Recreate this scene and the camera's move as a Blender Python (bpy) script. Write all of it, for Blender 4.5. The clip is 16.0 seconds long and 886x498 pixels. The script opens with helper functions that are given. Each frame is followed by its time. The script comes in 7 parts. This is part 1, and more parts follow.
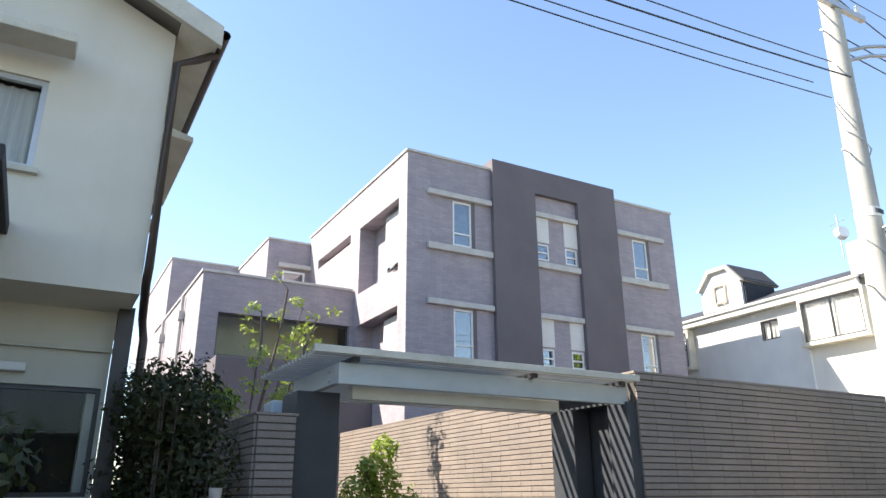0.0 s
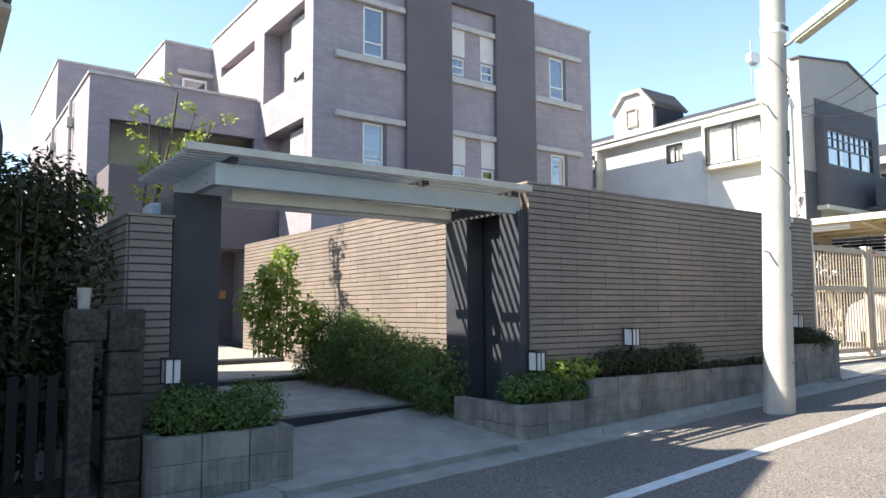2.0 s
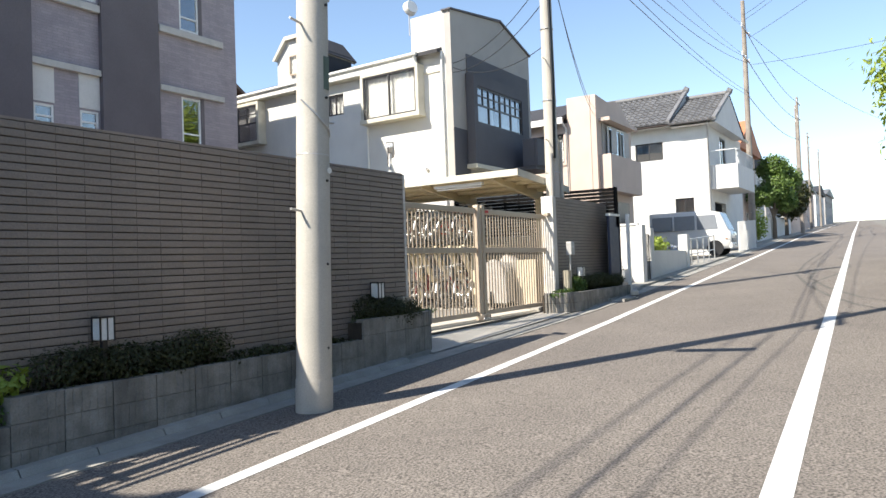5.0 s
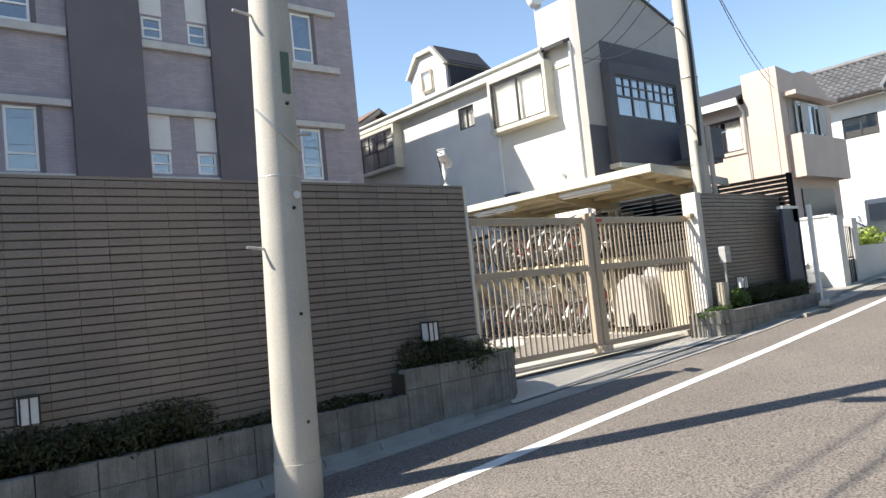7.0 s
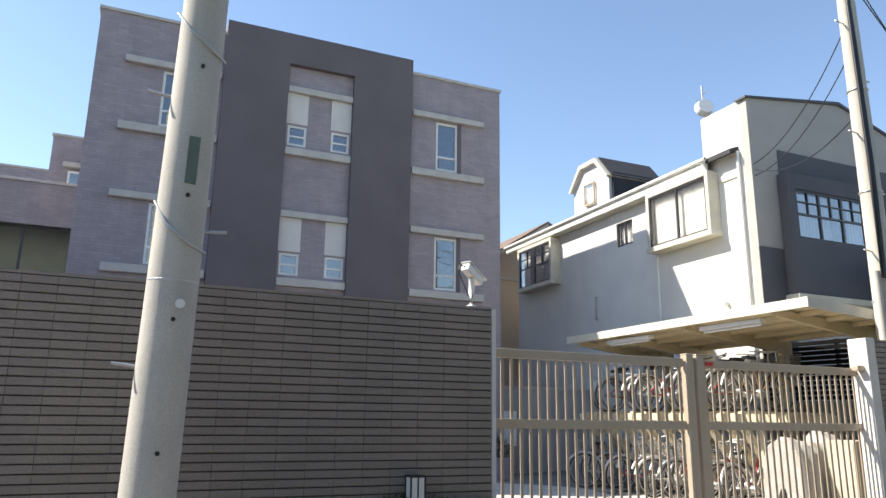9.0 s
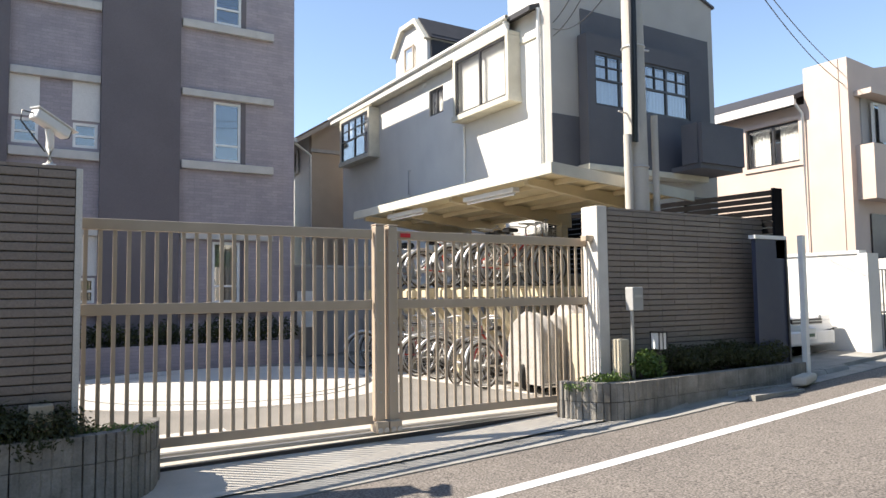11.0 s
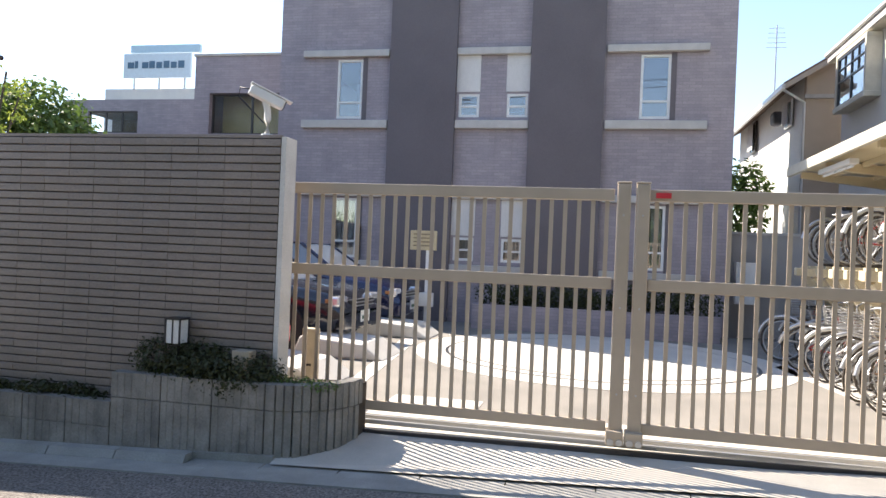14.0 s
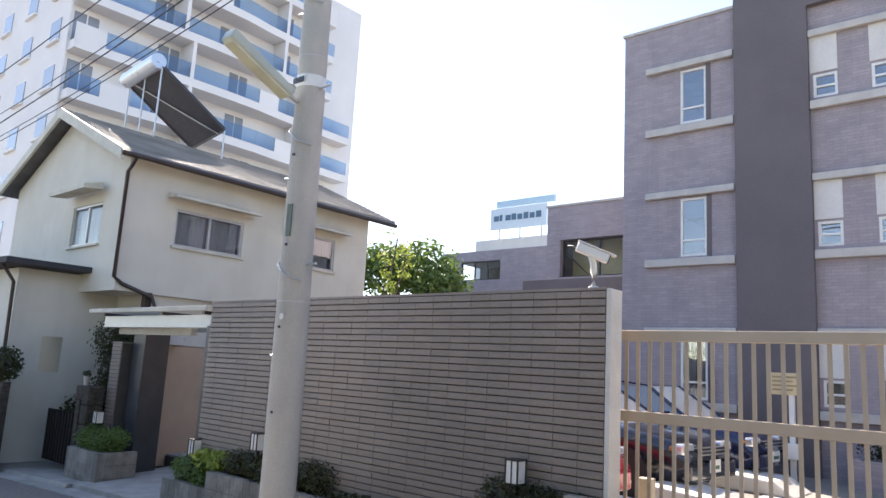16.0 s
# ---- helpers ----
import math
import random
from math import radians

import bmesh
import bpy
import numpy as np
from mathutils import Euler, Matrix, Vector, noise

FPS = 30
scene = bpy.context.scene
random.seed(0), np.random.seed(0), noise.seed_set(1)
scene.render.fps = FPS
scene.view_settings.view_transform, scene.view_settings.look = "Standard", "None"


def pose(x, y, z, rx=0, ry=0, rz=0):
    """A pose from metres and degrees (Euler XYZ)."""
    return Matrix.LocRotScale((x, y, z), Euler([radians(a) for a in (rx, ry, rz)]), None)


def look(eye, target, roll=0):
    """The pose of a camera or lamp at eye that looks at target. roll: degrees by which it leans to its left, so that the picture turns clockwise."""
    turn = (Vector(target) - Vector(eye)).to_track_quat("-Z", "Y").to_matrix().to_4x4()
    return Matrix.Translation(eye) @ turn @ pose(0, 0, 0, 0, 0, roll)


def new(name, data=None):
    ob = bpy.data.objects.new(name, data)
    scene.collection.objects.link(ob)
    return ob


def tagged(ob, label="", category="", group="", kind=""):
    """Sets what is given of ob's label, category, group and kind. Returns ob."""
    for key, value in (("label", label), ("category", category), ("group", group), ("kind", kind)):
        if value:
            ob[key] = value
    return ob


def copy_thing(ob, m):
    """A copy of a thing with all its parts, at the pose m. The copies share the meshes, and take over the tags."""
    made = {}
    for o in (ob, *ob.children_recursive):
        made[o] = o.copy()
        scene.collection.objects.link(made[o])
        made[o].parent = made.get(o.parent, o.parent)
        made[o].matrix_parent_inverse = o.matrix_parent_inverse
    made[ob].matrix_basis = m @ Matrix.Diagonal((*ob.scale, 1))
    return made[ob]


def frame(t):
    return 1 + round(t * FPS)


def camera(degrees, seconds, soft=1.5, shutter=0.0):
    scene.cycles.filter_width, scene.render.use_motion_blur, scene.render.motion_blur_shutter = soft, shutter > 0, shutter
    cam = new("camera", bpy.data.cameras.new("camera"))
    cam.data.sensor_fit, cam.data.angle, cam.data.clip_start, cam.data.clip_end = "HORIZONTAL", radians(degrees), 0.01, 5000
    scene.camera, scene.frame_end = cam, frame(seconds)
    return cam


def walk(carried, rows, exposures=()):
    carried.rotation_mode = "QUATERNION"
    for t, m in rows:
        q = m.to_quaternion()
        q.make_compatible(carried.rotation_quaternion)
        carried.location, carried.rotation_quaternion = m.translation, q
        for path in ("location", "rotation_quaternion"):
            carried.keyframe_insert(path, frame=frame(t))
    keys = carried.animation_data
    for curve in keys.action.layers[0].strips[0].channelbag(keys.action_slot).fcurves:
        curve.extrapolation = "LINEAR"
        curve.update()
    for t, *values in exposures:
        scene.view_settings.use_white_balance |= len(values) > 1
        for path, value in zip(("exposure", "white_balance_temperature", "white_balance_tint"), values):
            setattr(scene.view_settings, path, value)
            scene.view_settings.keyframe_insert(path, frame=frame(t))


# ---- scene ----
cam = camera(63.9, 16.0)
PATH = [
    (0, (-3.254, -0.116, 1.545), (-2.333, 1.532, 2.204), -0.3),
    (0.5, (-3.251, -0.095, 1.539), (-2.281, 1.534, 2.177), -0.5),
    (1, (-3.255, -0.079, 1.508), (-2.218, 1.572, 1.955), -0.8),
    (1.5, (-3.182, -0.032, 1.463), (-2.1, 1.635, 1.69), -1.7),
    (2, (-2.867, -0.057, 1.436), (-1.709, 1.565, 1.608), -0.3),
    (2.5, (-2.401, -0.021, 1.432), (-0.978, 1.377, 1.584), -1.7),
    (3, (-1.865, 0.004, 1.437), (-0.2, 1.107, 1.54), -2.3),
    (3.2, (-1.631, -0.033, 1.437), (0.021, 1.088, 1.545), -1.4),
    (5.3, (0.712, -0.316, 1.551), (2.38, 0.787, 1.591), -2.3),
    (5.5, (0.932, -0.39, 1.543), (2.56, 0.769, 1.611), -2.5),
    (6, (1.602, -0.394, 1.579), (3.036, 1.0, 1.624), -2.3),
    (6.5, (2.217, -0.323, 1.599), (3.587, 1.132, 1.679), -3.8),
    (7, (2.84, -0.326, 1.652), (4.136, 1.192, 1.772), -5.8),
    (7.5, (3.421, -0.292, 1.746), (4.711, 1.221, 1.962), -4.7),
    (8, (4.072, -0.311, 1.795), (5.142, 1.34, 2.157), -2.9),
    (8.5, (4.637, -0.247, 1.84), (5.504, 1.49, 2.323), -1.7),
    (9, (5.264, -0.244, 1.827), (6.034, 1.543, 2.289), 0.8),
    (9.5, (5.976, -0.096, 1.798), (6.881, 1.659, 2.117), -0.2),
    (10, (6.587, -0.16, 1.772), (7.683, 1.506, 1.933), -1.1),
    (10.2, (6.841, -0.18, 1.81), (7.941, 1.483, 1.966), -1.5),
    (12.3, (9.36, -0.101, 1.892), (10.01, 1.79, 1.915), 1.7),
    (12.5, (9.549, -0.041, 1.909), (10.041, 1.898, 1.921), 0.1),
    (13, (10.012, 0.145, 1.934), (10.306, 2.123, 1.997), 1.0),
    (13.5, (10.425, 0.319, 1.971), (10.335, 2.317, 1.995), 2.2),
    (14, (10.745, 0.437, 1.97), (10.321, 2.392, 1.977), 2.4),
    (14.5, (10.958, 0.518, 2.025), (10.287, 2.399, 2.118), 1.0),
    (15, (11.126, 0.342, 2.061), (10.046, 2.013, 2.267), 1.6),
    (15.5, (11.183, 0.313, 2.102), (10.019, 1.911, 2.403), 2.0),
    (16, (11.107, 0.27, 2.076), (9.813, 1.758, 2.411), 3.2),
]
walk(cam, [(t, look(eye, target, roll)) for t, eye, target, roll in PATH],
     exposures=[(0, 1.62, 6500, 10), (1.0, 1.46, 6500, 10), (2.0, 1.58, 6500, 10), (3.2, 1.45, 6500, 10), (5.3, 1.05, 6500, 10), (10.2, 1.13, 6550, 11), (12.5, 1.25, 6650, 14), (13.0, 1.4, 6650, 14), (14.0, 1.55, 6650, 14),
                (15.0, 1.98, 6700, 16), (15.5, 2.06, 6750, 17), (16.0, 1.8, 6800, 18)])


# ---- world, sun and exposure ----
SUN = Vector((-2.5, 1.24, 2.71)).normalized()
world = bpy.data.worlds.new("sky")
scene.world = world
world.use_nodes = True
sky = world.node_tree.nodes.new("ShaderNodeTexSky")
sky.sky_type = "NISHITA"
sky.sun_disc = False
sky.sun_elevation = math.asin(SUN.z)
sky.sun_rotation = math.atan2(SUN.x, SUN.y)
sky.air_density, sky.dust_density, sky.ozone_density = 1.0, 0.2, 0.8
background = world.node_tree.nodes["Background"]
background.inputs["Strength"].default_value = 0.115
world.node_tree.links.new(sky.outputs[0], background.inputs["Color"])
sun = new("sun", bpy.data.lights.new("sun", "SUN"))
sun.data.energy, sun.data.angle, sun.data.color = 5.0, radians(0.5), (1.0, 0.925, 0.8)
sun.matrix_world = look(SUN * 60, (0, 0, 0))


# ---- materials ----
def surf(name, col, col2=None, scale=6.0, rough=0.7, bump=0.1, grain=120.0, metal=0.0, stain=0.0, stain_col=(0.05, 0.045, 0.04), piece=0.0, spec=0.4, stretch=(1, 1, 1), speckle=0.35, chips=1.0):
    """A surface with mottling at a large scale, fine grain, optional streaky stains and a change from piece to piece."""
    m = bpy.data.materials.new(name)
    m.use_nodes = True
    nt = m.node_tree
    n, link = nt.nodes, nt.links.new
    b = n["Principled BSDF"]
    geo = n.new("ShaderNodeNewGeometry")
    mp = n.new("ShaderNodeMapping")
    mp.inputs["Scale"].default_value = stretch
    link(geo.outputs["Position"], mp.inputs["Vector"])
    big = n.new("ShaderNodeTexNoise")
    big.inputs["Scale"].default_value, big.inputs["Detail"].default_value = scale, 5
    link(mp.outputs[0], big.inputs["Vector"])
    fine = n.new("ShaderNodeTexNoise")
    fine.inputs["Scale"].default_value, fine.inputs["Detail"].default_value = grain, 3
    link(geo.outputs["Position"], fine.inputs["Vector"])
    col2 = col2 or tuple(c * 0.78 for c in col)
    mix = n.new("ShaderNodeMix")
    mix.data_type = "RGBA"
    mix.inputs["A"].default_value, mix.inputs["B"].default_value = (*col, 1), (*col2, 1)
    ramp = n.new("ShaderNodeMapRange")
    ramp.inputs["From Min"].default_value, ramp.inputs["From Max"].default_value = 0.35, 0.68
    link(big.outputs["Fac"], ramp.inputs["Value"])
    link(ramp.outputs[0], mix.inputs["Factor"])
    out = mix.outputs["Result"]
    speck = n.new("ShaderNodeMix")
    speck.data_type, speck.blend_type = "RGBA", "MULTIPLY"
    speck.inputs["Factor"].default_value = speckle
    link(out, speck.inputs["A"])
    r2 = n.new("ShaderNodeMapRange")
    r2.inputs["From Min"].default_value, r2.inputs["From Max"].default_value = 0.3, 0.7
    r2.inputs["To Min"].default_value, r2.inputs["To Max"].default_value = 1 - 0.4 * chips, 1 + 0.25 * chips
    link(fine.outputs["Fac"], r2.inputs["Value"])
    link(r2.outputs[0], speck.inputs["B"])
    out = speck.outputs["Result"]
    if stain:
        sm = n.new("ShaderNodeMapping")
        sm.inputs["Scale"].default_value = (3.0, 3.0, 0.35)
        link(geo.outputs["Position"], sm.inputs["Vector"])
        sn = n.new("ShaderNodeTexNoise")
        sn.inputs["Scale"].default_value, sn.inputs["Detail"].default_value = 1.6, 7
        link(sm.outputs[0], sn.inputs["Vector"])
        sr = n.new("ShaderNodeMapRange")
        sr.inputs["From Min"].default_value, sr.inputs["From Max"].default_value = 0.48, 0.75
        sr.inputs["To Max"].default_value = stain
        link(sn.outputs["Fac"], sr.inputs["Value"])
        s = n.new("ShaderNodeMix")
        s.data_type = "RGBA"
        s.inputs["B"].default_value = (*stain_col, 1)
        link(sr.outputs[0], s.inputs["Factor"])
        link(out, s.inputs["A"])
        out = s.outputs["Result"]
    if piece:
        oi = n.new("ShaderNodeObjectInfo")
        gi = n.new("ShaderNodeNewGeometry")
        add = n.new("ShaderNodeMath")
        link(oi.outputs["Random"], add.inputs[0])
        link(gi.outputs["Random Per Island"], add.inputs[1])
        fr = n.new("ShaderNodeMath")
        fr.operation = "FRACT"
        link(add.outputs[0], fr.inputs[0])
        pr = n.new("ShaderNodeMapRange")
        pr.inputs["To Min"].default_value, pr.inputs["To Max"].default_value = 1 - piece, 1 + piece
        link(fr.outputs[0], pr.inputs["Value"])
        p = n.new("ShaderNodeMix")
        p.data_type, p.blend_type = "RGBA", "MULTIPLY"
        p.inputs["Factor"].default_value = 1
        link(out, p.inputs["A"])
        link(pr.outputs[0], p.inputs["B"])
        out = p.outputs["Result"]
    link(out, b.inputs["Base Color"])
    b.inputs["Roughness"].default_value, b.inputs["Metallic"].default_value = rough, metal
    b.inputs["Specular IOR Level"].default_value = spec
    if bump:
        bp = n.new("ShaderNodeBump")
        bp.inputs["Strength"].default_value, bp.inputs["Distance"].default_value = bump, 0.01
        link(fine.outputs["Fac"], bp.inputs["Height"])
        link(bp.outputs[0], b.inputs["Normal"])
    return m


def rib_tile(name, col, col2, width, height, relief):
    """Small split-faced wall tiles, too small to pick apart: a brick pattern of colour and relief on the x-z and y-z faces."""
    m = surf(name, col, col2, 2.5, 0.75, 0.0, 60.0, stain=0.12)
    nt = m.node_tree
    n, link = nt.nodes, nt.links.new
    b = n["Principled BSDF"]
    geo = n.new("ShaderNodeNewGeometry")
    sep = n.new("ShaderNodeSeparateXYZ")
    link(geo.outputs["Position"], sep.inputs[0])
    s = n.new("ShaderNodeMath")
    link(sep.outputs["X"], s.inputs[0])
    link(sep.outputs["Y"], s.inputs[1])
    com = n.new("ShaderNodeCombineXYZ")
    link(s.outputs[0], com.inputs["X"])
    link(sep.outputs["Z"], com.inputs["Y"])
    br = n.new("ShaderNodeTexBrick")
    br.inputs["Scale"].default_value = 1.0
    br.inputs["Brick Width"].default_value, br.inputs["Row Height"].default_value = width, height
    br.inputs["Mortar Size"].default_value = 0.004
    br.inputs["Color1"].default_value, br.inputs["Color2"].default_value, br.inputs["Mortar"].default_value = (1.08, 1.07, 1.08, 1), (0.87, 0.88, 0.91, 1), (0.76, 0.76, 0.79, 1)
    link(com.outputs[0], br.inputs["Vector"])
    old = b.inputs["Base Color"].links[0].from_socket
    mul = n.new("ShaderNodeMix")
    mul.data_type, mul.blend_type = "RGBA", "MULTIPLY"
    mul.inputs["Factor"].default_value = 0.8
    link(old, mul.inputs["A"])
    link(br.outputs["Color"], mul.inputs["B"])
    link(mul.outputs["Result"], b.inputs["Base Color"])
    mp = n.new("ShaderNodeMapping")
    mp.inputs["Scale"].default_value = (1, 1, 4)
    link(geo.outputs["Position"], mp.inputs["Vector"])
    nz = n.new("ShaderNodeTexNoise")
    nz.inputs["Scale"].default_value, nz.inputs["Detail"].default_value = 5, 2
    link(mp.outputs[0], nz.inputs["Vector"])
    ad = n.new("ShaderNodeMath")
    link(br.outputs["Color"], ad.inputs[0])
    link(nz.outputs["Fac"], ad.inputs[1])
    bp = n.new("ShaderNodeBump")
    bp.inputs["Strength"].default_value, bp.inputs["Distance"].default_value = relief, 0.02
    link(ad.outputs[0], bp.inputs["Height"])
    link(bp.outputs[0], b.inputs["Normal"])
    return m


def shiny(name, col, rough=0.25, metal=0.0, coat=0.0, spec=0.5):
    m = bpy.data.materials.new(name)
    m.use_nodes = True
    n, link = m.node_tree.nodes, m.node_tree.links.new
    b = n["Principled BSDF"]
    geo = n.new("ShaderNodeNewGeometry")
    nz = n.new("ShaderNodeTexNoise")
    nz.inputs["Scale"].default_value, nz.inputs["Detail"].default_value = 7, 6
    link(geo.outputs["Position"], nz.inputs["Vector"])
    mix = n.new("ShaderNodeMix")
    mix.data_type = "RGBA"
    mix.inputs["A"].default_value, mix.inputs["B"].default_value = (*[c * 0.88 for c in col], 1), (*[min(1, c * 1.1) for c in col], 1)
    link(nz.outputs["Fac"], mix.inputs["Factor"])
    link(mix.outputs["Result"], b.inputs["Base Color"])
    rr = n.new("ShaderNodeMapRange")
    rr.inputs["To Min"].default_value, rr.inputs["To Max"].default_value = rough * 0.7, min(1, rough * 1.3)
    link(nz.outputs["Fac"], rr.inputs["Value"])
    link(rr.outputs[0], b.inputs["Roughness"])
    b.inputs["Metallic"].default_value, b.inputs["Coat Weight"].default_value = metal, coat
    b.inputs["Specular IOR Level"].default_value = spec
    return m


def glass_mat(name, col=(0.86, 0.9, 0.92), rough=0.0, ior=1.52):
    m = bpy.data.materials.new(name)
    m.use_nodes = True
    b = m.node_tree.nodes["Principled BSDF"]
    b.inputs["Base Color"].default_value = (*col, 1)
    b.inputs["Transmission Weight"].default_value, b.inputs["Roughness"].default_value, b.inputs["IOR"].default_value = 1.0, rough, ior
    return m


def leaf_mat(name, col, col2):
    m = bpy.data.materials.new(name)
    m.use_nodes = True
    n, link = m.node_tree.nodes, m.node_tree.links.new
    b = n["Principled BSDF"]
    geo = n.new("ShaderNodeNewGeometry")
    mix = n.new("ShaderNodeMix")
    mix.data_type = "RGBA"
    mix.inputs["A"].default_value, mix.inputs["B"].default_value = (*col, 1), (*col2, 1)
    link(geo.outputs["Random Per Island"], mix.inputs["Factor"])
    link(mix.outputs["Result"], b.inputs["Base Color"])
    b.inputs["Roughness"].default_value = 0.5
    tr = n.new("ShaderNodeBsdfTranslucent")
    link(mix.outputs["Result"], tr.inputs["Color"])
    ms = n.new("ShaderNodeMixShader")
    ms.inputs[0].default_value = 0.35
    link(b.outputs[0], ms.inputs[1])
    link(tr.outputs[0], ms.inputs[2])
    link(ms.outputs[0], n["Material Output"].inputs["Surface"])
    return m


ASPHALT = surf("asphalt", (0.2, 0.177, 0.156), (0.168, 0.148, 0.132), 0.7, 0.92, 0.8, 58.0, stain=0.15, stain_col=(0.09, 0.085, 0.078), speckle=1.0, chips=1.9)
EARTH = surf("ground", (0.2, 0.19, 0.17), (0.15, 0.14, 0.12), 0.4, 0.95, 0.3, 40.0)
SOIL = surf("soil", (0.07, 0.055, 0.04), (0.04, 0.032, 0.025), 9, 0.95, 0.6, 90.0)
ROAD_PAINT = surf("road paint", (0.72, 0.72, 0.7), (0.56, 0.56, 0.54), 4, 0.7, 0.3, 200.0, stain=0.3, stain_col=(0.3, 0.29, 0.28))
CONCRETE = surf("concrete", (0.34, 0.33, 0.3), (0.25, 0.242, 0.222), 3, 0.85, 0.25, 110.0, stain=0.35, stain_col=(0.2, 0.19, 0.17), piece=0.07)
PALE_CONCRETE = surf("pale concrete", (0.52, 0.49, 0.43), (0.44, 0.41, 0.36), 1.6, 0.85, 0.2, 140.0, stain=0.2, stain_col=(0.3, 0.28, 0.24))
WASHED = surf("washed gravel paving", (0.25, 0.232, 0.205), (0.2, 0.186, 0.166), 1.5, 0.9, 0.5, 220.0)
BLOCK = surf("split block", (0.31, 0.29, 0.257), (0.2, 0.187, 0.167), 6, 0.92, 0.8, 60.0, stain=0.6, stain_col=(0.055, 0.052, 0.046), piece=0.1)
TILE = surf("wall tile", (0.255, 0.206, 0.172), (0.212, 0.175, 0.15), 1.2, 0.5, 0.45, 70.0, piece=0.06, spec=0.5)
JOINT = surf("tile joint", (0.095, 0.085, 0.076), None, 4, 0.95, 0.2, 120.0)
CAP = surf("wall cap", (0.66, 0.63, 0.58), (0.58, 0.55, 0.5), 4, 0.8, 0.1, 90.0)
FACADE = rib_tile("facade tile", (0.355, 0.312, 0.33), (0.305, 0.27, 0.288), 0.23, 0.062, 0.12)
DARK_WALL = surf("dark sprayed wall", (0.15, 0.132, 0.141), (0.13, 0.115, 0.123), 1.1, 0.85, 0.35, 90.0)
DARK_SLAB = surf("dark slate slab", (0.06, 0.063, 0.07), (0.045, 0.047, 0.054), 3, 0.38, 0.15, 80.0)
SILL = surf("sill concrete", (0.52, 0.5, 0.47), (0.45, 0.43, 0.41), 4, 0.8, 0.15, 100.0, stain=0.18, stain_col=(0.25, 0.24, 0.22))
PANEL = surf("white panel", (0.66, 0.64, 0.61), (0.6, 0.58, 0.56), 2, 0.7, 0.05, 100.0)
FRAME_WHITE = shiny("white window frame", (0.72, 0.72, 0.7), 0.4)
FRAME_DARK = shiny("dark window frame", (0.035, 0.033, 0.035), 0.35)
GLASS = glass_mat("coated window glass", ior=2.3)
CLEAR = glass_mat("clear window glass", ior=1.22)
CURTAIN = surf("curtain", (0.62, 0.6, 0.57), (0.5, 0.48, 0.46), 30, 0.9, 0.2, 160.0, stretch=(1, 1, 0.05))
# indoor dimness is put into this grey, for surfaces behind the windows
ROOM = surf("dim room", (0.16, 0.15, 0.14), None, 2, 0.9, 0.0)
GATE = shiny("champagne aluminium", (0.47, 0.385, 0.295), 0.42, 0.2)
CANOPY = shiny("canopy metal", (0.48, 0.5, 0.5), 0.4, 0.3)
CANOPY_TOP = surf("canopy slat", (0.4, 0.385, 0.34), (0.33, 0.32, 0.29), 5, 0.6, 0.1, 100.0)
STEEL = shiny("galvanised steel", (0.5, 0.5, 0.5), 0.4, 0.7)
BLACK = shiny("black metal", (0.02, 0.02, 0.022), 0.4)
RUBBER = surf("rubber", (0.02, 0.02, 0.02), None, 10, 0.85, 0.1)
POLE_OLD = surf("weathered pole", (0.3, 0.26, 0.22), (0.22, 0.19, 0.165), 2.5, 0.9, 0.2, 90.0, stain=0.3)
POLE = surf("pole concrete", (0.5, 0.47, 0.42), (0.43, 0.41, 0.37), 2.5, 0.85, 0.2, 110.0, stain=0.25, stain_col=(0.25, 0.24, 0.22))
CREAM = surf("cream stucco", (0.66, 0.63, 0.55), (0.6, 0.57, 0.49), 1.3, 0.85, 0.2, 150.0, stain=0.1, stain_col=(0.35, 0.32, 0.27))
WHITE_WALL = surf("white stucco", (0.7, 0.69, 0.66), (0.64, 0.63, 0.61), 1.4, 0.85, 0.2, 130.0, stain=0.08, stain_col=(0.4, 0.39, 0.37))
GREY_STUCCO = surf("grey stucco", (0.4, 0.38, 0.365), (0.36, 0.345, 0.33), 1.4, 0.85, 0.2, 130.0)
NAVY = surf("dark blue grey siding", (0.1, 0.1, 0.115), (0.085, 0.085, 0.1), 1.2, 0.75, 0.15, 90.0)
PINK = surf("pinkish stucco", (0.6, 0.485, 0.415), (0.54, 0.435, 0.375), 1.2, 0.85, 0.2, 130.0)
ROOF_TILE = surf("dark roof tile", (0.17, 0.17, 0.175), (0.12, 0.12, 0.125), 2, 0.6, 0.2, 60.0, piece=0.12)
SLATE_ROOF = surf("roof shingle", (0.045, 0.045, 0.05), (0.035, 0.035, 0.04), 3, 0.8, 0.2, 80.0)
BROWN = shiny("brown painted metal", (0.045, 0.032, 0.028), 0.4)
TRIM = surf("pale trim", (0.62, 0.59, 0.5), None, 3, 0.7, 0.1)
OLD_STONE = surf("mossy old stone", (0.085, 0.07, 0.056), (0.045, 0.04, 0.033), 9, 0.95, 1.0, 28.0, speckle=0.8, chips=1.6, stain=0.5, stain_col=(0.04, 0.045, 0.03))
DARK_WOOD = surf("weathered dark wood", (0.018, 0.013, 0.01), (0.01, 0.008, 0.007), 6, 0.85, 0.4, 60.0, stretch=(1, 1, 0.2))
BARK = surf("bark", (0.15, 0.12, 0.09), (0.09, 0.075, 0.06), 12, 0.95, 0.6, 60.0)
LEAF = leaf_mat("shrub leaf", (0.075, 0.13, 0.03), (0.15, 0.23, 0.045))
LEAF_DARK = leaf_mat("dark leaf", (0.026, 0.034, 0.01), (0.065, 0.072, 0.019))
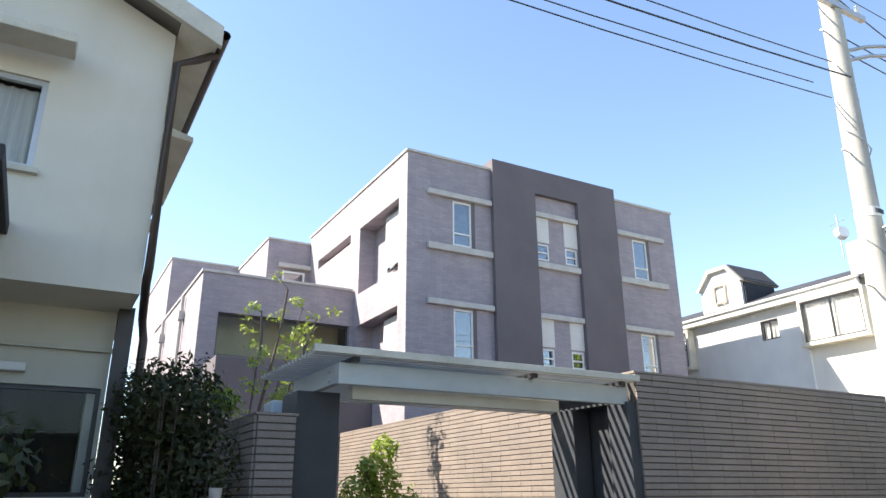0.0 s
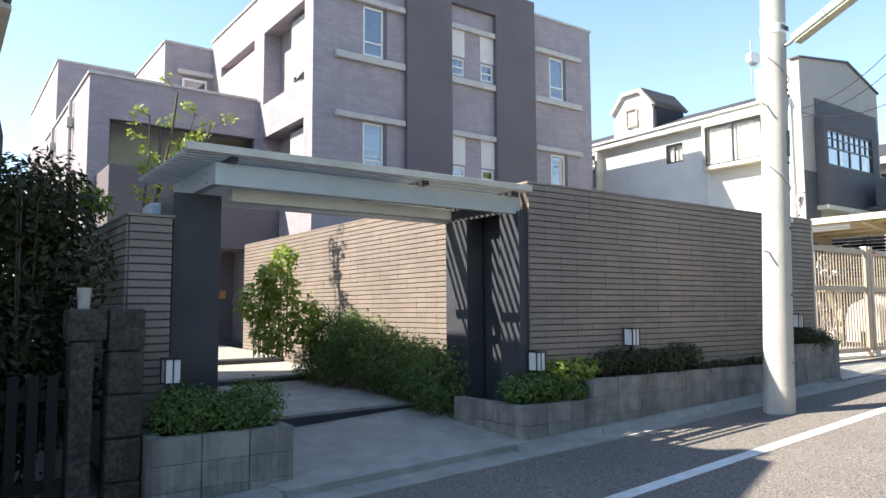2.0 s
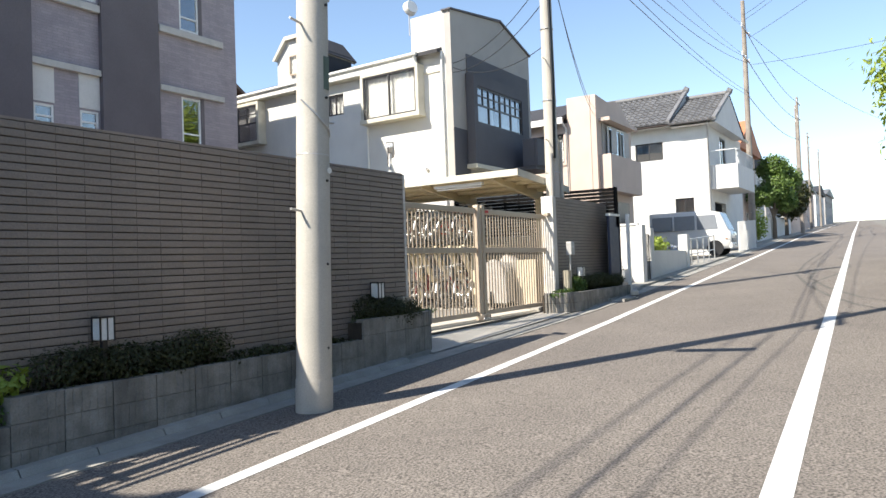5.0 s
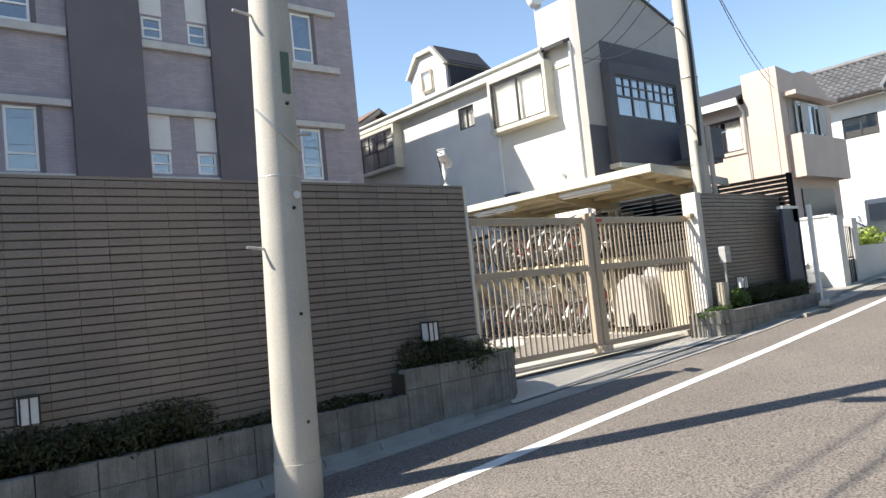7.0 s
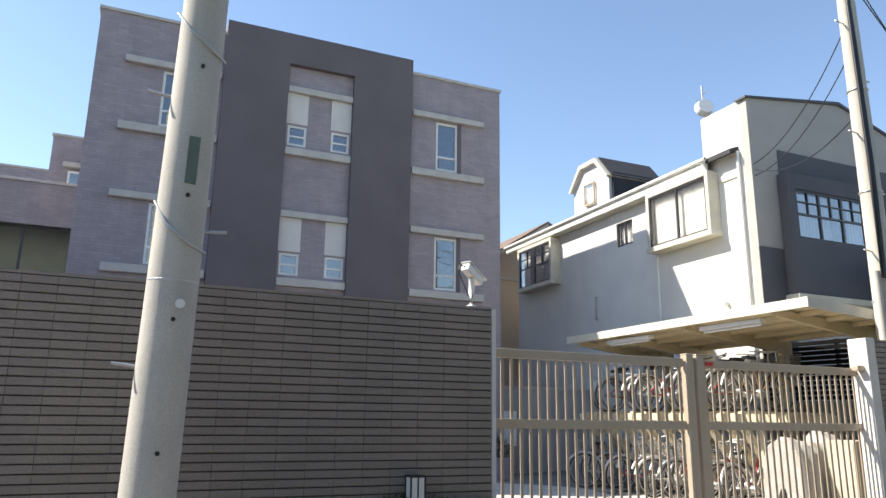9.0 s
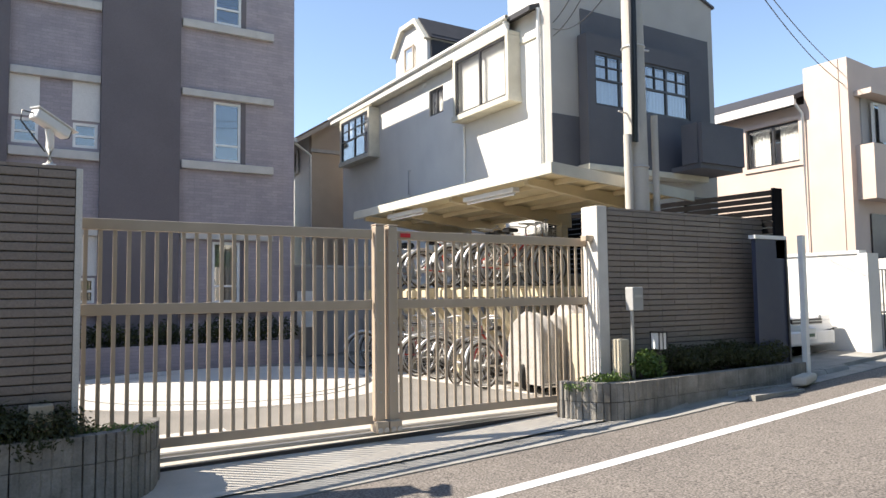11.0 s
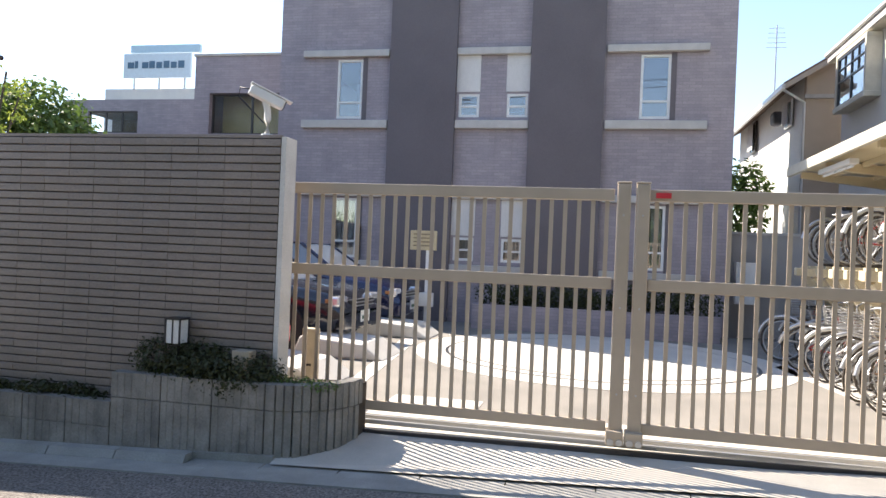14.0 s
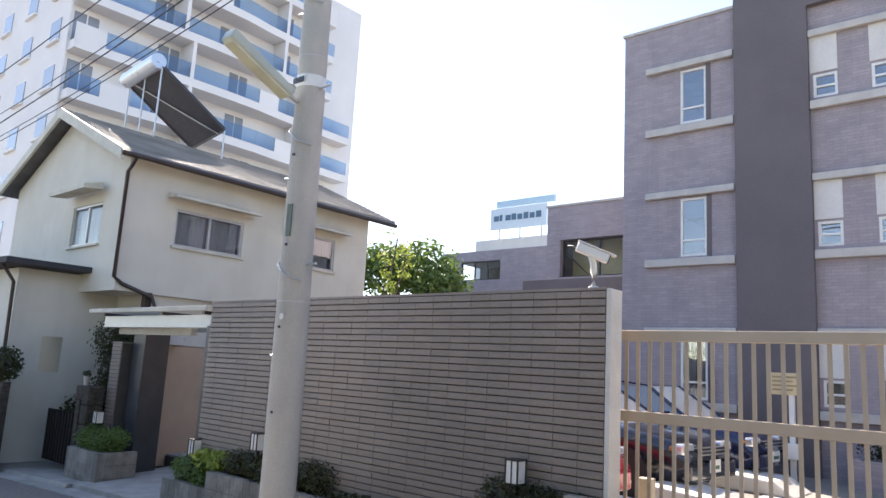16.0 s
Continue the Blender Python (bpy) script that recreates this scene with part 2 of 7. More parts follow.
LEAF_LIGHT = leaf_mat("young leaf", (0.22, 0.31, 0.045), (0.36, 0.42, 0.07))


# ---- building helpers ----
WORLD_OF = {}


def thing(name, x=0, y=0, z=0, label="", category="", group="", kind=""):
    """A top-level empty at the base of a thing that has parts."""
    ob = new(name)
    ob.empty_display_size = 0.1
    ob.matrix_basis = Matrix.Translation((x, y, z))
    WORLD_OF[ob] = ob.matrix_basis.copy()
    return tagged(ob, label, category, group, kind)


class Shape:
    """Collects boxes, rods, prisms and sheets in world metres and turns them into one mesh."""

    def __init__(self):
        self.v, self.f, self.smooth = [], [], []

    def add(self, verts, faces, smooth=False):
        k = len(self.v)
        self.v += [tuple(p) for p in verts]
        self.f += [tuple(i + k for i in face) for face in faces]
        self.smooth += [smooth] * len(faces)
        return self

    def box(self, x0, x1, y0, y1, z0, z1, turn=None):
        p = [Vector((x, y, z)) for z in (z0, z1) for x, y in ((x0, y0), (x1, y0), (x1, y1), (x0, y1))]
        if turn is not None:
            p = [turn @ q for q in p]
        return self.add(p, [(0, 3, 2, 1), (4, 5, 6, 7), (0, 1, 5, 4), (1, 2, 6, 5), (2, 3, 7, 6), (3, 0, 4, 7)])

    def prism(self, outline, lo, hi, axis="z"):
        """outline: (u, v) corners anticlockwise; lo, hi along axis. z: (x, y); y: (x, z); x: (y, z). lo and hi may be functions of u, v."""
        n = len(outline)
        place = {"z": lambda u, v, w: (u, v, w), "y": lambda u, v, w: (u, w, v), "x": lambda u, v, w: (w, u, v)}[axis]
        a = lo if callable(lo) else (lambda u, v: lo)
        b = hi if callable(hi) else (lambda u, v: hi)
        pts = [place(u, v, a(u, v)) for u, v in outline] + [place(u, v, b(u, v)) for u, v in outline]
        faces = [tuple(reversed(range(n))), tuple(range(n, 2 * n))] + [(i, (i + 1) % n, n + (i + 1) % n, n + i) for i in range(n)]
        if axis == "y":
            faces = [tuple(reversed(q)) for q in faces]
        return self.add(pts, faces)

    def rod(self, p, q, r, r2=None, n=10, caps=True):
        p, q = Vector(p), Vector(q)
        r2 = r if r2 is None else r2
        d = (q - p).normalized()
        u = d.orthogonal().normalized()
        w = d.cross(u)
        pts = [p + (u * math.cos(a) + w * math.sin(a)) * r for a in [2 * math.pi * i / n for i in range(n)]]
        pts += [q + (u * math.cos(a) + w * math.sin(a)) * r2 for a in [2 * math.pi * i / n for i in range(n)]]
        self.add(pts, [(i, (i + 1) % n, n + (i + 1) % n, n + i) for i in range(n)], True)
        if caps:
            self.add(pts, [tuple(reversed(range(n))), tuple(range(n, 2 * n))])
        return self

    def tube(self, path, r, n=6):
        path = [Vector(p) for p in path]
        pts, faces = [], []
        for i, p in enumerate(path):
            d = (path[min(i + 1, len(path) - 1)] - path[max(i - 1, 0)]).normalized()
            u = d.cross(Vector((0, 0, 1)))
            u = u.normalized() if u.length > 1e-4 else Vector((1, 0, 0))
            w = d.cross(u)
            pts += [p + (u * math.cos(a) + w * math.sin(a)) * r for a in [2 * math.pi * k / n for k in range(n)]]
        for i in range(len(path) - 1):
            faces += [(i * n + k, i * n + (k + 1) % n, (i + 1) * n + (k + 1) % n, (i + 1) * n + k) for k in range(n)]
        return self.add(pts, faces, True)

    def ring(self, centre, axis, big, small, n=28, k=6):
        c, axis = Vector(centre), Vector(axis).normalized()
        u = axis.orthogonal().normalized()
        w = axis.cross(u)
        pts, faces = [], []
        for i in range(n):
            a = 2 * math.pi * i / n
            d = u * math.cos(a) + w * math.sin(a)
            pts += [c + d * (big + small * math.cos(t)) + axis * small * math.sin(t) for t in [2 * math.pi * j / k for j in range(k)]]
        for i in range(n):
            faces += [(i * k + j, i * k + (j + 1) % k, ((i + 1) % n) * k + (j + 1) % k, ((i + 1) % n) * k + j) for j in range(k)]
        return self.add(pts, faces, True)

    def mesh(self, name):
        me = bpy.data.meshes.new(name)
        me.from_pydata(self.v, [], self.f)
        me.polygons.foreach_set("use_smooth", self.smooth)
        me.update()
        return me


def part(name, shape, material, parent=None, label="", bevel=0.0, kind=""):
    """Links a shape as one mesh under a thing or a part (or alone)."""
    me = shape if isinstance(shape, bpy.types.Mesh) else shape.mesh(name)
    if not me.materials:
        me.materials.append(material)
    ob = new(name, me)
    WORLD_OF[ob] = Matrix.Identity(4)
    if parent is not None:
        ob.parent = parent
        ob.matrix_parent_inverse = WORLD_OF[parent].inverted()
    if bevel:
        mod = ob.modifiers.new("edge", "BEVEL")
        mod.width, mod.segments, mod.limit_method, mod.angle_limit = bevel, 2, "ANGLE", radians(50)
    return tagged(ob, label, kind=kind)


def pierced(axis, at, deep, u0, u1, z0, z1, holes):
    """A wall in the plane x = at or y = at, from at to at + deep, with rectangular openings (u0, u1, z0, z1): one closed mesh."""
    s = Shape()
    us = [u for u in sorted({u0, u1, *[h[0] for h in holes], *[h[1] for h in holes]}) if u0 <= u <= u1]
    zs = [z for z in sorted({z0, z1, *[h[2] for h in holes], *[h[3] for h in holes]}) if z0 <= z <= z1]
    index = {}

    def corner(i, j, k):
        if (i, j, k) not in index:
            index[i, j, k] = len(s.v)
            w = at + deep * k
            s.v.append((us[i], w, zs[j]) if axis == "y" else (w, us[i], zs[j]))
        return index[i, j, k]

    def solid(i, j):
        if not (0 <= i < len(us) - 1 and 0 <= j < len(zs) - 1):
            return False
        u, z = (us[i] + us[i + 1]) / 2, (zs[j] + zs[j + 1]) / 2
        return not any(h[0] < u < h[1] and h[2] < z < h[3] for h in holes)

    flip = (deep > 0) == (axis == "x")
    for i in range(len(us) - 1):
        for j in range(len(zs) - 1):
            if not solid(i, j):
                continue
            quads = [[(i, j, 0), (i + 1, j, 0), (i + 1, j + 1, 0), (i, j + 1, 0)], [(i, j, 1), (i, j + 1, 1), (i + 1, j + 1, 1), (i + 1, j, 1)]]
            for (di, dj), (p, q) in {(-1, 0): ((i, j), (i, j + 1)), (1, 0): ((i + 1, j + 1), (i + 1, j)), (0, -1): ((i + 1, j), (i, j)), (0, 1): ((i, j + 1), (i + 1, j + 1))}.items():
                if not solid(i + di, j + dj):
                    quads.append([(*p, 0), (*q, 0), (*q, 1), (*p, 1)])
            for quad in quads:
                ids = tuple(corner(*c) for c in quad)
                s.f.append(tuple(reversed(ids)) if flip else ids)
                s.smooth.append(False)
    return s


def window(owner, axis, at, deep, u0, u1, z0, z1, frame_mat, split=1, bar=0.045, sash=None, curtain=0.0, cross=False, glass=None):
    """Frame, panes and (where seen) a curtain, set deep behind the wall face at. The sign of deep points indoors."""
    d = 1 if deep > 0 else -1

    def slab(s, a0, a1, b0, b1, near, thick):
        lo, hi = sorted((at + deep + d * near, at + deep + d * (near + thick)))
        return s.box(a0, a1, lo, hi, b0, b1) if axis == "y" else s.box(lo, hi, a0, a1, b0, b1)

    w = (u1 - u0 - bar) / split
    lights = []
    for i in range(split):
        a, b = u0 + i * w + bar, u0 + (i + 1) * w
        cols = [(a, (a + b) / 2 - 0.012), ((a + b) / 2 + 0.012, b)] if cross else [(a, b)]
        if cross:
            q = (z1 - z0) / 4
            rows = [(z0 + bar, z0 + 2 * q - 0.02), (z0 + 2 * q + 0.02, z0 + 3 * q - 0.012), (z0 + 3 * q + 0.012, z1 - bar)]
        elif sash:
            rows = [(z0 + bar, z0 + sash), (z0 + sash + bar * 0.8, z1 - bar)]
        else:
            rows = [(z0 + bar, z1 - bar)]
        for k, (c, e) in enumerate(rows):
            lights += [(a, b, c, e)] if cross and k == 0 else [(l, r, c, e) for l, r in cols]
    s = pierced(axis, at + deep, d * 0.055, u0, u1, z0, z1, lights)
    f = part("window", s, frame_mat, owner)
    for i in range(split):
        p = part("pane", slab(Shape(), u0 + i * w + bar * 0.9, u0 + (i + 1) * w + bar * 0.1, z0 + bar * 0.9, z1 - bar * 0.9, 0.026, 0.006), glass or GLASS, f)
        p.visible_shadow = False
    if curtain:
        c = Shape()
        n = max(10, int((u1 - u0) / 0.03))
        lo, hi = u0 + bar, u1 - bar
        top, bottom = z1 - bar, z0 + bar
        pts = []
        for i in range(n + 1):
            u = lo + (hi - lo) * i / n
            o = at + deep + d * (0.14 + 0.02 * math.sin(i * 1.9))
            pts += [(u, o, bottom), (u, o, top)] if axis == "y" else [(o, u, bottom), (o, u, top)]
        keep = [i for i in range(n) if i / n < curtain / 2 or i / n >= 1 - curtain / 2]
        c.add(pts, [(2 * i, 2 * i + 2, 2 * i + 3, 2 * i + 1) for i in keep], True)
        part("curtain", c, CURTAIN, f)
    return f


def gz(x):
    """The road climbs gently towards +x."""
    x = max(-60, min(x, 260))
    return -0.02 + 0.0405 * x + 0.007 * max(0, min(x, 60) - 12)


def leaf_cloud(rng, blobs, count, size, squash=1.0):
    """Many small bent leaves on the shells of soft, uneven blobs (x, y, z, rx, ry, rz)."""
    s = Shape()
    weights = np.array([b[3] * b[4] + b[3] * b[5] + b[4] * b[5] for b in blobs])
    picks = rng.choice(len(blobs), count, p=weights / weights.sum())
    d = rng.normal(size=(count, 3))
    d /= np.linalg.norm(d, axis=1)[:, None]
    rad = 1 - 0.45 * rng.random(count) ** 2 + 0.12 * rng.normal(size=count)
    b = np.array(blobs)[picks]
    c = b[:, :3] + d * b[:, 3:] * rad[:, None]
    n = d + 0.7 * rng.normal(size=(count, 3))
    n[:, 2] += 0.5
    n /= np.linalg.norm(n, axis=1)[:, None]
    t = rng.normal(size=(count, 3))
    t -= n * (t * n).sum(1)[:, None]
    t /= np.linalg.norm(t, axis=1)[:, None]
    w = np.cross(n, t)
    sz = size * (0.6 + 0.8 * rng.random(count))[:, None]
    tip, base, left, right = c + t * sz, c - t * sz, c + w * sz * 0.45 * squash + n * sz * 0.12, c - w * sz * 0.45 * squash + n * sz * 0.12
    v = np.stack([base, right, tip, left], 1).reshape(-1, 3)
    s.v = [tuple(p) for p in v.tolist()]
    s.f = [(4 * i, 4 * i + 1, 4 * i + 2, 4 * i + 3) for i in range(count)]
    s.smooth = [False] * count
    return s


# ---- ground, road, kerbs ----
def along(x):
    """Sideways drift of the road, which runs a little askew to the walls."""
    return 0.05 * (x - 5)


def kerb_line(x):
    """The kerb runs along the plots and bends with the road beyond them."""
    return 0.05 * max(0, x - 14)


def strip(s, x0, x1, y0, y1, lift, steps=24, base=None, near=along, far=along):
    """A sheet that follows the slope of the road; near and far shift its two sides; with base it has thickness."""
    for i in range(steps):
        a, b = x0 + (x1 - x0) * i / steps, x0 + (x1 - x0) * (i + 1) / steps
        top = [(a, y0 + near(a), gz(a) + lift), (b, y0 + near(b), gz(b) + lift), (b, y1 + far(b), gz(b) + lift), (a, y1 + far(a), gz(a) + lift)]
        if base is None:
            s.add(top, [(0, 1, 2, 3)])
        else:
            low = [(x, y, z - base) for x, y, z in top]
            s.add(low + top, [(4, 5, 6, 7), (0, 1, 5, 4), (2, 3, 7, 6), (1, 2, 6, 5), (3, 0, 4, 7)])
    return s


land = Shape()
edges_x = [-1500, -300, -60, 0, 12, 36, 60, 160, 260, 600, 2500]
edges_y = [-1500, -200, 0, 200, 1500]
for xa, xb in zip(edges_x, edges_x[1:]):
    for ya, yb in zip(edges_y, edges_y[1:]):
        land.add([(xa, ya, gz(xa) - 0.03), (xb, ya, gz(xb) - 0.03), (xb, yb, gz(xb) - 0.03), (xa, yb, gz(xa) - 0.03)], [(0, 1, 2, 3)])
tagged(part("ground", land, EARTH), "bare grey brown ground reaching the horizon", "ground", kind="structure")
tagged(part("road", strip(Shape(), -60, 260, -2.2, 4.98, 0.0, 160, None, along, kerb_line), ASPHALT), "worn grey asphalt lane with tyre marks", "road", kind="structure")
tagged(part("road_marking", strip(Shape(), -40, 240, 3.73, 3.87, 0.004, 140), ROAD_PAINT), "white painted edge line along the lane", "road marking", "road lines", "structure")
tagged(part("road_marking", strip(Shape(), -40, 240, 0.40, 0.57, 0.004, 140), ROAD_PAINT), "white painted edge line along the lane", "road marking", "road lines", "structure")

SKID = surf("rubber traces", (0.1, 0.093, 0.085), (0.15, 0.14, 0.125), 3, 0.9, 0.5, 58.0, speckle=1.0, chips=1.5)
for track in (((33.7, 2.9), (27, 2.75), (22, 2.45), (18.6, 1.8), (16.2, 1.15), (14.7, 0.6), (13.4, -0.2)), ((24, 2.15), (20.6, 1.95), (18, 1.35), (15.9, 0.6), (14.6, -0.3)), ((30, 1.95), (24.5, 1.3), (21.3, 1.5), (19.4, 1.75), (17.6, 1.55))):
    skid = Shape()
    for (xa, ya), (xb, yb) in zip(track, track[1:]):
        for i in range(6):
            q = [(xa + (xb - xa) * t, ya + (yb - ya) * t) for t in (i / 6, (i + 1) / 6)]
            skid.add([(x, y + e, gz(x) + 0.003) for x, y, e in ((*q[0], -0.045), (*q[1], -0.045), (*q[1], 0.045), (*q[0], 0.045))], [(0, 1, 2, 3)])
    tagged(part("tyre_mark", skid, SKID), "dark curved tyre mark on the asphalt", "tyre mark", "tyre marks", "structure")

# gutter, kerb blocks and the narrow pavement behind them
kerb = thing("kerb", 0, 4.6, gz(0), "low grey concrete kerb of short blocks beside the road", "kerb", kind="structure")
part("gutter", strip(Shape(), -30, 90, 4.98, 5.24, 0.012, 60, 0.1, kerb_line, kerb_line), CONCRETE, kerb)
block_mesh = Shape()
block_mesh.prism([(0, 0), (0.14, 0.0), (0.14, 0.075), (0.035, 0.075), (0, 0.02)], 0.004, 0.594, "x").f
bm_kerb = block_mesh.mesh("kerb_block")
bm_kerb.materials.append(CONCRETE)
for i in range(150):
    x = -9 + 0.6 * i
    if 7.4 < x < 13.4 or -0.9 < x < 1.6 or 17.6 < x < 21 or 25 < x < 33:
        continue
    ob = part("kerb_block", bm_kerb, CONCRETE, kerb)
    ob.matrix_parent_inverse = WORLD_OF[kerb].inverted()
    ob.matrix_basis = pose(x, 5.22 + kerb_line(x), gz(x) - 0.005, 0, -2.3, 2.86 if x > 14 else 0)
low_block = Shape().prism([(0, 0), (0.3, 0.0), (0.3, 0.02), (0, 0.012)], 0.004, 0.594, "x").mesh("kerb_ramp")
low_block.materials.append(CONCRETE)
for i in range(150):
    x = -9 + 0.6 * i
    if 7.4 < x < 13.4 or -0.9 < x < 1.6 or 17.6 < x < 21 or 25 < x < 33:
        ob = part("kerb_block", low_block, CONCRETE, kerb)
        ob.matrix_basis = pose(x, 5.1 + kerb_line(x), gz(x) - 0.002, 0, -2.3, 2.86 if x > 14 else 0)
tagged(part("pavement", strip(strip(Shape(), -30, 8.45, 5.35, 6.3, 0.07, 20, 0.15, kerb_line, kerb_line), 13.4, 90, 5.35, 6.3, 0.07, 40, 0.15, kerb_line, kerb_line), CONCRETE), "narrow grey concrete strip behind the kerb", "pavement", kind="structure")

# forecourt of the car gate
apron = Shape()
apron.add([(8.45, 5.3, gz(8.45) + 0.03), (13.4, 5.3, gz(13.4) + 0.03), (13.4, 6.2, 0.56), (8.45, 6.2, 0.52)], [(0, 1, 2, 3)])
tagged(part("forecourt", apron, PALE_CONCRETE), "pale concrete apron before the sliding gate", "driveway", kind="structure")
COURT = 0.56
yard = Shape().box(2.6, 17.5, 6.2, 14.6, COURT - 0.5, COURT)
tagged(part("courtyard", yard, WASHED), "washed gravel paving of the parking court", "paving", kind="structure")

# gate rail in the ground
rail = thing("gate_rail", 11, 6.05, 0.56, "steel sliding gate rail set in a pale concrete sill", "gate rail", kind="structure")
part("sill_strip", Shape().box(8.3, 13.7, 6.2, 6.62, 0.55, 0.575), PALE_CONCRETE, rail)
part("rail_bar", Shape().box(8.35, 13.65, 6.04, 6.07, 0.53, 0.565), STEEL, rail)
part("rail_bar", Shape().box(8.35, 13.65, 6.15, 6.18, 0.53, 0.575), STEEL, rail)
part("gutter_slot", Shape().prism([(8.4, 0.4), (13.5, 0.46), (13.5, 0.566), (8.4, 0.496)], 5.948, 5.972, "y"), BLACK, rail)

# ---- apartment house ----
YF = 14.58
condo = thing("apartment_house", 8.5, 18, 0.5, "three-storey grey tiled apartment house with flat roof", "apartment building")
LEVELS = [(1.65, 3.13), (4.56, 6.04), (7.46, 8.92)]
south_holes = []
for sill, lintel in LEVELS:
    south_holes += [(5.25, 5.81, sill + 0.12, lintel - 0.12), (11.43, 11.99, sill + 0.12, lintel - 0.12), (7.88, 8.3, sill + 0.15, sill + 0.62), (8.86, 9.28, sill + 0.15, sill + 0.62)]
part("wall", pierced("y", YF, 0.25, 3.94, 13.16, 0.3, 9.92, south_holes), FACADE, condo)
west_holes = [(15.05, 17.6, 6.85, 8.8), (15.05, 17.6, 4.0, 5.95), (18.3, 21.1, 8.55, 8.85)]
part("wall", pierced("x", 3.94, 0.25, YF + 0.25, 22.0, 0.3, 9.92, west_holes), FACADE, condo)
part("wall", Shape().box(12.91, 13.16, YF + 0.25, 24, 0.3, 9.92), FACADE, condo)
part("wall", Shape().box(4.19, 12.91, 23.75, 24, 0.3, 9.92), FACADE, condo)
part("roof", Shape().box(4.19, 12.91, YF + 0.25, 23.75, 9.4, 9.6), CONCRETE, condo)
for lo, hi in ((0.3, 0.5), (3.3, 3.5), (6.2, 6.4)):
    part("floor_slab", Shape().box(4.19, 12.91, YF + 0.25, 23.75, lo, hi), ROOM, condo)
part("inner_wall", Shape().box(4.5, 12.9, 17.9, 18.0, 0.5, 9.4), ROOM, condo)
for c in ((3.9, 6.45, YF - 0.04, YF + 0.3), (10.75, 13.2, YF - 0.04, YF + 0.3), (3.9, 4.24, YF + 0.3, 22.05), (12.86, 13.2, YF + 0.3, 24.05)):
    part("coping", Shape().box(*c, 9.92, 9.99), SILL, condo, "pale metal parapet cap", 0.01)
frame_shape = pierced("y", 14.45, 0.128, 6.43, 10.75, 0.5, 10.23, [(7.82, 9.32, 0.5, 9.5)])
frame_shape.box(6.43, 10.75, 14.578, 14.95, 9.995, 10.23)
part("dark_frame", frame_shape, DARK_WALL, condo, "dark grey sprayed projecting frame")
for k, (sill, lintel) in enumerate(LEVELS):
    for u0, u1 in ((4.5, 6.4), (7.83, 9.31), (10.79, 12.67)):
        part("sill", Shape().box(u0, u1, 14.47, YF, sill - 0.09, sill + 0.075), SILL, condo, bevel=0.012)
        part("lintel", Shape().box(u0, u1, 14.47, YF, lintel - 0.08, lintel + 0.06), SILL, condo, bevel=0.012)
    for u0, u1 in ((7.83, 8.31), (8.84, 9.31)):
        part("white_panel", Shape().box(u0, u1, YF - 0.015, YF, sill + 0.66, lintel - 0.08), PANEL, condo, "off-white spandrel panel")
    for h in south_holes[4 * k:4 * k + 4]:
        big = h[3] - h[2] > 0.6
        window(condo, "y", YF, 0.012, *h, FRAME_WHITE, 1, 0.05, 0.32 if big else 0.2, (0.9 if k == 0 else 0.0) if big else (1.0 if k == 0 else 0))
    # shade of the window reveals, painted as a dark strip on the right
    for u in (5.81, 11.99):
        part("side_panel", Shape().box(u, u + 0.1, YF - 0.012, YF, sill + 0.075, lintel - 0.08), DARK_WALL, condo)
# loggias in the west wall
for z0, z1 in ((6.85, 8.8), (4.0, 5.95)):
    for q in ((4.42, 4.5, 15.0, 17.65, z0, z1), (4.19, 4.42, 15.0, 17.65, z0 - 0.12, z0), (4.19, 4.42, 15.0, 17.65, z1, z1 + 0.12), (4.19, 4.42, 17.6, 17.7, z0, z1), (4.19, 4.42, 14.95, 15.05, z0, z1)):
        part("loggia_lining", Shape().box(*q), FACADE, condo)
    window(condo, "x", 4.42, -0.1, 15.1, 16.4, z0 + 0.35, z1 - 0.05, FRAME_DARK, 2, 0.05, None, 1.0)
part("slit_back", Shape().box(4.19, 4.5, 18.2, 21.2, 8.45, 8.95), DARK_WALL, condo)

# lower wing towards the neighbour
wing_holes = [(0.3, 3.85, 4.9, 6.0)]
part("wing_wall", pierced("y", 17.9, 0.25, -0.16, 3.94, 0.3, 7.0, wing_holes), FACADE, condo)
part("wing_wall", Shape().box(-0.16, 0.09, 18.15, 26, 0.3, 7.0), FACADE, condo)
part("wing_roof", Shape().box(0.09, 3.94, 18.15, 26, 6.5, 6.7), CONCRETE, condo)
part("wing_floor", Shape().box(0.09, 3.94, 18.15, 26, 4.2, 4.4), ROOM, condo)
# back of the wing's loggia, its tan lightened in place of sun patches
part("wing_inner_wall", Shape().box(0.09, 3.94, 19.0, 19.1, 4.4, 6.5), surf("sun-lightened loggia wall", (0.62, 0.52, 0.3), (0.5, 0.42, 0.24), 2, 0.9, 0.1), condo)
part("coping", Shape().box(-0.2, 3.9, 17.86, 18.2, 7.0, 7.07), SILL, condo, bevel=0.01)
part("coping", Shape().box(-0.2, 0.13, 18.2, 26, 7.0, 7.07), SILL, condo, bevel=0.01)
window(condo, "y", 17.9, 0.16, 0.3, 3.85, 4.9, 6.0, FRAME_DARK, 3, 0.05, glass=CLEAR)
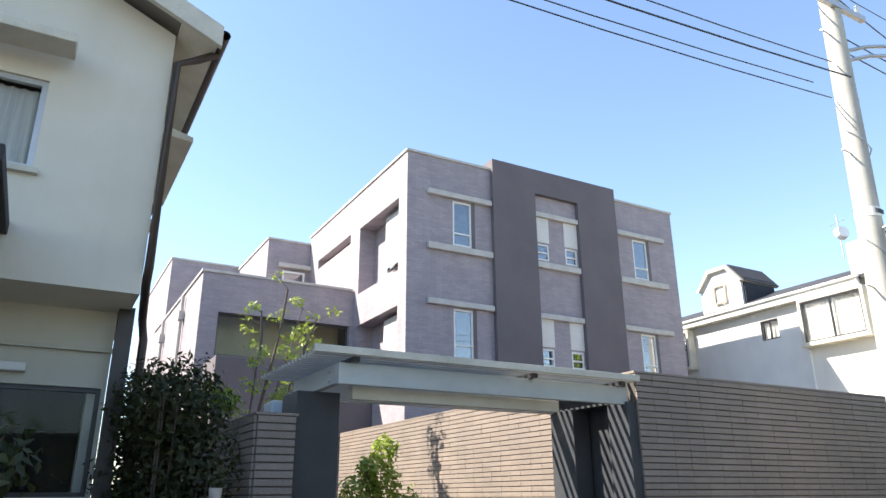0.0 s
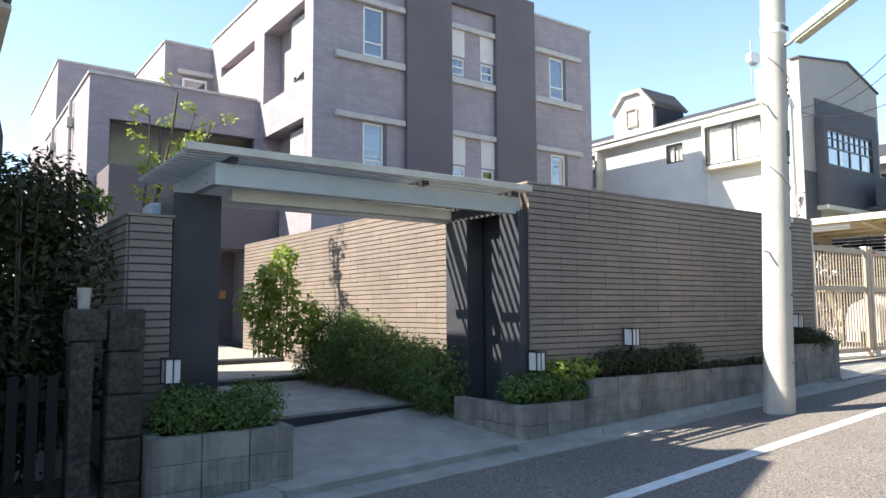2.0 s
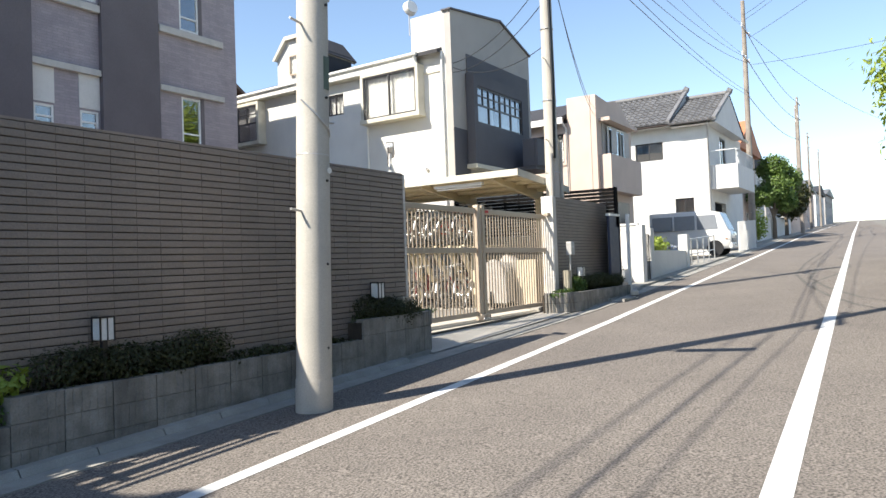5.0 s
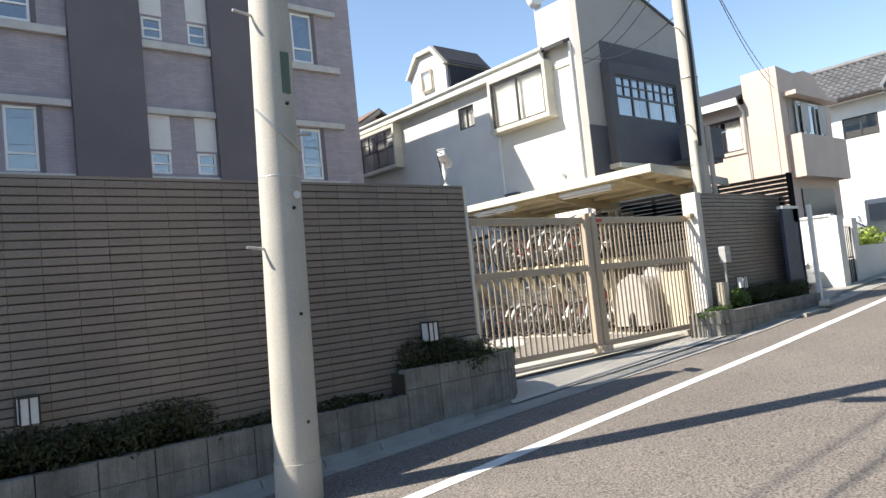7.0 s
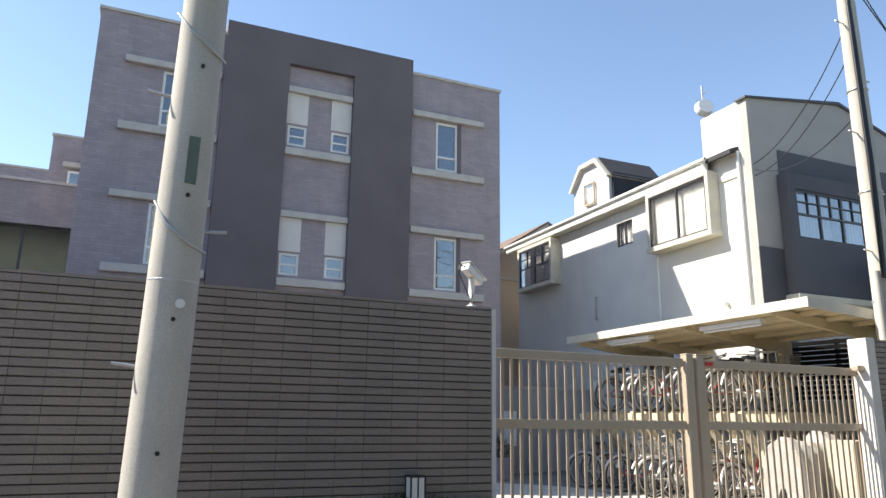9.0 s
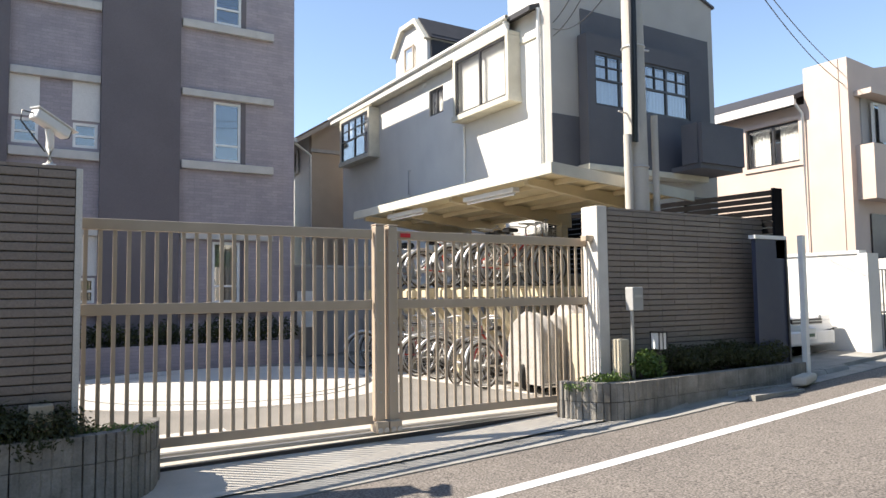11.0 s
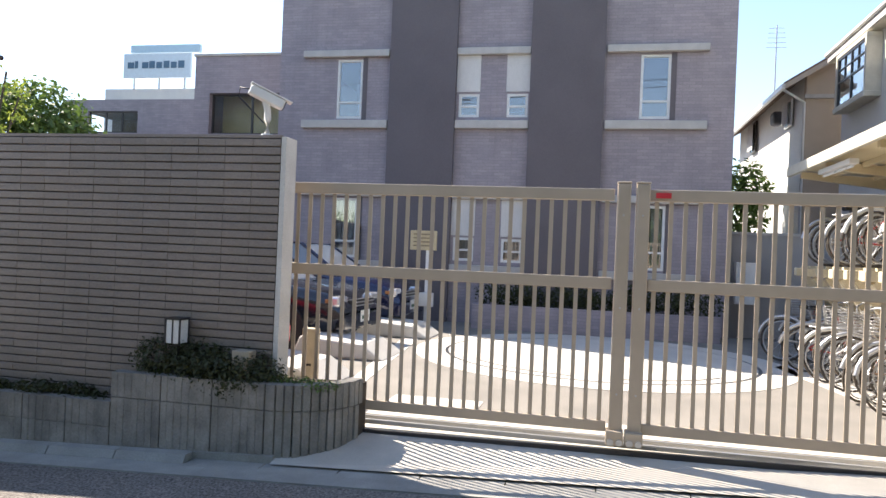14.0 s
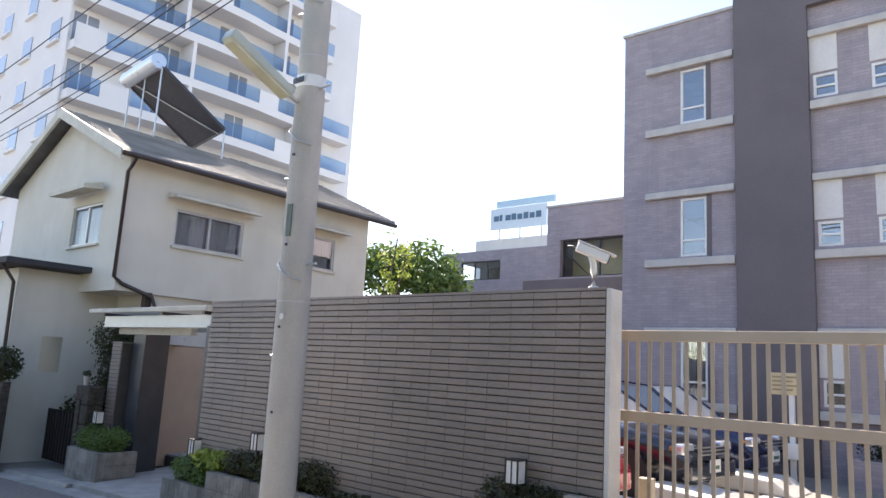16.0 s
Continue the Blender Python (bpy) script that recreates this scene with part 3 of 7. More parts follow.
# terrace before the wing and the entrance hall under it
part("terrace_parapet", Shape().box(0.05, 3.93, 16.4, 16.55, 2.9, 4.62).box(0.05, 0.2, 16.55, 17.9, 2.9, 4.62), DARK_WALL, condo, bevel=0.01)
part("terrace_slab", Shape().box(0.2, 3.93, 16.55, 17.9, 2.9, 3.1), CONCRETE, condo)
part("terrace_wall", Shape().box(0.0, 0.25, 16.5, 17.9, 0.3, 2.9), FACADE, condo)
part("terrace_wall", Shape().box(3.2, 3.93, 16.45, 17.9, 0.3, 2.9), FACADE, condo)
# block behind on the west, with drain pipes
part("rear_block", Shape().box(0.1, 3.9, 26, 34, 0.3, 9.75), FACADE, condo)
part("coping", Shape().box(0.06, 3.94, 25.96, 34.04, 9.75, 9.82), SILL, condo, bevel=0.01)
part("penthouse", Shape().box(2.5, 4.5, 22.0, 25.9, 6.9, 9.65), FACADE, condo)
part("coping", Shape().box(2.46, 4.54, 21.96, 25.94, 9.65, 9.72), SILL, condo, bevel=0.01)
part("sill", Shape().box(2.85, 4.0, 21.82, 22.0, 8.72, 8.86), SILL, condo, bevel=0.01)
window(condo, "y", 22.0, -0.07, 3.0, 3.75, 7.9, 8.6, FRAME_WHITE, 1, 0.06)
for y in (20.2, 23.6):
    part("drain_pipe", Shape().rod((-0.24, y, 0.4), (-0.24, y, 6.9), 0.05).box(-0.32, -0.17, y - 0.1, y + 0.1, 6.2, 6.45), SILL, condo)


# ---- boundary walls (bodies; their tiles come last) ----
WALL_TOP = 2.82
wall_a = tagged(part("wall_street", Shape().box(2.32, 8.29, 5.632, 5.80, 0.1, WALL_TOP - 0.012), JOINT), "brown grey stacked-tile boundary wall along the street", "wall", kind="structure")
wall_b = tagged(part("wall_gate_east", Shape().box(13.78, 17.0, 5.862, 6.03, 0.3, 2.838), JOINT), "brown grey stacked-tile wall beside the gate", "wall", kind="structure")
wall_c = tagged(part("wall_entrance", Shape().box(2.412, 2.6, 6.98, 14.5, 0.1, WALL_TOP - 0.012), JOINT), "sunlit stacked-tile wall along the entrance path", "wall", kind="structure")
part("end_cap", Shape().box(8.29, 8.335, 5.61, 5.81, 0.4, WALL_TOP), CAP, wall_a, "pale end strip", 0.006)
part("end_cap", Shape().box(13.62, 13.78, 5.80, 6.06, 0.4, 2.87), CAP, wall_b, "pale rendered gate pier", 0.01)
part("coping", Shape().box(2.31, 8.289, 5.612, 5.81, WALL_TOP - 0.012, WALL_TOP + 0.012), TILE, wall_a)
part("coping", Shape().box(13.781, 17.0, 5.842, 6.04, 2.838, 2.862), TILE, wall_b)
part("coping", Shape().box(2.39, 2.61, 6.98, 14.5, WALL_TOP - 0.012, WALL_TOP + 0.012), TILE, wall_c)

# ---- utility pole beside the wall ----
def utility_pole(x, y, z, high, r0, r1, label, material=None):
    p = thing("utility_pole", x, y, z, label, "utility pole", "utility poles")
    part("shaft", Shape().rod((x, y, z - 0.3), (x, y, z + high), r0, r1, 28), material or POLE, p)
    return p


pole_1 = utility_pole(5.45, 4.61, gz(5.4), 12.0, 0.175, 0.105, "pale concrete utility pole standing on the kerb by the wall")
pole_2 = utility_pole(14.88, 6.35, 0.5, 11.0, 0.17, 0.105, "concrete utility pole with bundled cables behind the gate wall")

# ---- entrance of the apartment house ----
path = thing("entrance_path", 0.6, 8, 0.1, "grey stone entrance path with shallow steps", "path", kind="structure")
part("paving", Shape().prism([(-0.55, 5.3), (2.0, 5.3), (2.4, 7.8), (-1.2, 7.7)], -0.3, lambda u, v: gz(u) + 0.074 + 0.06 * (v - 5.3)), CONCRETE, path)
for z, y0, y1 in ((0.32, 7.25, 10.25), (0.47, 10.1, 12.35), (0.61, 12.2, 16.4)):
    part("step", Shape().prism([(-1.2, y0 - 0.1), (2.4, y0 + 0.15), (2.4, y1 + 0.1), (-1.2, y1 + 0.1)], -0.2, lambda u, v: z + 0.02 * (v - y0)), CONCRETE, path, bevel=0.008)
    part("riser", Shape().prism([(-1.2, y0 - 0.112), (2.4, y0 + 0.138), (2.4, y0 + 0.15), (-1.2, y0 - 0.1)], -0.1, z - 0.035), DARK_SLAB, path)
hall = thing("entrance_hall", 1.5, 17, 0.57, "dark entrance hall recess with glass door", "entrance", kind="structure")
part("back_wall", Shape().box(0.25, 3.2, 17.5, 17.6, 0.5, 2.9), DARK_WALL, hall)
part("floor", Shape().box(0.25, 3.2, 16.45, 17.5, 0.4, 0.70), DARK_SLAB, hall)
window(hall, "y", 17.4, -0.08, 0.5, 2.6, 0.6, 2.7, FRAME_DARK, 2, 0.06, glass=CLEAR)
part("lit_sign", Shape().box(2.7, 3.0, 17.46, 17.5, 1.75, 1.95), shiny("amber plate", (0.6, 0.3, 0.08), 0.4), hall)

canopy = thing("entrance_canopy", 0.6, 6.3, 0.3, "flat steel entrance canopy with thin roof slats", "canopy")
part("front_beam", Shape().box(-1.05, 2.26, 5.68, 5.75, 2.47, 2.655), CANOPY, canopy, "pale grey steel channel beam", 0.006)
part("end_beam", Shape().box(-1.05, -0.98, 5.75, 6.95, 2.48, 2.655), CANOPY, canopy, bevel=0.006)
part("rear_beam", Shape().box(-0.98, 2.26, 6.88, 6.95, 2.48, 2.655), CANOPY, canopy, bevel=0.006)
part("inner_beam", Shape().box(-0.85, 1.45, 5.85, 5.95, 2.37, 2.48), TRIM, canopy, "beige inner beam", 0.006)
part("fascia", Shape().box(-1.33, 2.3, 5.52, 5.56, 2.70, 2.765), TRIM, canopy, "pale beige roof edge", 0.005)
for i in range(17):
    y = 5.62 + 0.10 * i
    part("slat", Shape().box(-1.31, 2.3, y, y + 0.032, 2.70, 2.736), CANOPY_TOP, canopy)
for x in (-0.95, 0.95, 2.1):
    part("slat_bearer", Shape().box(x, x + 0.06, 5.6, 7.32, 2.655, 2.70), FRAME_DARK, canopy)
for z in (2.52, 2.6):
    part("bolt", Shape().rod((-1.065, 6.6, z), (-1.05, 6.6, z), 0.016), STEEL, canopy)
    part("bolt", Shape().rod((-1.065, 5.9, z), (-1.05, 5.9, z), 0.016), STEEL, canopy)
tagged(part("gate_pillar", Shape().box(-1.21, -0.79, 6.3, 6.75, 0.0, 2.48), DARK_SLAB, bevel=0.006), "dark slate entrance pillar under the canopy", "pillar", "entrance pillars")
tagged(part("gate_pillar", Shape().box(2.17, 2.411, 6.52, 6.94, 0.05, 2.5), DARK_SLAB, bevel=0.006), "dark slate entrance pillar under the canopy", "pillar", "entrance pillars")
part("slab_end", Shape().box(2.20, 2.32, 5.64, 5.96, 0.1, 2.5), DARK_SLAB, wall_a, "dark slate end slab", 0.006)
part("niche", Shape().box(2.44, 2.62, 5.80, 6.98, 0.1, 2.5), DARK_SLAB, wall_a)
part("head_beam", Shape().box(2.22, 2.62, 5.812, 6.97, 2.5, 2.80), DARK_SLAB, wall_a)
wall_d = tagged(part("wall_path_west", Shape().box(-1.60, -1.262, 6.142, 15.5, 0.0, 2.228), JOINT), "brown grey stacked-tile wall beside the entrance path", "wall", kind="structure")
part("inner_face", Shape().box(-1.262, -1.25, 6.8, 15.5, 0.1, 2.228), surf("beige render", (0.5, 0.4, 0.31), (0.44, 0.35, 0.27), 2, 0.85, 0.2, 120.0), wall_d, "beige rendered inner face")
part("coping", Shape().box(-1.62, -1.24, 6.12, 15.52, 2.228, 2.25), TILE, wall_d)
porch_light = thing("wall_light", -1.2, 7.0, 2.25, "small pale box light under the canopy, off", "wall light")
part("housing", Shape().box(-1.28, -1.08, 6.86, 7.16, 2.252, 2.44), shiny("pale blue enamel", (0.55, 0.62, 0.7), 0.35), porch_light, bevel=0.01)
part("diffuser", Shape().box(-1.26, -1.1, 6.88, 7.14, 2.44, 2.455), FRAME_WHITE, porch_light)


# ---- planters of split concrete blocks ----
def ribbed(m, w, deep, z0, z1, groove=0.006):
    """A split-faced block of width w with rough upright ribs on its face, seen from -y."""
    k = max(1, round(w / 0.065))
    face = []
    for j in range(k):
        q, o = w * j / k, random.uniform(-0.5, 0.6) * groove
        face += [(max(q, 0.002) + 0.002, groove), (q + 0.008, o), (q + w / k - 0.008, o + random.uniform(-0.003, 0.003)), (min(q + w / k, w - 0.002) - 0.002, groove)]
    outline = face + [(w - 0.002, deep), (0.002, deep)]
    s = Shape().prism(outline, z0, z1)
    s.v = [tuple(m @ Vector(p)) for p in s.v]
    return s


def planter(x0, x1, y0, y1, top, label, soil=None, west=True, east=True):
    """Front wall and ends of two courses of ribbed blocks round a bed of soil."""
    low = min(gz(x0), gz(x1)) - 0.05
    p = thing("planter", (x0 + x1) / 2, y0, low, label, "planter", "planters along the street")
    t = 0.11
    courses = max(1, round((top - gz((x0 + x1) / 2)) / 0.2))
    high = 0.2
    for c in range(courses + 1):
        z1 = top - c * high
        z0 = max(z1 - high, low)
        if z1 - z0 < 0.03:
            continue
        n = max(1, round((x1 - x0) / 0.4))
        w = (x1 - x0) / n
        for i in range(n):
            part("block", ribbed(Matrix.Translation((x0 + i * w, y0, 0)), w, t, z0 + 0.002, z1 - 0.002, 0.0035), BLOCK, p)
        for side, on in ((x0, west), (x1 - t, east)):
            if not on:
                continue
            m = max(1, round((y1 - y0 - t) / 0.4))
            v = (y1 - y0 - t) / m
            for i in range(m):
                part("block", Shape().box(side, side + t, y0 + t + i * v + 0.003, y0 + t + (i + 1) * v - 0.003, z0 + 0.003, z1 - 0.003), BLOCK, p)
    inner = Shape().box(x0 + t * 0.5, x1 - t * 0.5, y0 + t - 0.005, y1, low, (soil or top) - 0.05)
    part("soil", inner, SOIL, p)
    return p


planter(1.96, 3.0, 5.36, 6.5, 0.47, "grey split-block planter at the entrance with low shrubs", east=False)
planter(3.0, 7.05, 5.36, 5.63, 0.68, "long grey split-block planter at the foot of the wall", east=False)
planter(-1.52, -0.39, 5.55, 6.2, 0.49, "grey split-block planter beside the entrance with a low shrub")


def curved_planter(outline, top, label):
    """A planter whose end is rounded: ribbed blocks follow the outline (x, y)."""
    xs = [q[0] for q in outline]
    p = thing("planter", sum(xs) / len(xs), min(q[1] for q in outline), gz(xs[0]), label, "planter", "planters along the street")
    for a, b in zip(outline, outline[1:]):
        a, b = Vector((*a, 0)), Vector((*b, 0))
        length = (b - a).length
        n = max(1, round(length / 0.4))
        turn = math.atan2(b.y - a.y, b.x - a.x)
        for i in range(n):
            o = a + (b - a) * i / n
            m = Matrix.Translation(o) @ Matrix.Rotation(turn, 4, "Z")
            w = length / n
            for z0, z1 in ((top - 0.2, top), (min(gz(o.x) - 0.06, top - 0.25), top - 0.2)):
                part("block", ribbed(m, w, 0.11, z0 + 0.003, z1 - 0.003, 0.004 if length > 1 else 0.014), BLOCK, p)
    part("soil", Shape().prism([(x, y + 0.03) for x, y in outline] + [(outline[-1][0], 6.0), (outline[0][0], 5.7)][0:2], 0.2, top - 0.04), SOIL, p)
    return p


def arc(cx, cy, r, a0, a1, n):
    return [(cx + r * math.cos(radians(a0 + (a1 - a0) * i / n)), cy + r * math.sin(radians(a0 + (a1 - a0) * i / n))) for i in range(n + 1)]


curved_planter([(7.05, 5.36), (8.35, 5.38)] + arc(8.35, 5.98, 0.6, -82, -5, 6), 0.92, "grey split-block planter with a rounded end at the gate")
curved_planter(arc(13.5, 5.75, 0.55, 180, 272, 6) + [(14.6, 5.26), (16.9, 5.36)], 0.93, "grey split-block planter with a rounded end below the gate wall")


# ---- sliding gate ----
def gate_leaf(x0, x1, y, bars, tall_post):
    g = thing("sliding_gate", (x0 + x1) / 2, y, 0.56, "champagne aluminium sliding gate leaf, closed", "gate", "gate leaves")
    part("top_rail", Shape().box(x0, x1, y - 0.022, y + 0.022, 2.41, 2.50), GATE, g, bevel=0.006)
    part("middle_rail", Shape().box(x0, x1, y - 0.022, y + 0.022, 1.735, 1.825), GATE, g, bevel=0.006)
    part("bottom_rail", Shape().box(x0, x1, y - 0.018, y + 0.018, 0.655, 0.735), GATE, g, bevel=0.006)
    bar = Shape().box(-0.016, 0.016, -0.005, 0.005, 0.735, 2.41).mesh("bar")
    bar.materials.append(GATE)
    for i in range(bars):
        ob = part("bar", bar, GATE, g)
        ob.matrix_basis = Matrix.Translation((x0 + (x1 - x0) * (i + 0.5) / bars, y, 0))
    s = Shape().box(tall_post - 0.05, tall_post + 0.05, y - 0.05, y + 0.05, 0.585, 2.54)
    part("meeting_stile", s, GATE, g, bevel=0.012)
    part("stile_cap", Shape().box(tall_post - 0.054, tall_post + 0.054, y - 0.054, y + 0.054, 2.54, 2.556), GATE, g, bevel=0.008)
    part("roller_box", Shape().box(tall_post - 0.07, tall_post + 0.06, y - 0.1, y + 0.05, 0.575, 0.68), GATE, g, bevel=0.01)
    for dx in (-0.035, 0.03):
        part("roller", Shape().rod((tall_post + dx, y - 0.11, 0.6), (tall_post + dx, y - 0.06, 0.6), 0.025, n=14), STEEL, g)
    for z in (0.95, 1.6, 2.3):
        part("screw", Shape().rod((tall_post, y - 0.056, z), (tall_post, y - 0.05, z), 0.008, n=8), STEEL, g)
    return g


leaf_w = gate_leaf(7.08, 10.86, 6.0, 36, 10.93)
leaf_e = gate_leaf(11.12, 13.62, 6.0, 24, 11.07)
part("sticker", Shape().box(11.16, 11.27, 5.962, 5.969, 2.435, 2.475), shiny("red sticker", (0.6, 0.03, 0.04), 0.5), leaf_e, "small red sticker")
tagged(part("gate_catch", Shape().box(13.5, 13.68, 5.86, 5.95, 2.46, 2.53), GATE, bevel=0.01), "champagne metal gate guide bracket on the pier", "bracket")
tagged(part("stop_block", Shape().box(13.3, 13.5, 5.92, 6.05, 0.57, 0.64), BLACK, bevel=0.01), "small black gate stop on the rail", "gate stop")


# ---- garden lamps ----
def bollard_lamp(x, y, z0, z1):
    p = thing("garden_lamp", x, y, z0, "black garden lamp with white box shade, switched off", "garden lamp", "garden lamps")
    part("post", Shape().box(x - 0.022, x + 0.022, y - 0.022, y + 0.022, z0, z1 - 0.2), BLACK, p)
    part("shade", Shape().box(x - 0.06, x + 0.06, y - 0.06, y + 0.06, z1 - 0.2, z1 - 0.015), surf("opal acrylic", (0.78, 0.78, 0.75), (0.7, 0.7, 0.68), 8, 0.4, 0.0), p, "white opal shade", 0.004)
    part("cap", Shape().box(x - 0.068, x + 0.068, y - 0.068, y + 0.068, z1 - 0.015, z1), BLACK, p)
    for dx, dy in ((-1, -1), (1, -1), (1, 1), (-1, 1)):
        part("corner_bar", Shape().box(x + dx * 0.062 - 0.006, x + dx * 0.062 + 0.006, y + dy * 0.062 - 0.006, y + dy * 0.062 + 0.006, z1 - 0.21, z1 - 0.012), BLACK, p)
    part("middle_bar", Shape().box(x - 0.005, x + 0.005, y - 0.067, y - 0.061, z1 - 0.2, z1 - 0.015), BLACK, p)
    return p


for x, y, z0, z1 in ((2.36, 5.56, 0.4, 1.0), (3.82, 5.5, 0.6, 1.22), (7.52, 5.5, 0.8, 1.36), (14.24, 5.5, 0.85, 1.42), (-1.3, 5.9, 0.42, 1.07)):
    bollard_lamp(x, y, z0, z1)

# ---- security camera on the wall ----
cctv = thing("security_camera", 8.12, 5.70, WALL_TOP, "white security camera on a short bracket atop the wall", "security camera")
part("base_plate", Shape().rod((8.12, 5.70, WALL_TOP), (8.12, 5.70, WALL_TOP + 0.03), 0.055, 0.045, 18), FRAME_WHITE, cctv)
part("bracket", Shape().tube([(8.12, 5.70, WALL_TOP + 0.03), (8.12, 5.70, WALL_TOP + 0.15), (8.12, 5.69, WALL_TOP + 0.22), (8.11, 5.67, WALL_TOP + 0.29)], 0.028, 12), FRAME_WHITE, cctv)
turn = look((8.10, 5.66, WALL_TOP + 0.33), (8.9, 6.21, WALL_TOP - 0.05))
body = Shape().box(-0.045, 0.045, -0.04, 0.04, -0.17, 0.12, turn)
part("housing", body, FRAME_WHITE, cctv, bevel=0.015)
part("sun_hood", Shape().box(-0.053, 0.053, 0.042, 0.052, -0.22, 0.13, turn), FRAME_WHITE, cctv, "white sun hood", 0.006)
part("front_glass", Shape().box(-0.037, 0.037, -0.033, 0.033, -0.176, -0.171, turn), BLACK, cctv)
part("cable", Shape().tube([turn @ Vector((0, 0, 0.12)), turn @ Vector((-0.02, -0.02, 0.19)), turn @ Vector((-0.02, -0.09, 0.17)), (8.09, 5.70, WALL_TOP + 0.12)], 0.006), BLACK, cctv)

# ---- mail box, meter boxes ----
mail = thing("letter_box", 13.93, 5.45, 0.93, "small grey metal intercom box on a post", "letter box")
part("post", Shape().rod((13.93, 5.60, 0.85), (13.93, 5.60, 1.66), 0.02), STEEL, mail)
part("box", Shape().box(13.9, 14.07, 5.55, 5.67, 1.66, 1.93), shiny("grey enamel", (0.36, 0.36, 0.355), 0.45), mail, bevel=0.012)
part("flap", Shape().box(13.93, 14.045, 5.544, 5.55, 1.81, 1.84), STEEL, mail)
tagged(part("meter_box", Shape().box(13.66, 13.79, 5.52, 5.66, 0.85, 1.35), surf("beige plastic", (0.5, 0.45, 0.34), None, 5, 0.6, 0.05), bevel=0.01), "beige plastic meter box in the planter", "meter box")
tagged(part("meter_box", Shape().box(8.02, 8.17, 5.46, 5.58, 0.85, 1.14), surf("tan plastic", (0.42, 0.36, 0.27), None, 5, 0.6, 0.05), bevel=0.01), "tan plastic meter box in the planter", "meter box")


# ---- shrubs ----
rng = np.random.default_rng(7)


def shrub(name, blobs, count, size, material, label, category="shrub", group="", stems=True):
    z = min(b[2] - b[5] for b in blobs)
    x, y = sum(b[0] for b in blobs) / len(blobs), sum(b[1] for b in blobs) / len(blobs)
    p = thing(name, x, y, z, label, category, group)
    part("foliage", leaf_cloud(rng, blobs, count, size), material, p, kind="stuff")
    if stems:
        s = Shape()
        for b in blobs[:8]:
            for k in range(3):
                a = rng.uniform(0, 6.28)
                s.tube([(b[0] + 0.05 * math.cos(a), b[1] + 0.05 * math.sin(a), z), (b[0] + b[3] * 0.3 * math.cos(a), b[1] + b[4] * 0.3 * math.sin(a), b[2]), (b[0] + b[3] * 0.6 * math.cos(a), b[1] + b[4] * 0.6 * math.sin(a), b[2] + b[5] * 0.5)], 0.008, 5)
        part("stem", s, BARK, p, kind="stuff")
    return p


def row_of(x0, x1, y, z, r, n, wob=0.06):
    return [(x0 + (x1 - x0) * (i + 0.5) / n + rng.uniform(-wob, wob), y + rng.uniform(-wob, wob) * 0.6, z + rng.uniform(-wob, wob), *r) for i in range(n)]


shrub("shrub", row_of(2.1, 2.9, 5.6, 0.58, (0.26, 0.24, 0.17), 4) + [(2.75, 5.62, 0.66, 0.25, 0.2, 0.2)], 4200, 0.026, LEAF, "low bright green shrub in the entrance planter", group="low shrubs")
shrub("shrub", row_of(2.55, 3.05, 5.55, 0.74, (0.16, 0.16, 0.12), 3), 600, 0.04, LEAF_LIGHT, "yellow green shrub tips in the entrance planter", group="low shrubs")
shrub("shrub", row_of(3.3, 4.95, 5.56, 0.83, (0.26, 0.19, 0.16), 8), 10000, 0.018, LEAF_DARK, "dark green clipped shrub row before the wall", group="low shrubs")
shrub("ground_cover", row_of(4.9, 7.0, 5.52, 0.66, (0.22, 0.12, 0.06), 10), 1800, 0.025, LEAF_DARK, "low dark ground cover along the wall", "ground cover", stems=False)
shrub("shrub", row_of(7.3, 8.3, 5.55, 0.98, (0.25, 0.2, 0.18), 5), 9000, 0.018, LEAF_DARK, "dark green shrub in the gate planter", group="low shrubs")
shrub("ground_cover", row_of(7.2, 8.75, 5.6, 0.9, (0.18, 0.12, 0.04), 8), 2200, 0.014, LEAF, "thin grass over the gate planter", "ground cover", stems=False)
shrub("shrub", row_of(14.35, 16.6, 5.6, 1.07, (0.28, 0.2, 0.15), 9), 11000, 0.019, LEAF_DARK, "dark green shrub row below the gate wall", group="low shrubs")
shrub("shrub", row_of(13.95, 14.2, 5.5, 1.06, (0.13, 0.14, 0.15), 2), 1100, 0.024, LEAF, "fresh green shrub beside the intercom post", group="low shrubs")
shrub("ground_cover", row_of(13.0, 13.8, 5.55, 0.94, (0.2, 0.14, 0.04), 5), 900, 0.02, LEAF, "thin grass over the gate planter", "ground cover", stems=False)
shrub("shrub", row_of(-1.32, -0.58, 5.84, 0.62, (0.26, 0.26, 0.2), 4), 8000, 0.02, LEAF, "rounded low green shrub in the entrance planter", group="low shrubs")
hedge = [(2.05 + rng.uniform(-0.08, 0.08), 6.8 + 0.3 * i, 0.58 + 0.045 * i + rng.uniform(-0.05, 0.08), 0.36, 0.34, 0.42) for i in range(11)] + [(1.85, 9.2 + 0.4 * i, 0.7, 0.3, 0.3, 0.35) for i in range(3)]
shrub("hedge", hedge, 26000, 0.024, LEAF, "loose dark green hedge beside the entrance path", "hedge")
tall = [(1.3, 10.0, 1.1, 0.45, 0.4, 0.4), (1.1, 10.1, 1.55, 0.4, 0.4, 0.35), (1.45, 10.0, 1.75, 0.35, 0.3, 0.3), (1.5, 10.1, 2.2, 0.28, 0.26, 0.25), (1.15, 9.9, 1.95, 0.2, 0.2, 0.2), (1.75, 9.8, 1.3, 0.35, 0.35, 0.4)]
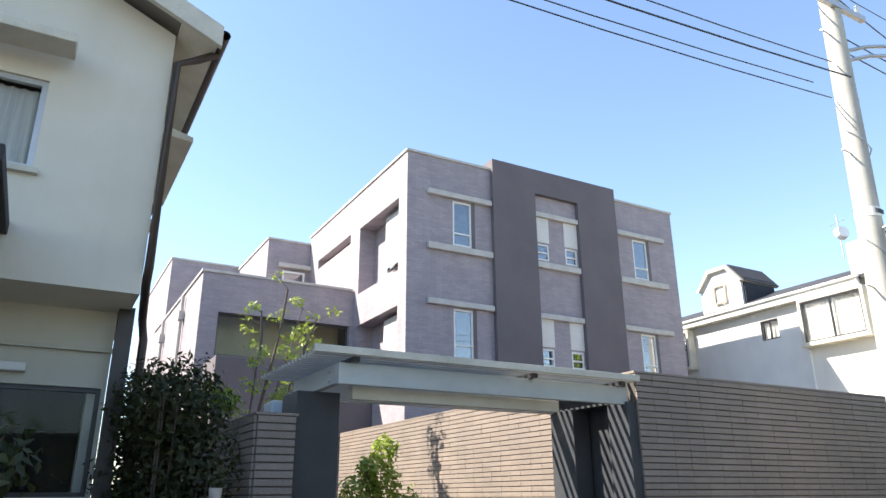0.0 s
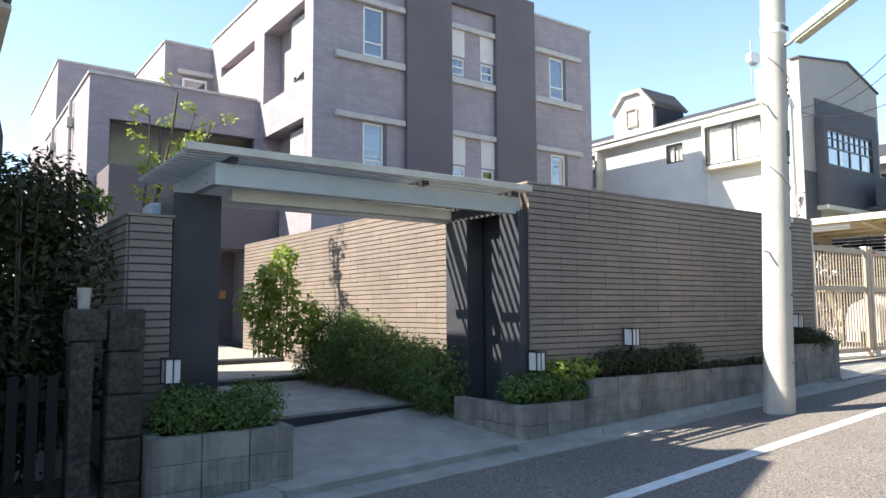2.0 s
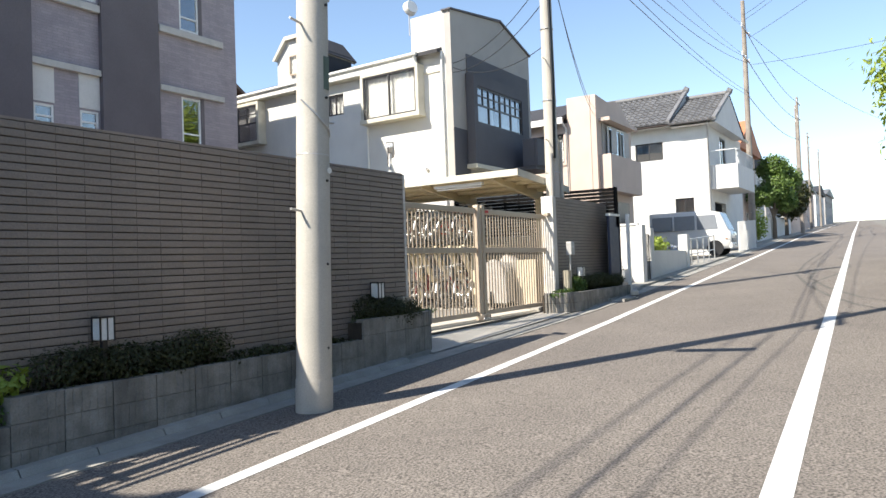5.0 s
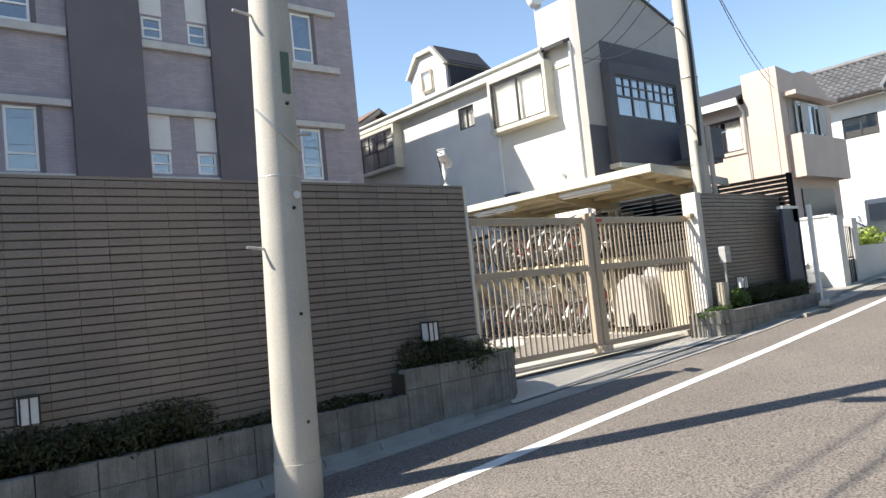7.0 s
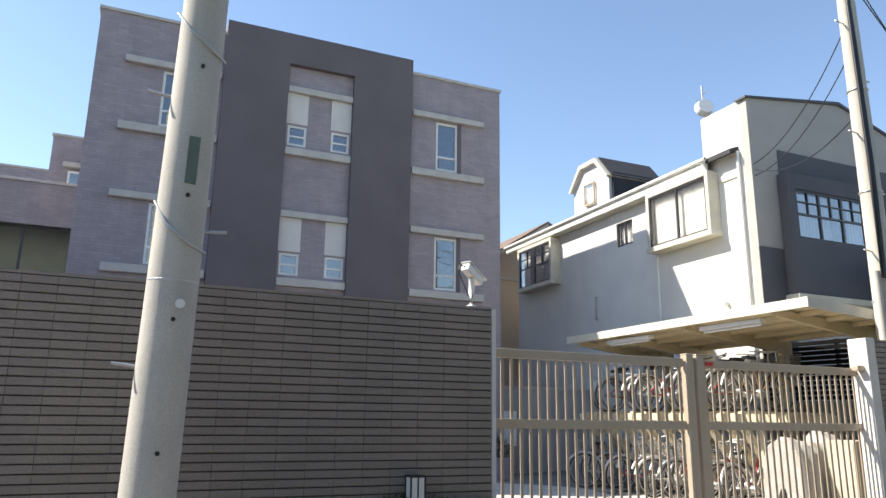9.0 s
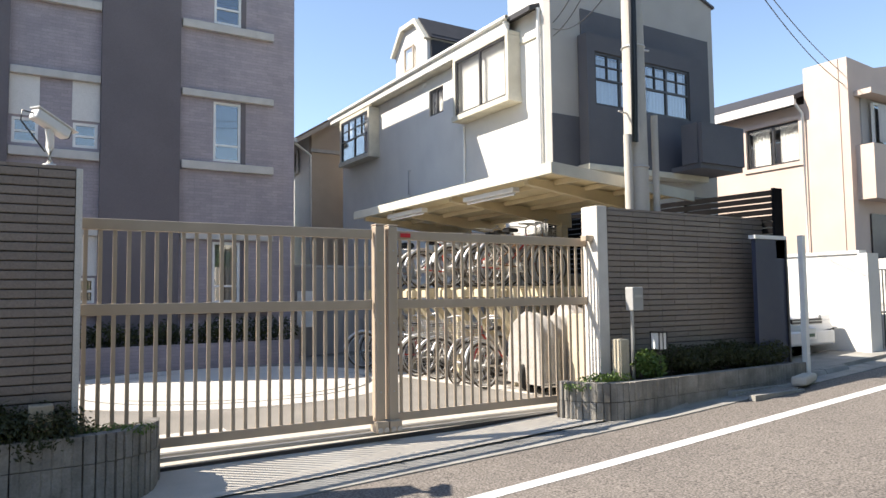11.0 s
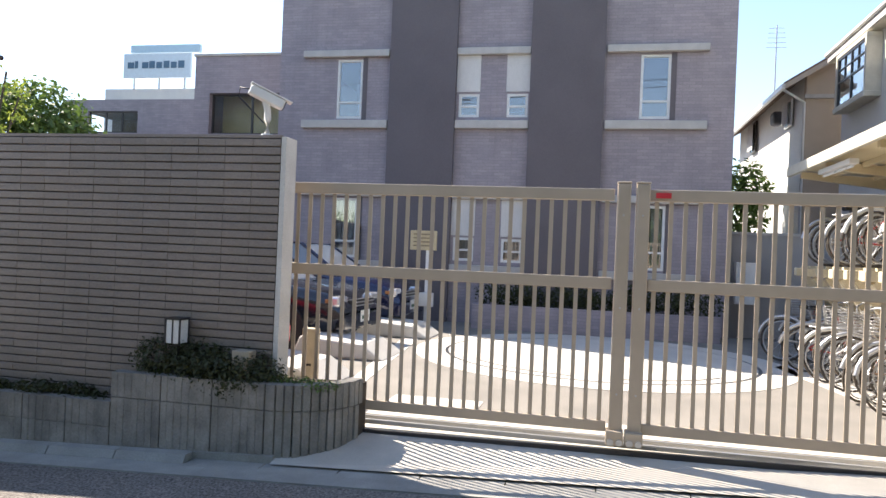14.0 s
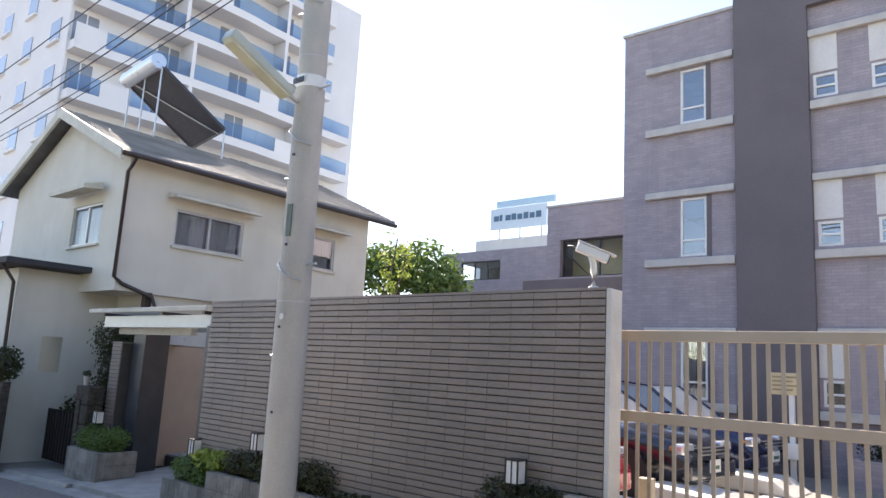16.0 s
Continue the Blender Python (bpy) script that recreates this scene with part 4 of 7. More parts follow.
shrub("shrub", [(x - 0.08, y, z, a * 0.75, b * 0.8, c * 0.85) for x, y, z, a, b, c in tall], 2600, 0.05, LEAF_LIGHT, "sunlit broad-leaved shrub beside the entrance path", group="tall shrubs")


def small_tree(base, forks, leaves, count, size, material, label, r=0.04, name="tree"):
    p = thing(name, *base, label, "tree", "trees")
    s = Shape()
    for path, w in forks:
        pts = [Vector(q) for q in path]
        for k, (a, b) in enumerate(zip(pts, pts[1:])):
            s.rod(a, b, w * (1 - 0.5 * k / len(pts)), w * (1 - 0.5 * (k + 1) / len(pts)), 8, False)
    part("trunk", s, BARK, p)
    part("crown", leaf_cloud(rng, leaves, count, size), material, p, kind="stuff")
    return p


def sapling(x, y, z0):
    """A slim young tree: three whippy stems and sparse leaf sprays along their upper halves."""
    forks, leaves = [], []
    for dx, dy, top, w in ((0.5, 0.2, 4.9, 0.032), (1.0, 0.0, 4.4, 0.022), (0.1, 0.3, 4.5, 0.018), (0.55, -0.3, 3.4, 0.018), (0.8, 0.25, 4.6, 0.016)):
        path = [(x + dx * t ** 1.7 + 0.04 * math.sin(9 * t + dx), y + dy * t, z0 + (top - z0) * t) for t in (0.0, 0.35, 0.55, 0.7, 0.85, 1.0)]
        forks.append((path, w))
        for k in range(9):
            t = 0.6 + 0.42 * k / 8
            q = (x + dx * t ** 1.7 + rng.uniform(-0.22, 0.22), y + dy * t + rng.uniform(-0.2, 0.2), z0 + (top - z0) * t + rng.uniform(-0.1, 0.1))
            leaves.append((*q, 0.13, 0.13, 0.09))
            forks.append(([(x + dx * t ** 1.7, y + dy * t, z0 + (top - z0) * t - 0.1), q], 0.006))
    return small_tree((x, y, z0), forks, leaves, 950, 0.045, LEAF_LIGHT, "slender young tree with sparse yellow green leaves")


sapling(-0.38, 11.15, 0.45)


# ---- cream neighbour house ----
house_1 = thing("house", -5.5, 10, 0, "cream stucco two-storey house with a gable roof", "house")
part("upper_wall", pierced("y", 6.48, 0.15, -8.5, -2.52, 3.35, 5.95, [(-4.95, -3.52, 4.24, 5.12)]), CREAM, house_1)
part("upper_wall", pierced("x", -2.52, -0.15, 6.63, 13.0, 3.35, 6.1, [(7.56, 9.2, 4.3, 5.08), (10.4, 11.9, 4.35, 5.16)]), CREAM, house_1)
part("upper_wall", Shape().box(-8.5, -8.35, 6.53, 13, 3.35, 5.95), CREAM, house_1)
part("upper_wall", Shape().box(-8.35, -2.6, 12.85, 13, 3.35, 5.95), CREAM, house_1)
part("gable", Shape().prism([(-8.5, 5.95), (-2.52, 5.95), (-5.5, 7.28)], 6.48, 6.63, "y"), CREAM, house_1)
part("gable", Shape().prism([(-8.5, 5.95), (-2.45, 5.95), (-5.5, 7.28)], 12.85, 13.0, "y"), CREAM, house_1)
part("soffit", Shape().box(-8.5, -2.52, 6.48, 13.0, 3.25, 3.35), CREAM, house_1)
part("inner_wall", Shape().box(-8.3, -2.7, 9.8, 9.9, 3.35, 5.9), ROOM, house_1)
for k, (xa, za, xb, zb) in enumerate(((-5.5, 7.36, -2.13, 5.88), (-5.5, 7.36, -9.0, 5.83))):
    # the east slope's slate is paler, with sun glare blended into its colour
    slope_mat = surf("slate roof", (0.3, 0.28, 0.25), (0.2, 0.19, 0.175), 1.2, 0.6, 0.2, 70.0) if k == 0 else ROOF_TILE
    n = 17
    for i in range(n):
        a, b = i / n, (i + 1) / n
        x0, x1, z0, z1 = xa + (xb - xa) * a, xa + (xb - xa) * b, za + (zb - za) * a, za + (zb - za) * b
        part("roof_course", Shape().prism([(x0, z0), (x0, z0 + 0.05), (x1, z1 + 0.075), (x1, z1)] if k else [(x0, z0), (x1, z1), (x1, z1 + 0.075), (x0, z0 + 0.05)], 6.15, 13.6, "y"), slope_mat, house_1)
for (xa, za), (xb, zb) in (((-5.5, 7.36), (-2.13, 5.88)), ((-9.0, 5.83), (-5.5, 7.36))):
    part("barge_board", Shape().prism([(xa, za - 0.16), (xb, zb - 0.16), (xb, zb + 0.07), (xa, za + 0.07)], 6.09, 6.15, "y"), TRIM, house_1)
part("eave_soffit", Shape().prism([(-2.5, 5.96), (-2.15, 5.80), (-2.15, 5.84), (-2.5, 6.01)], 6.18, 13.5, "y"), TRIM, house_1)
part("gutter", Shape().tube([(-2.11, 6.1, 5.86), (-2.11, 13.62, 5.82)], 0.055, 10), BROWN, house_1, "brown eaves gutter")
part("drain_pipe", Shape().tube([(-2.11, 6.4, 5.82), (-2.3, 6.42, 5.7), (-2.48, 6.43, 5.6), (-2.48, 6.43, 3.5), (-2.47, 6.6, 3.38), (-2.4, 7.2, 3.18), (-2.36, 7.25, 3.0), (-2.36, 7.25, 0.1)], 0.04, 10), BROWN, house_1, "brown drain pipe")
part("corner_post", Shape().box(-2.62, -2.48, 7.1, 7.24, 0.0, 3.27), BROWN, house_1)
for x0, x1, z in ((-5.1, -3.35, 5.28),):
    part("window_hood", Shape().prism([(5.98, z), (6.38, z + 0.05), (6.38, z + 0.2), (5.98, z + 0.09)], x0, x1, "x"), TRIM, house_1, "small window hood", 0.008)
for y0, y1, z in ((7.32, 9.4, 5.24), (10.25, 12.15, 5.28)):
    part("window_hood", Shape().prism([(-2.45, z + 0.03), (-2.12, z), (-2.12, z + 0.06), (-2.45, z + 0.15)], y0, y1, "y"), TRIM, house_1, "small window hood", 0.008)
window(house_1, "y", 6.48, 0.03, -4.95, -3.52, 4.24, 5.12, STEEL, 2, 0.05, None, 1.0, glass=CLEAR)
window(house_1, "x", -2.52, -0.03, 7.56, 9.2, 4.3, 5.08, STEEL, 2, 0.05, None, 0.9)
window(house_1, "x", -2.52, -0.03, 10.4, 11.9, 4.35, 5.16, STEEL, 2, 0.05, None, 1.0)
for y0, y1, z in ((7.51, 9.25, 4.3), (10.35, 11.95, 4.35)):
    part("window_sill", Shape().box(-2.52, -2.46, y0, y1, z - 0.05, z), TRIM, house_1)
part("window_sill", Shape().box(-5.0, -3.47, 6.42, 6.48, 4.19, 4.24), TRIM, house_1)
# ground floor, set back under the upper floor
part("lower_wall", pierced("y", 7.3, 0.15, -8.0, -2.62, -0.2, 3.27, [(-4.6, -2.66, 1.56, 2.52)]), CREAM, house_1)
part("lower_wall", pierced("x", -2.62, -0.15, 7.45, 12.9, -0.2, 3.27, [(8.6, 9.2, 1.2, 1.9)]), CREAM, house_1)
part("band", Shape().box(-5.0, -2.6, 7.24, 7.3, 2.85, 2.89), TRIM, house_1)
window(house_1, "y", 7.3, 0.04, -4.6, -2.66, 1.56, 2.52, FRAME_DARK, 2, 0.04, glass=CLEAR)
# near-black sheet close behind the glass stands for the unlit room
part("dim_room_sheet", Shape().box(-8.0, -2.775, 7.62, 7.68, -0.2, 3.2), DARK_WOOD, house_1)
part("lamp_box", Shape().box(-3.62, -3.3, 7.2, 7.3, 2.62, 2.70), FRAME_WHITE, house_1, "white entry light, off", 0.01)
# porch wing towards the street
part("porch_wall", pierced("x", -4.1, -0.15, 5.3, 7.3, -0.3, 3.6, [(5.9, 6.3, 1.6, 2.3)]), CREAM, house_1)
part("porch_wall", Shape().box(-9.5, -4.25, 5.3, 5.45, -0.5, 3.6), CREAM, house_1)
part("porch_roof", Shape().prism([(-9.8, 3.62), (-3.6, 3.62), (-3.6, 3.74), (-9.8, 3.8)], 4.9, 7.4, "y"), SLATE_ROOF, house_1, "dark lean-to roof", 0.01)
part("drain_pipe", Shape().tube([(-3.9, 4.95, 3.6), (-3.98, 5.2, 3.3), (-3.98, 5.26, 0.0)], 0.035, 8), BROWN, house_1, "brown drain pipe")

house_1.matrix_basis = Matrix.Translation((-0.12, 0, 0)) @ house_1.matrix_basis

# solar water heater on its stand
heater = thing("solar_heater", -5.5, 8.9, 7.3, "solar water heater with dark panel on a roof stand", "solar heater")
A, B, C, D = Vector((-6.85, 8.1, 8.93)), Vector((-5.0, 8.0, 8.98)), Vector((-4.7, 9.68, 7.8)), Vector((-6.75, 9.97, 7.74))
n_panel = (B - A).cross(D - A).normalized() * 0.07
part("collector", Shape().add([A, B, C, D, A + n_panel, B + n_panel, C + n_panel, D + n_panel], [(0, 3, 2, 1), (4, 5, 6, 7), (0, 1, 5, 4), (1, 2, 6, 5), (2, 3, 7, 6), (3, 0, 4, 7)]), shiny("collector back", (0.03, 0.032, 0.042), 0.55), heater, "dark collector panel")
part("brace", Shape().tube([A.lerp(B, 0.15) - n_panel * 0.5, D.lerp(C, 0.85) - n_panel * 0.5], 0.018), STEEL, heater)
for a, b in ((A, B), (B, C), (C, D), (D, A)):
    part("rim", Shape().tube([a - n_panel * 0.1, b - n_panel * 0.1], 0.03), FRAME_DARK, heater)
part("tank", Shape().rod(A + Vector((0.0, -0.1, 0.12)), B + Vector((0, -0.1, 0.12)), 0.19, None, 24), shiny("tank steel", (0.55, 0.6, 0.66), 0.3, 0.4), heater, "pale steel tank")
for q, zb in ((A, 6.65), (B, 7.2), (C, 7.05), (D, 6.7), (A.lerp(B, 0.5), 7.1)):
    part("leg", Shape().tube([q, (q.x, q.y, zb)], 0.022), STEEL, heater)

# front garden of the cream house
fence = thing("stone_gatepost", -1.8, 5.9, -0.1, "old mossy stone gate pier beside the planter", "gate pier")
for i in range(5):
    part("stone", Shape().box(-1.785 + 0.004 * (i % 2), -1.53 - 0.003 * (i % 2), 5.78, 6.06, -0.16 + 0.325 * i - 0.03 * (i < 1), 0.16 + 0.325 * i), OLD_STONE, fence, bevel=0.02)
part("stone", Shape().box(-2.04, -1.88, 5.8, 6.03, -0.15, 1.215), OLD_STONE, fence, bevel=0.02)
part("stone", Shape().box(-2.07, -1.795, 5.79, 6.04, 1.22, 1.46), OLD_STONE, fence, bevel=0.025)
wall_old = thing("garden_wall", -5, 5.3, -0.1, "old weathered concrete block garden wall", "garden wall")
for i in range(4):
    for j in range(14):
        part("block", Shape().box(-3.25 - 0.4 * (j + 1) + 0.003, -3.25 - 0.4 * j - 0.003, 5.0, 5.14, -0.25 + 0.42 * i, 0.165 + 0.42 * i), OLD_STONE, wall_old)
garden_gate = thing("garden_gate", -2.7, 5.3, 0, "dark weathered slatted garden gate, closed", "garden gate")
part("gate_frame", Shape().box(-3.2, -2.06, 5.84, 5.89, 0.8, 0.88), DARK_WOOD, garden_gate)
part("gate_frame", Shape().box(-3.2, -2.06, 5.84, 5.89, 0.15, 0.23), DARK_WOOD, garden_gate)
for i in range(9):
    part("slat", Shape().box(-3.18 + 0.125 * i, -3.11 + 0.125 * i, 5.81, 5.84, 0.08, 0.98), DARK_WOOD, garden_gate)
pot = thing("flower_pot", -1.95, 5.9, 1.46, "small pale flower pot on the stone pier", "flower pot")
part("pot", Shape().rod((-1.95, 5.9, 1.46), (-1.95, 5.9, 1.62), 0.04, 0.052, 18), surf("pale terracotta", (0.5, 0.45, 0.4), None, 8, 0.8, 0.1), pot)
part("plant", leaf_cloud(rng, [(-1.95, 5.9, 1.67, 0.07, 0.07, 0.05)], 60, 0.03), LEAF_DARK, pot, kind="stuff")
shrub("hedge", [(-2.2 + rng.uniform(-0.28, 0.2), 6.4 + 0.22 * i, 0.75 + 0.52 * k, 0.36, 0.3, 0.4) for i in range(6) for k in range(4)], 22000, 0.032, LEAF_DARK, "tall dark garden hedge beside the cream house", "hedge")
shrub("shrub", [(-1.86, 6.9, 2.42, 0.22, 0.2, 0.14), (-1.75, 6.75, 2.4, 0.16, 0.16, 0.12)], 420, 0.035, LEAF_LIGHT, "sunlit yellow green shrub tips over the wall", group="tall shrubs")
shrub("shrub", [(-2.45 - 0.4 * i, 6.45, 0.5 + 0.15 * (i % 2), 0.3, 0.25, 0.5) for i in range(4)], 2500, 0.05, LEAF_DARK, "dark garden shrubs behind the old gate", group="tall shrubs")
shrub("shrub", [(-3.6 - 0.5 * i, 5.1, 1.75, 0.35, 0.3, 0.3) for i in range(5)], 2200, 0.05, LEAF_DARK, "dark shrubs over the old garden wall", group="tall shrubs")


# ---- white and dark house beside the parking court ----
house_2 = thing("house", 19, 14, 0.5, "white and dark grey three-storey house with box bays", "house")
west = [(13.76, 14.42, 6.17, 6.8)]
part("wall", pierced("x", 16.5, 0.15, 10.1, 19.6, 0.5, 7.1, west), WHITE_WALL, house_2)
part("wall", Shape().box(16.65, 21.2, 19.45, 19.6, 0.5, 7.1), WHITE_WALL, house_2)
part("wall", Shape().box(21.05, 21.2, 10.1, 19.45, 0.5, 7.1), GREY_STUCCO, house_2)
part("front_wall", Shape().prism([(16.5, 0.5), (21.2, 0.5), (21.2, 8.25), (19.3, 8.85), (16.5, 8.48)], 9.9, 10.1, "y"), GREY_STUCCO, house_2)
part("parapet_return", Shape().box(16.5, 16.65, 10.1, 11.2, 7.1, 8.46), WHITE_WALL, house_2)
part("parapet_cap", Shape().prism([(16.44, 8.48), (16.44, 8.44), (19.3, 8.82), (21.26, 8.2), (21.26, 8.25), (19.3, 8.89)][::-1], 9.85, 10.16, "y"), NAVY, house_2)
part("roof", Shape().prism([(16.25, 7.28), (16.25, 7.38), (18.8, 8.35), (21.4, 7.4), (21.4, 7.3), (18.8, 8.25)][::-1], 10.2, 19.9, "y"), SLATE_ROOF, house_2, "dark shingle roof")
part("eave_board", Shape().box(16.22, 16.3, 10.9, 19.9, 7.12, 7.36), WHITE_WALL, house_2)
part("eave_soffit", Shape().box(16.25, 16.5, 10.95, 19.9, 7.1, 7.13), TRIM, house_2)
part("gutter", Shape().tube([(16.2, 10.85, 7.36), (16.2, 19.95, 7.3)], 0.05, 8), FRAME_WHITE, house_2)
part("drain_pipe", Shape().tube([(16.2, 10.95, 7.3), (16.3, 10.9, 7.05), (16.46, 10.85, 6.95)], 0.035, 8), FRAME_WHITE, house_2)
part("drain_pipe", Shape().tube([(16.44, 10.18, 7.35), (16.44, 10.18, 0.6)], 0.035, 8), FRAME_WHITE, house_2)
part("drain_pipe", Shape().tube([(16.46, 12.85, 5.6), (16.46, 12.85, 0.6)], 0.03, 8), FRAME_WHITE, house_2)
part("band", Shape().box(16.47, 16.5, 10.2, 10.95, 6.82, 6.87), TRIM, house_2)
# dormer
part("dormer", Shape().prism([(15.25, 7.4), (16.95, 7.4), (16.95, 8.5), (16.45, 9.05), (15.75, 9.05), (15.25, 8.5)], 16.95, 18.6, "x"), WHITE_WALL, house_2, "white dormer")
part("dormer_roof", Shape().prism([(15.14, 8.46), (15.22, 8.43), (15.75, 9.02), (16.45, 9.02), (16.98, 8.43), (17.06, 8.46), (16.5, 9.14), (15.7, 9.14)], 16.82, 18.8, "x"), TRIM, house_2, "pale dormer roof edge")
part("dormer_cheek", Shape().box(17.05, 18.6, 15.18, 15.245, 7.4, 8.6), SLATE_ROOF, house_2)
part("dormer_slope", Shape().prism([(15.13, 8.47), (15.7, 9.15), (15.7, 9.19), (15.1, 8.48)], 16.95, 18.8, "x"), SLATE_ROOF, house_2)
window(house_2, "x", 16.95, -0.03, 15.85, 16.35, 7.85, 8.5, GATE, 1, 0.045)
# bays and windows on the white wall
def bay(y0, y1, z0, z1, split, curtain, cross):
    o = 0.32
    part("bay", Shape().box(16.5 - o, 16.5, y0 - 0.09, y1 + 0.09, z1, z1 + 0.1), TRIM, house_2, bevel=0.01)
    part("bay", Shape().box(16.5 - o - 0.03, 16.5, y0 - 0.12, y1 + 0.12, z0 - 0.12, z0), TRIM, house_2, bevel=0.01)
    part("bay", Shape().box(16.5 - o, 16.5, y0 - 0.09, y0, z0, z1), TRIM, house_2)
    part("bay", Shape().box(16.5 - o, 16.5, y1, y1 + 0.09, z0, z1), TRIM, house_2)
    part("bay_back", Shape().box(16.47, 16.5, y0, y1, z0, z1), ROOM, house_2)
    window(house_2, "x", 16.5 - o, 0.02, y0, y1, z0, z1, FRAME_DARK, split, 0.045, None, curtain, cross)


bay(10.9, 12.75, 5.78, 7.0, 2, 1.0, False)
bay(17.2, 19.0, 5.78, 6.95, 2, 0.5, True)
window(house_2, "x", 16.5, 0.03, 13.76, 14.42, 6.17, 6.8, FRAME_DARK, 2, 0.045, None, 1.0)
part("vent_hood", Shape().rod((16.46, 14.6, 7.0), (16.5, 14.6, 7.0), 0.06, None, 14), FRAME_WHITE, house_2)
part("vent_hood", Shape().box(16.3, 16.5, 12.3, 12.75, 3.75, 4.05), NAVY, house_2, bevel=0.03)
part("vent_hood", Shape().rod((16.44, 10.8, 4.2), (16.5, 10.8, 4.2), 0.05, None, 12), STEEL, house_2)
part("pipe_bracket", Shape().tube([(16.46, 15.3, 5.0), (16.4, 15.3, 5.0), (16.4, 15.3, 4.4), (16.46, 15.3, 4.4)], 0.02), STEEL, house_2)
part("dark_base", Shape().box(16.49, 17.3, 9.885, 9.9, 0.6, 5.25), NAVY, house_2)
part("dark_frame", Shape().prism([(17.25, 5.25), (17.25, 7.4), (21.0, 7.4), (21.0, 5.0), (17.25, 5.0)][::-1], 9.87, 9.9, "y"), NAVY, house_2)
# box bay over the road side, hollow, with a four-light window
hole = [(17.35, 20.05, 5.45, 6.5)]
part("box_bay", pierced("y", 9.62, 0.12, 17.15, 20.45, 4.3, 6.75, hole), NAVY, house_2, "dark blue grey box bay")
part("box_bay_side", Shape().box(17.15, 17.27, 9.74, 9.87, 4.3, 6.75), NAVY, house_2)
part("box_bay_side", Shape().box(20.33, 20.45, 9.74, 9.87, 4.3, 6.75), NAVY, house_2)
part("box_bay_top", Shape().box(17.15, 20.45, 9.62, 9.87, 6.75, 6.83), NAVY, house_2)
part("box_bay_floor", Shape().box(17.1, 20.5, 9.57, 9.9, 4.18, 4.3), TRIM, house_2, bevel=0.01)
window(house_2, "y", 9.62, 0.03, *hole[0], FRAME_DARK, 4, 0.05, None, 0.8, True)
part("box_bay_back", Shape().box(17.3, 20.3, 9.84, 9.87, 4.3, 6.75), ROOM, house_2)
part("balcony", Shape().box(19.4, 20.7, 8.9, 9.9, 4.3, 4.4), NAVY, house_2)
part("balcony", Shape().box(19.4, 20.7, 8.85, 8.93, 4.4, 5.2), NAVY, house_2, "dark balcony parapet")
part("balcony", Shape().box(19.35, 19.42, 8.93, 9.3, 4.4, 5.2), NAVY, house_2)
part("balcony", Shape().box(20.63, 20.7, 8.93, 9.9, 4.4, 5.2), NAVY, house_2)
part("ground_door", Shape().box(20.1, 20.9, 9.86, 9.9, 1.0, 3.9), BROWN, house_2)
for d, m in ((0.0, STEEL),):
    ant = Shape().rod((17.0, 11.6, 8.2), (17.0, 11.6, 9.6), 0.02, n=8).rod((16.9, 11.3, 9.35), (17.1, 11.9, 9.35), 0.01, n=6)
    part("antenna", ant, m, house_2)
part("dish", Shape().rod((16.95, 11.55, 8.95), (16.9, 11.4, 8.98), 0.22, 0.18, 20), FRAME_WHITE, house_2, "white satellite dish")

# brown roofed house behind the parking court
house_r = thing("house", 17, 26, 0.5, "pale house with brown roof beyond the parking court", "house")
# brownish cream stucco of the side away from the sun, shade mixed in
SHADED_RENDER = surf("shade-toned render", (0.52, 0.43, 0.34), (0.46, 0.38, 0.3), 1.5, 0.85, 0.2, 110.0)
part("wall", Shape().box(16.04, 16.24, 21.2, 30, 0.5, 7.1), WHITE_WALL, house_r, "sunlit white side wall")
part("gable_wall", Shape().prism([(16.04, 0.5), (20.5, 0.5), (20.5, 7.1), (18.3, 8.46), (16.04, 7.1)], 21.0, 21.2, "y"), SHADED_RENDER, house_r, "brownish cream gable, its shade in the colour")
part("wall", Shape().box(20.3, 20.5, 21.2, 30, 0.5, 7.1), WHITE_WALL, house_r)
part("wall", Shape().prism([(16.24, 0.5), (20.3, 0.5), (20.3, 7.1), (18.3, 8.4), (16.24, 7.1)], 29.8, 30, "y"), WHITE_WALL, house_r)
part("roof", Shape().prism([(15.4, 6.70), (18.3, 8.52), (21.2, 6.70), (21.2, 6.82), (18.3, 8.66), (15.4, 6.82)], 20.6, 30.3, "y"), surf("brown roof", (0.2, 0.13, 0.09), (0.14, 0.095, 0.07), 3, 0.7, 0.2), house_r, "brown tiled roof")
part("barge_board", Shape().prism([(15.4, 6.62), (18.3, 8.44), (18.3, 8.58), (15.4, 6.76)], 20.56, 20.6, "y"), SHADED_RENDER, house_r)
part("gutter", Shape().box(15.33, 15.42, 20.56, 30.3, 6.64, 6.76), FRAME_WHITE, house_r)
part("belt_course", Shape().box(15.98, 20.5, 20.9, 21.0, 6.46, 6.56), SILL, house_r)
part("drain_pipe", Shape().tube([(15.38, 20.75, 6.66), (15.98, 20.95, 6.35), (15.98, 20.95, 0.6)], 0.04, 8), FRAME_WHITE, house_r)
window(house_r, "x", 16.04, -0.05, 22.1, 22.8, 5.95, 6.72, FRAME_WHITE, 2, 0.06, None, 1.0)
window(house_r, "x", 16.04, -0.05, 26.7, 27.6, 5.9, 6.95, BROWN, 2, 0.06, None, 1.0)
part("fan_cowl", Shape().box(15.74, 16.04, 23.3, 23.75, 6.2, 6.6), NAVY, house_r, bevel=0.08)
mast = thing("antenna", 13.9, 24, 8, "thin television antenna mast", "antenna")
part("pole", Shape().rod((15.9, 24, 7.0), (15.9, 24, 9.4), 0.02, n=6), STEEL, mast)
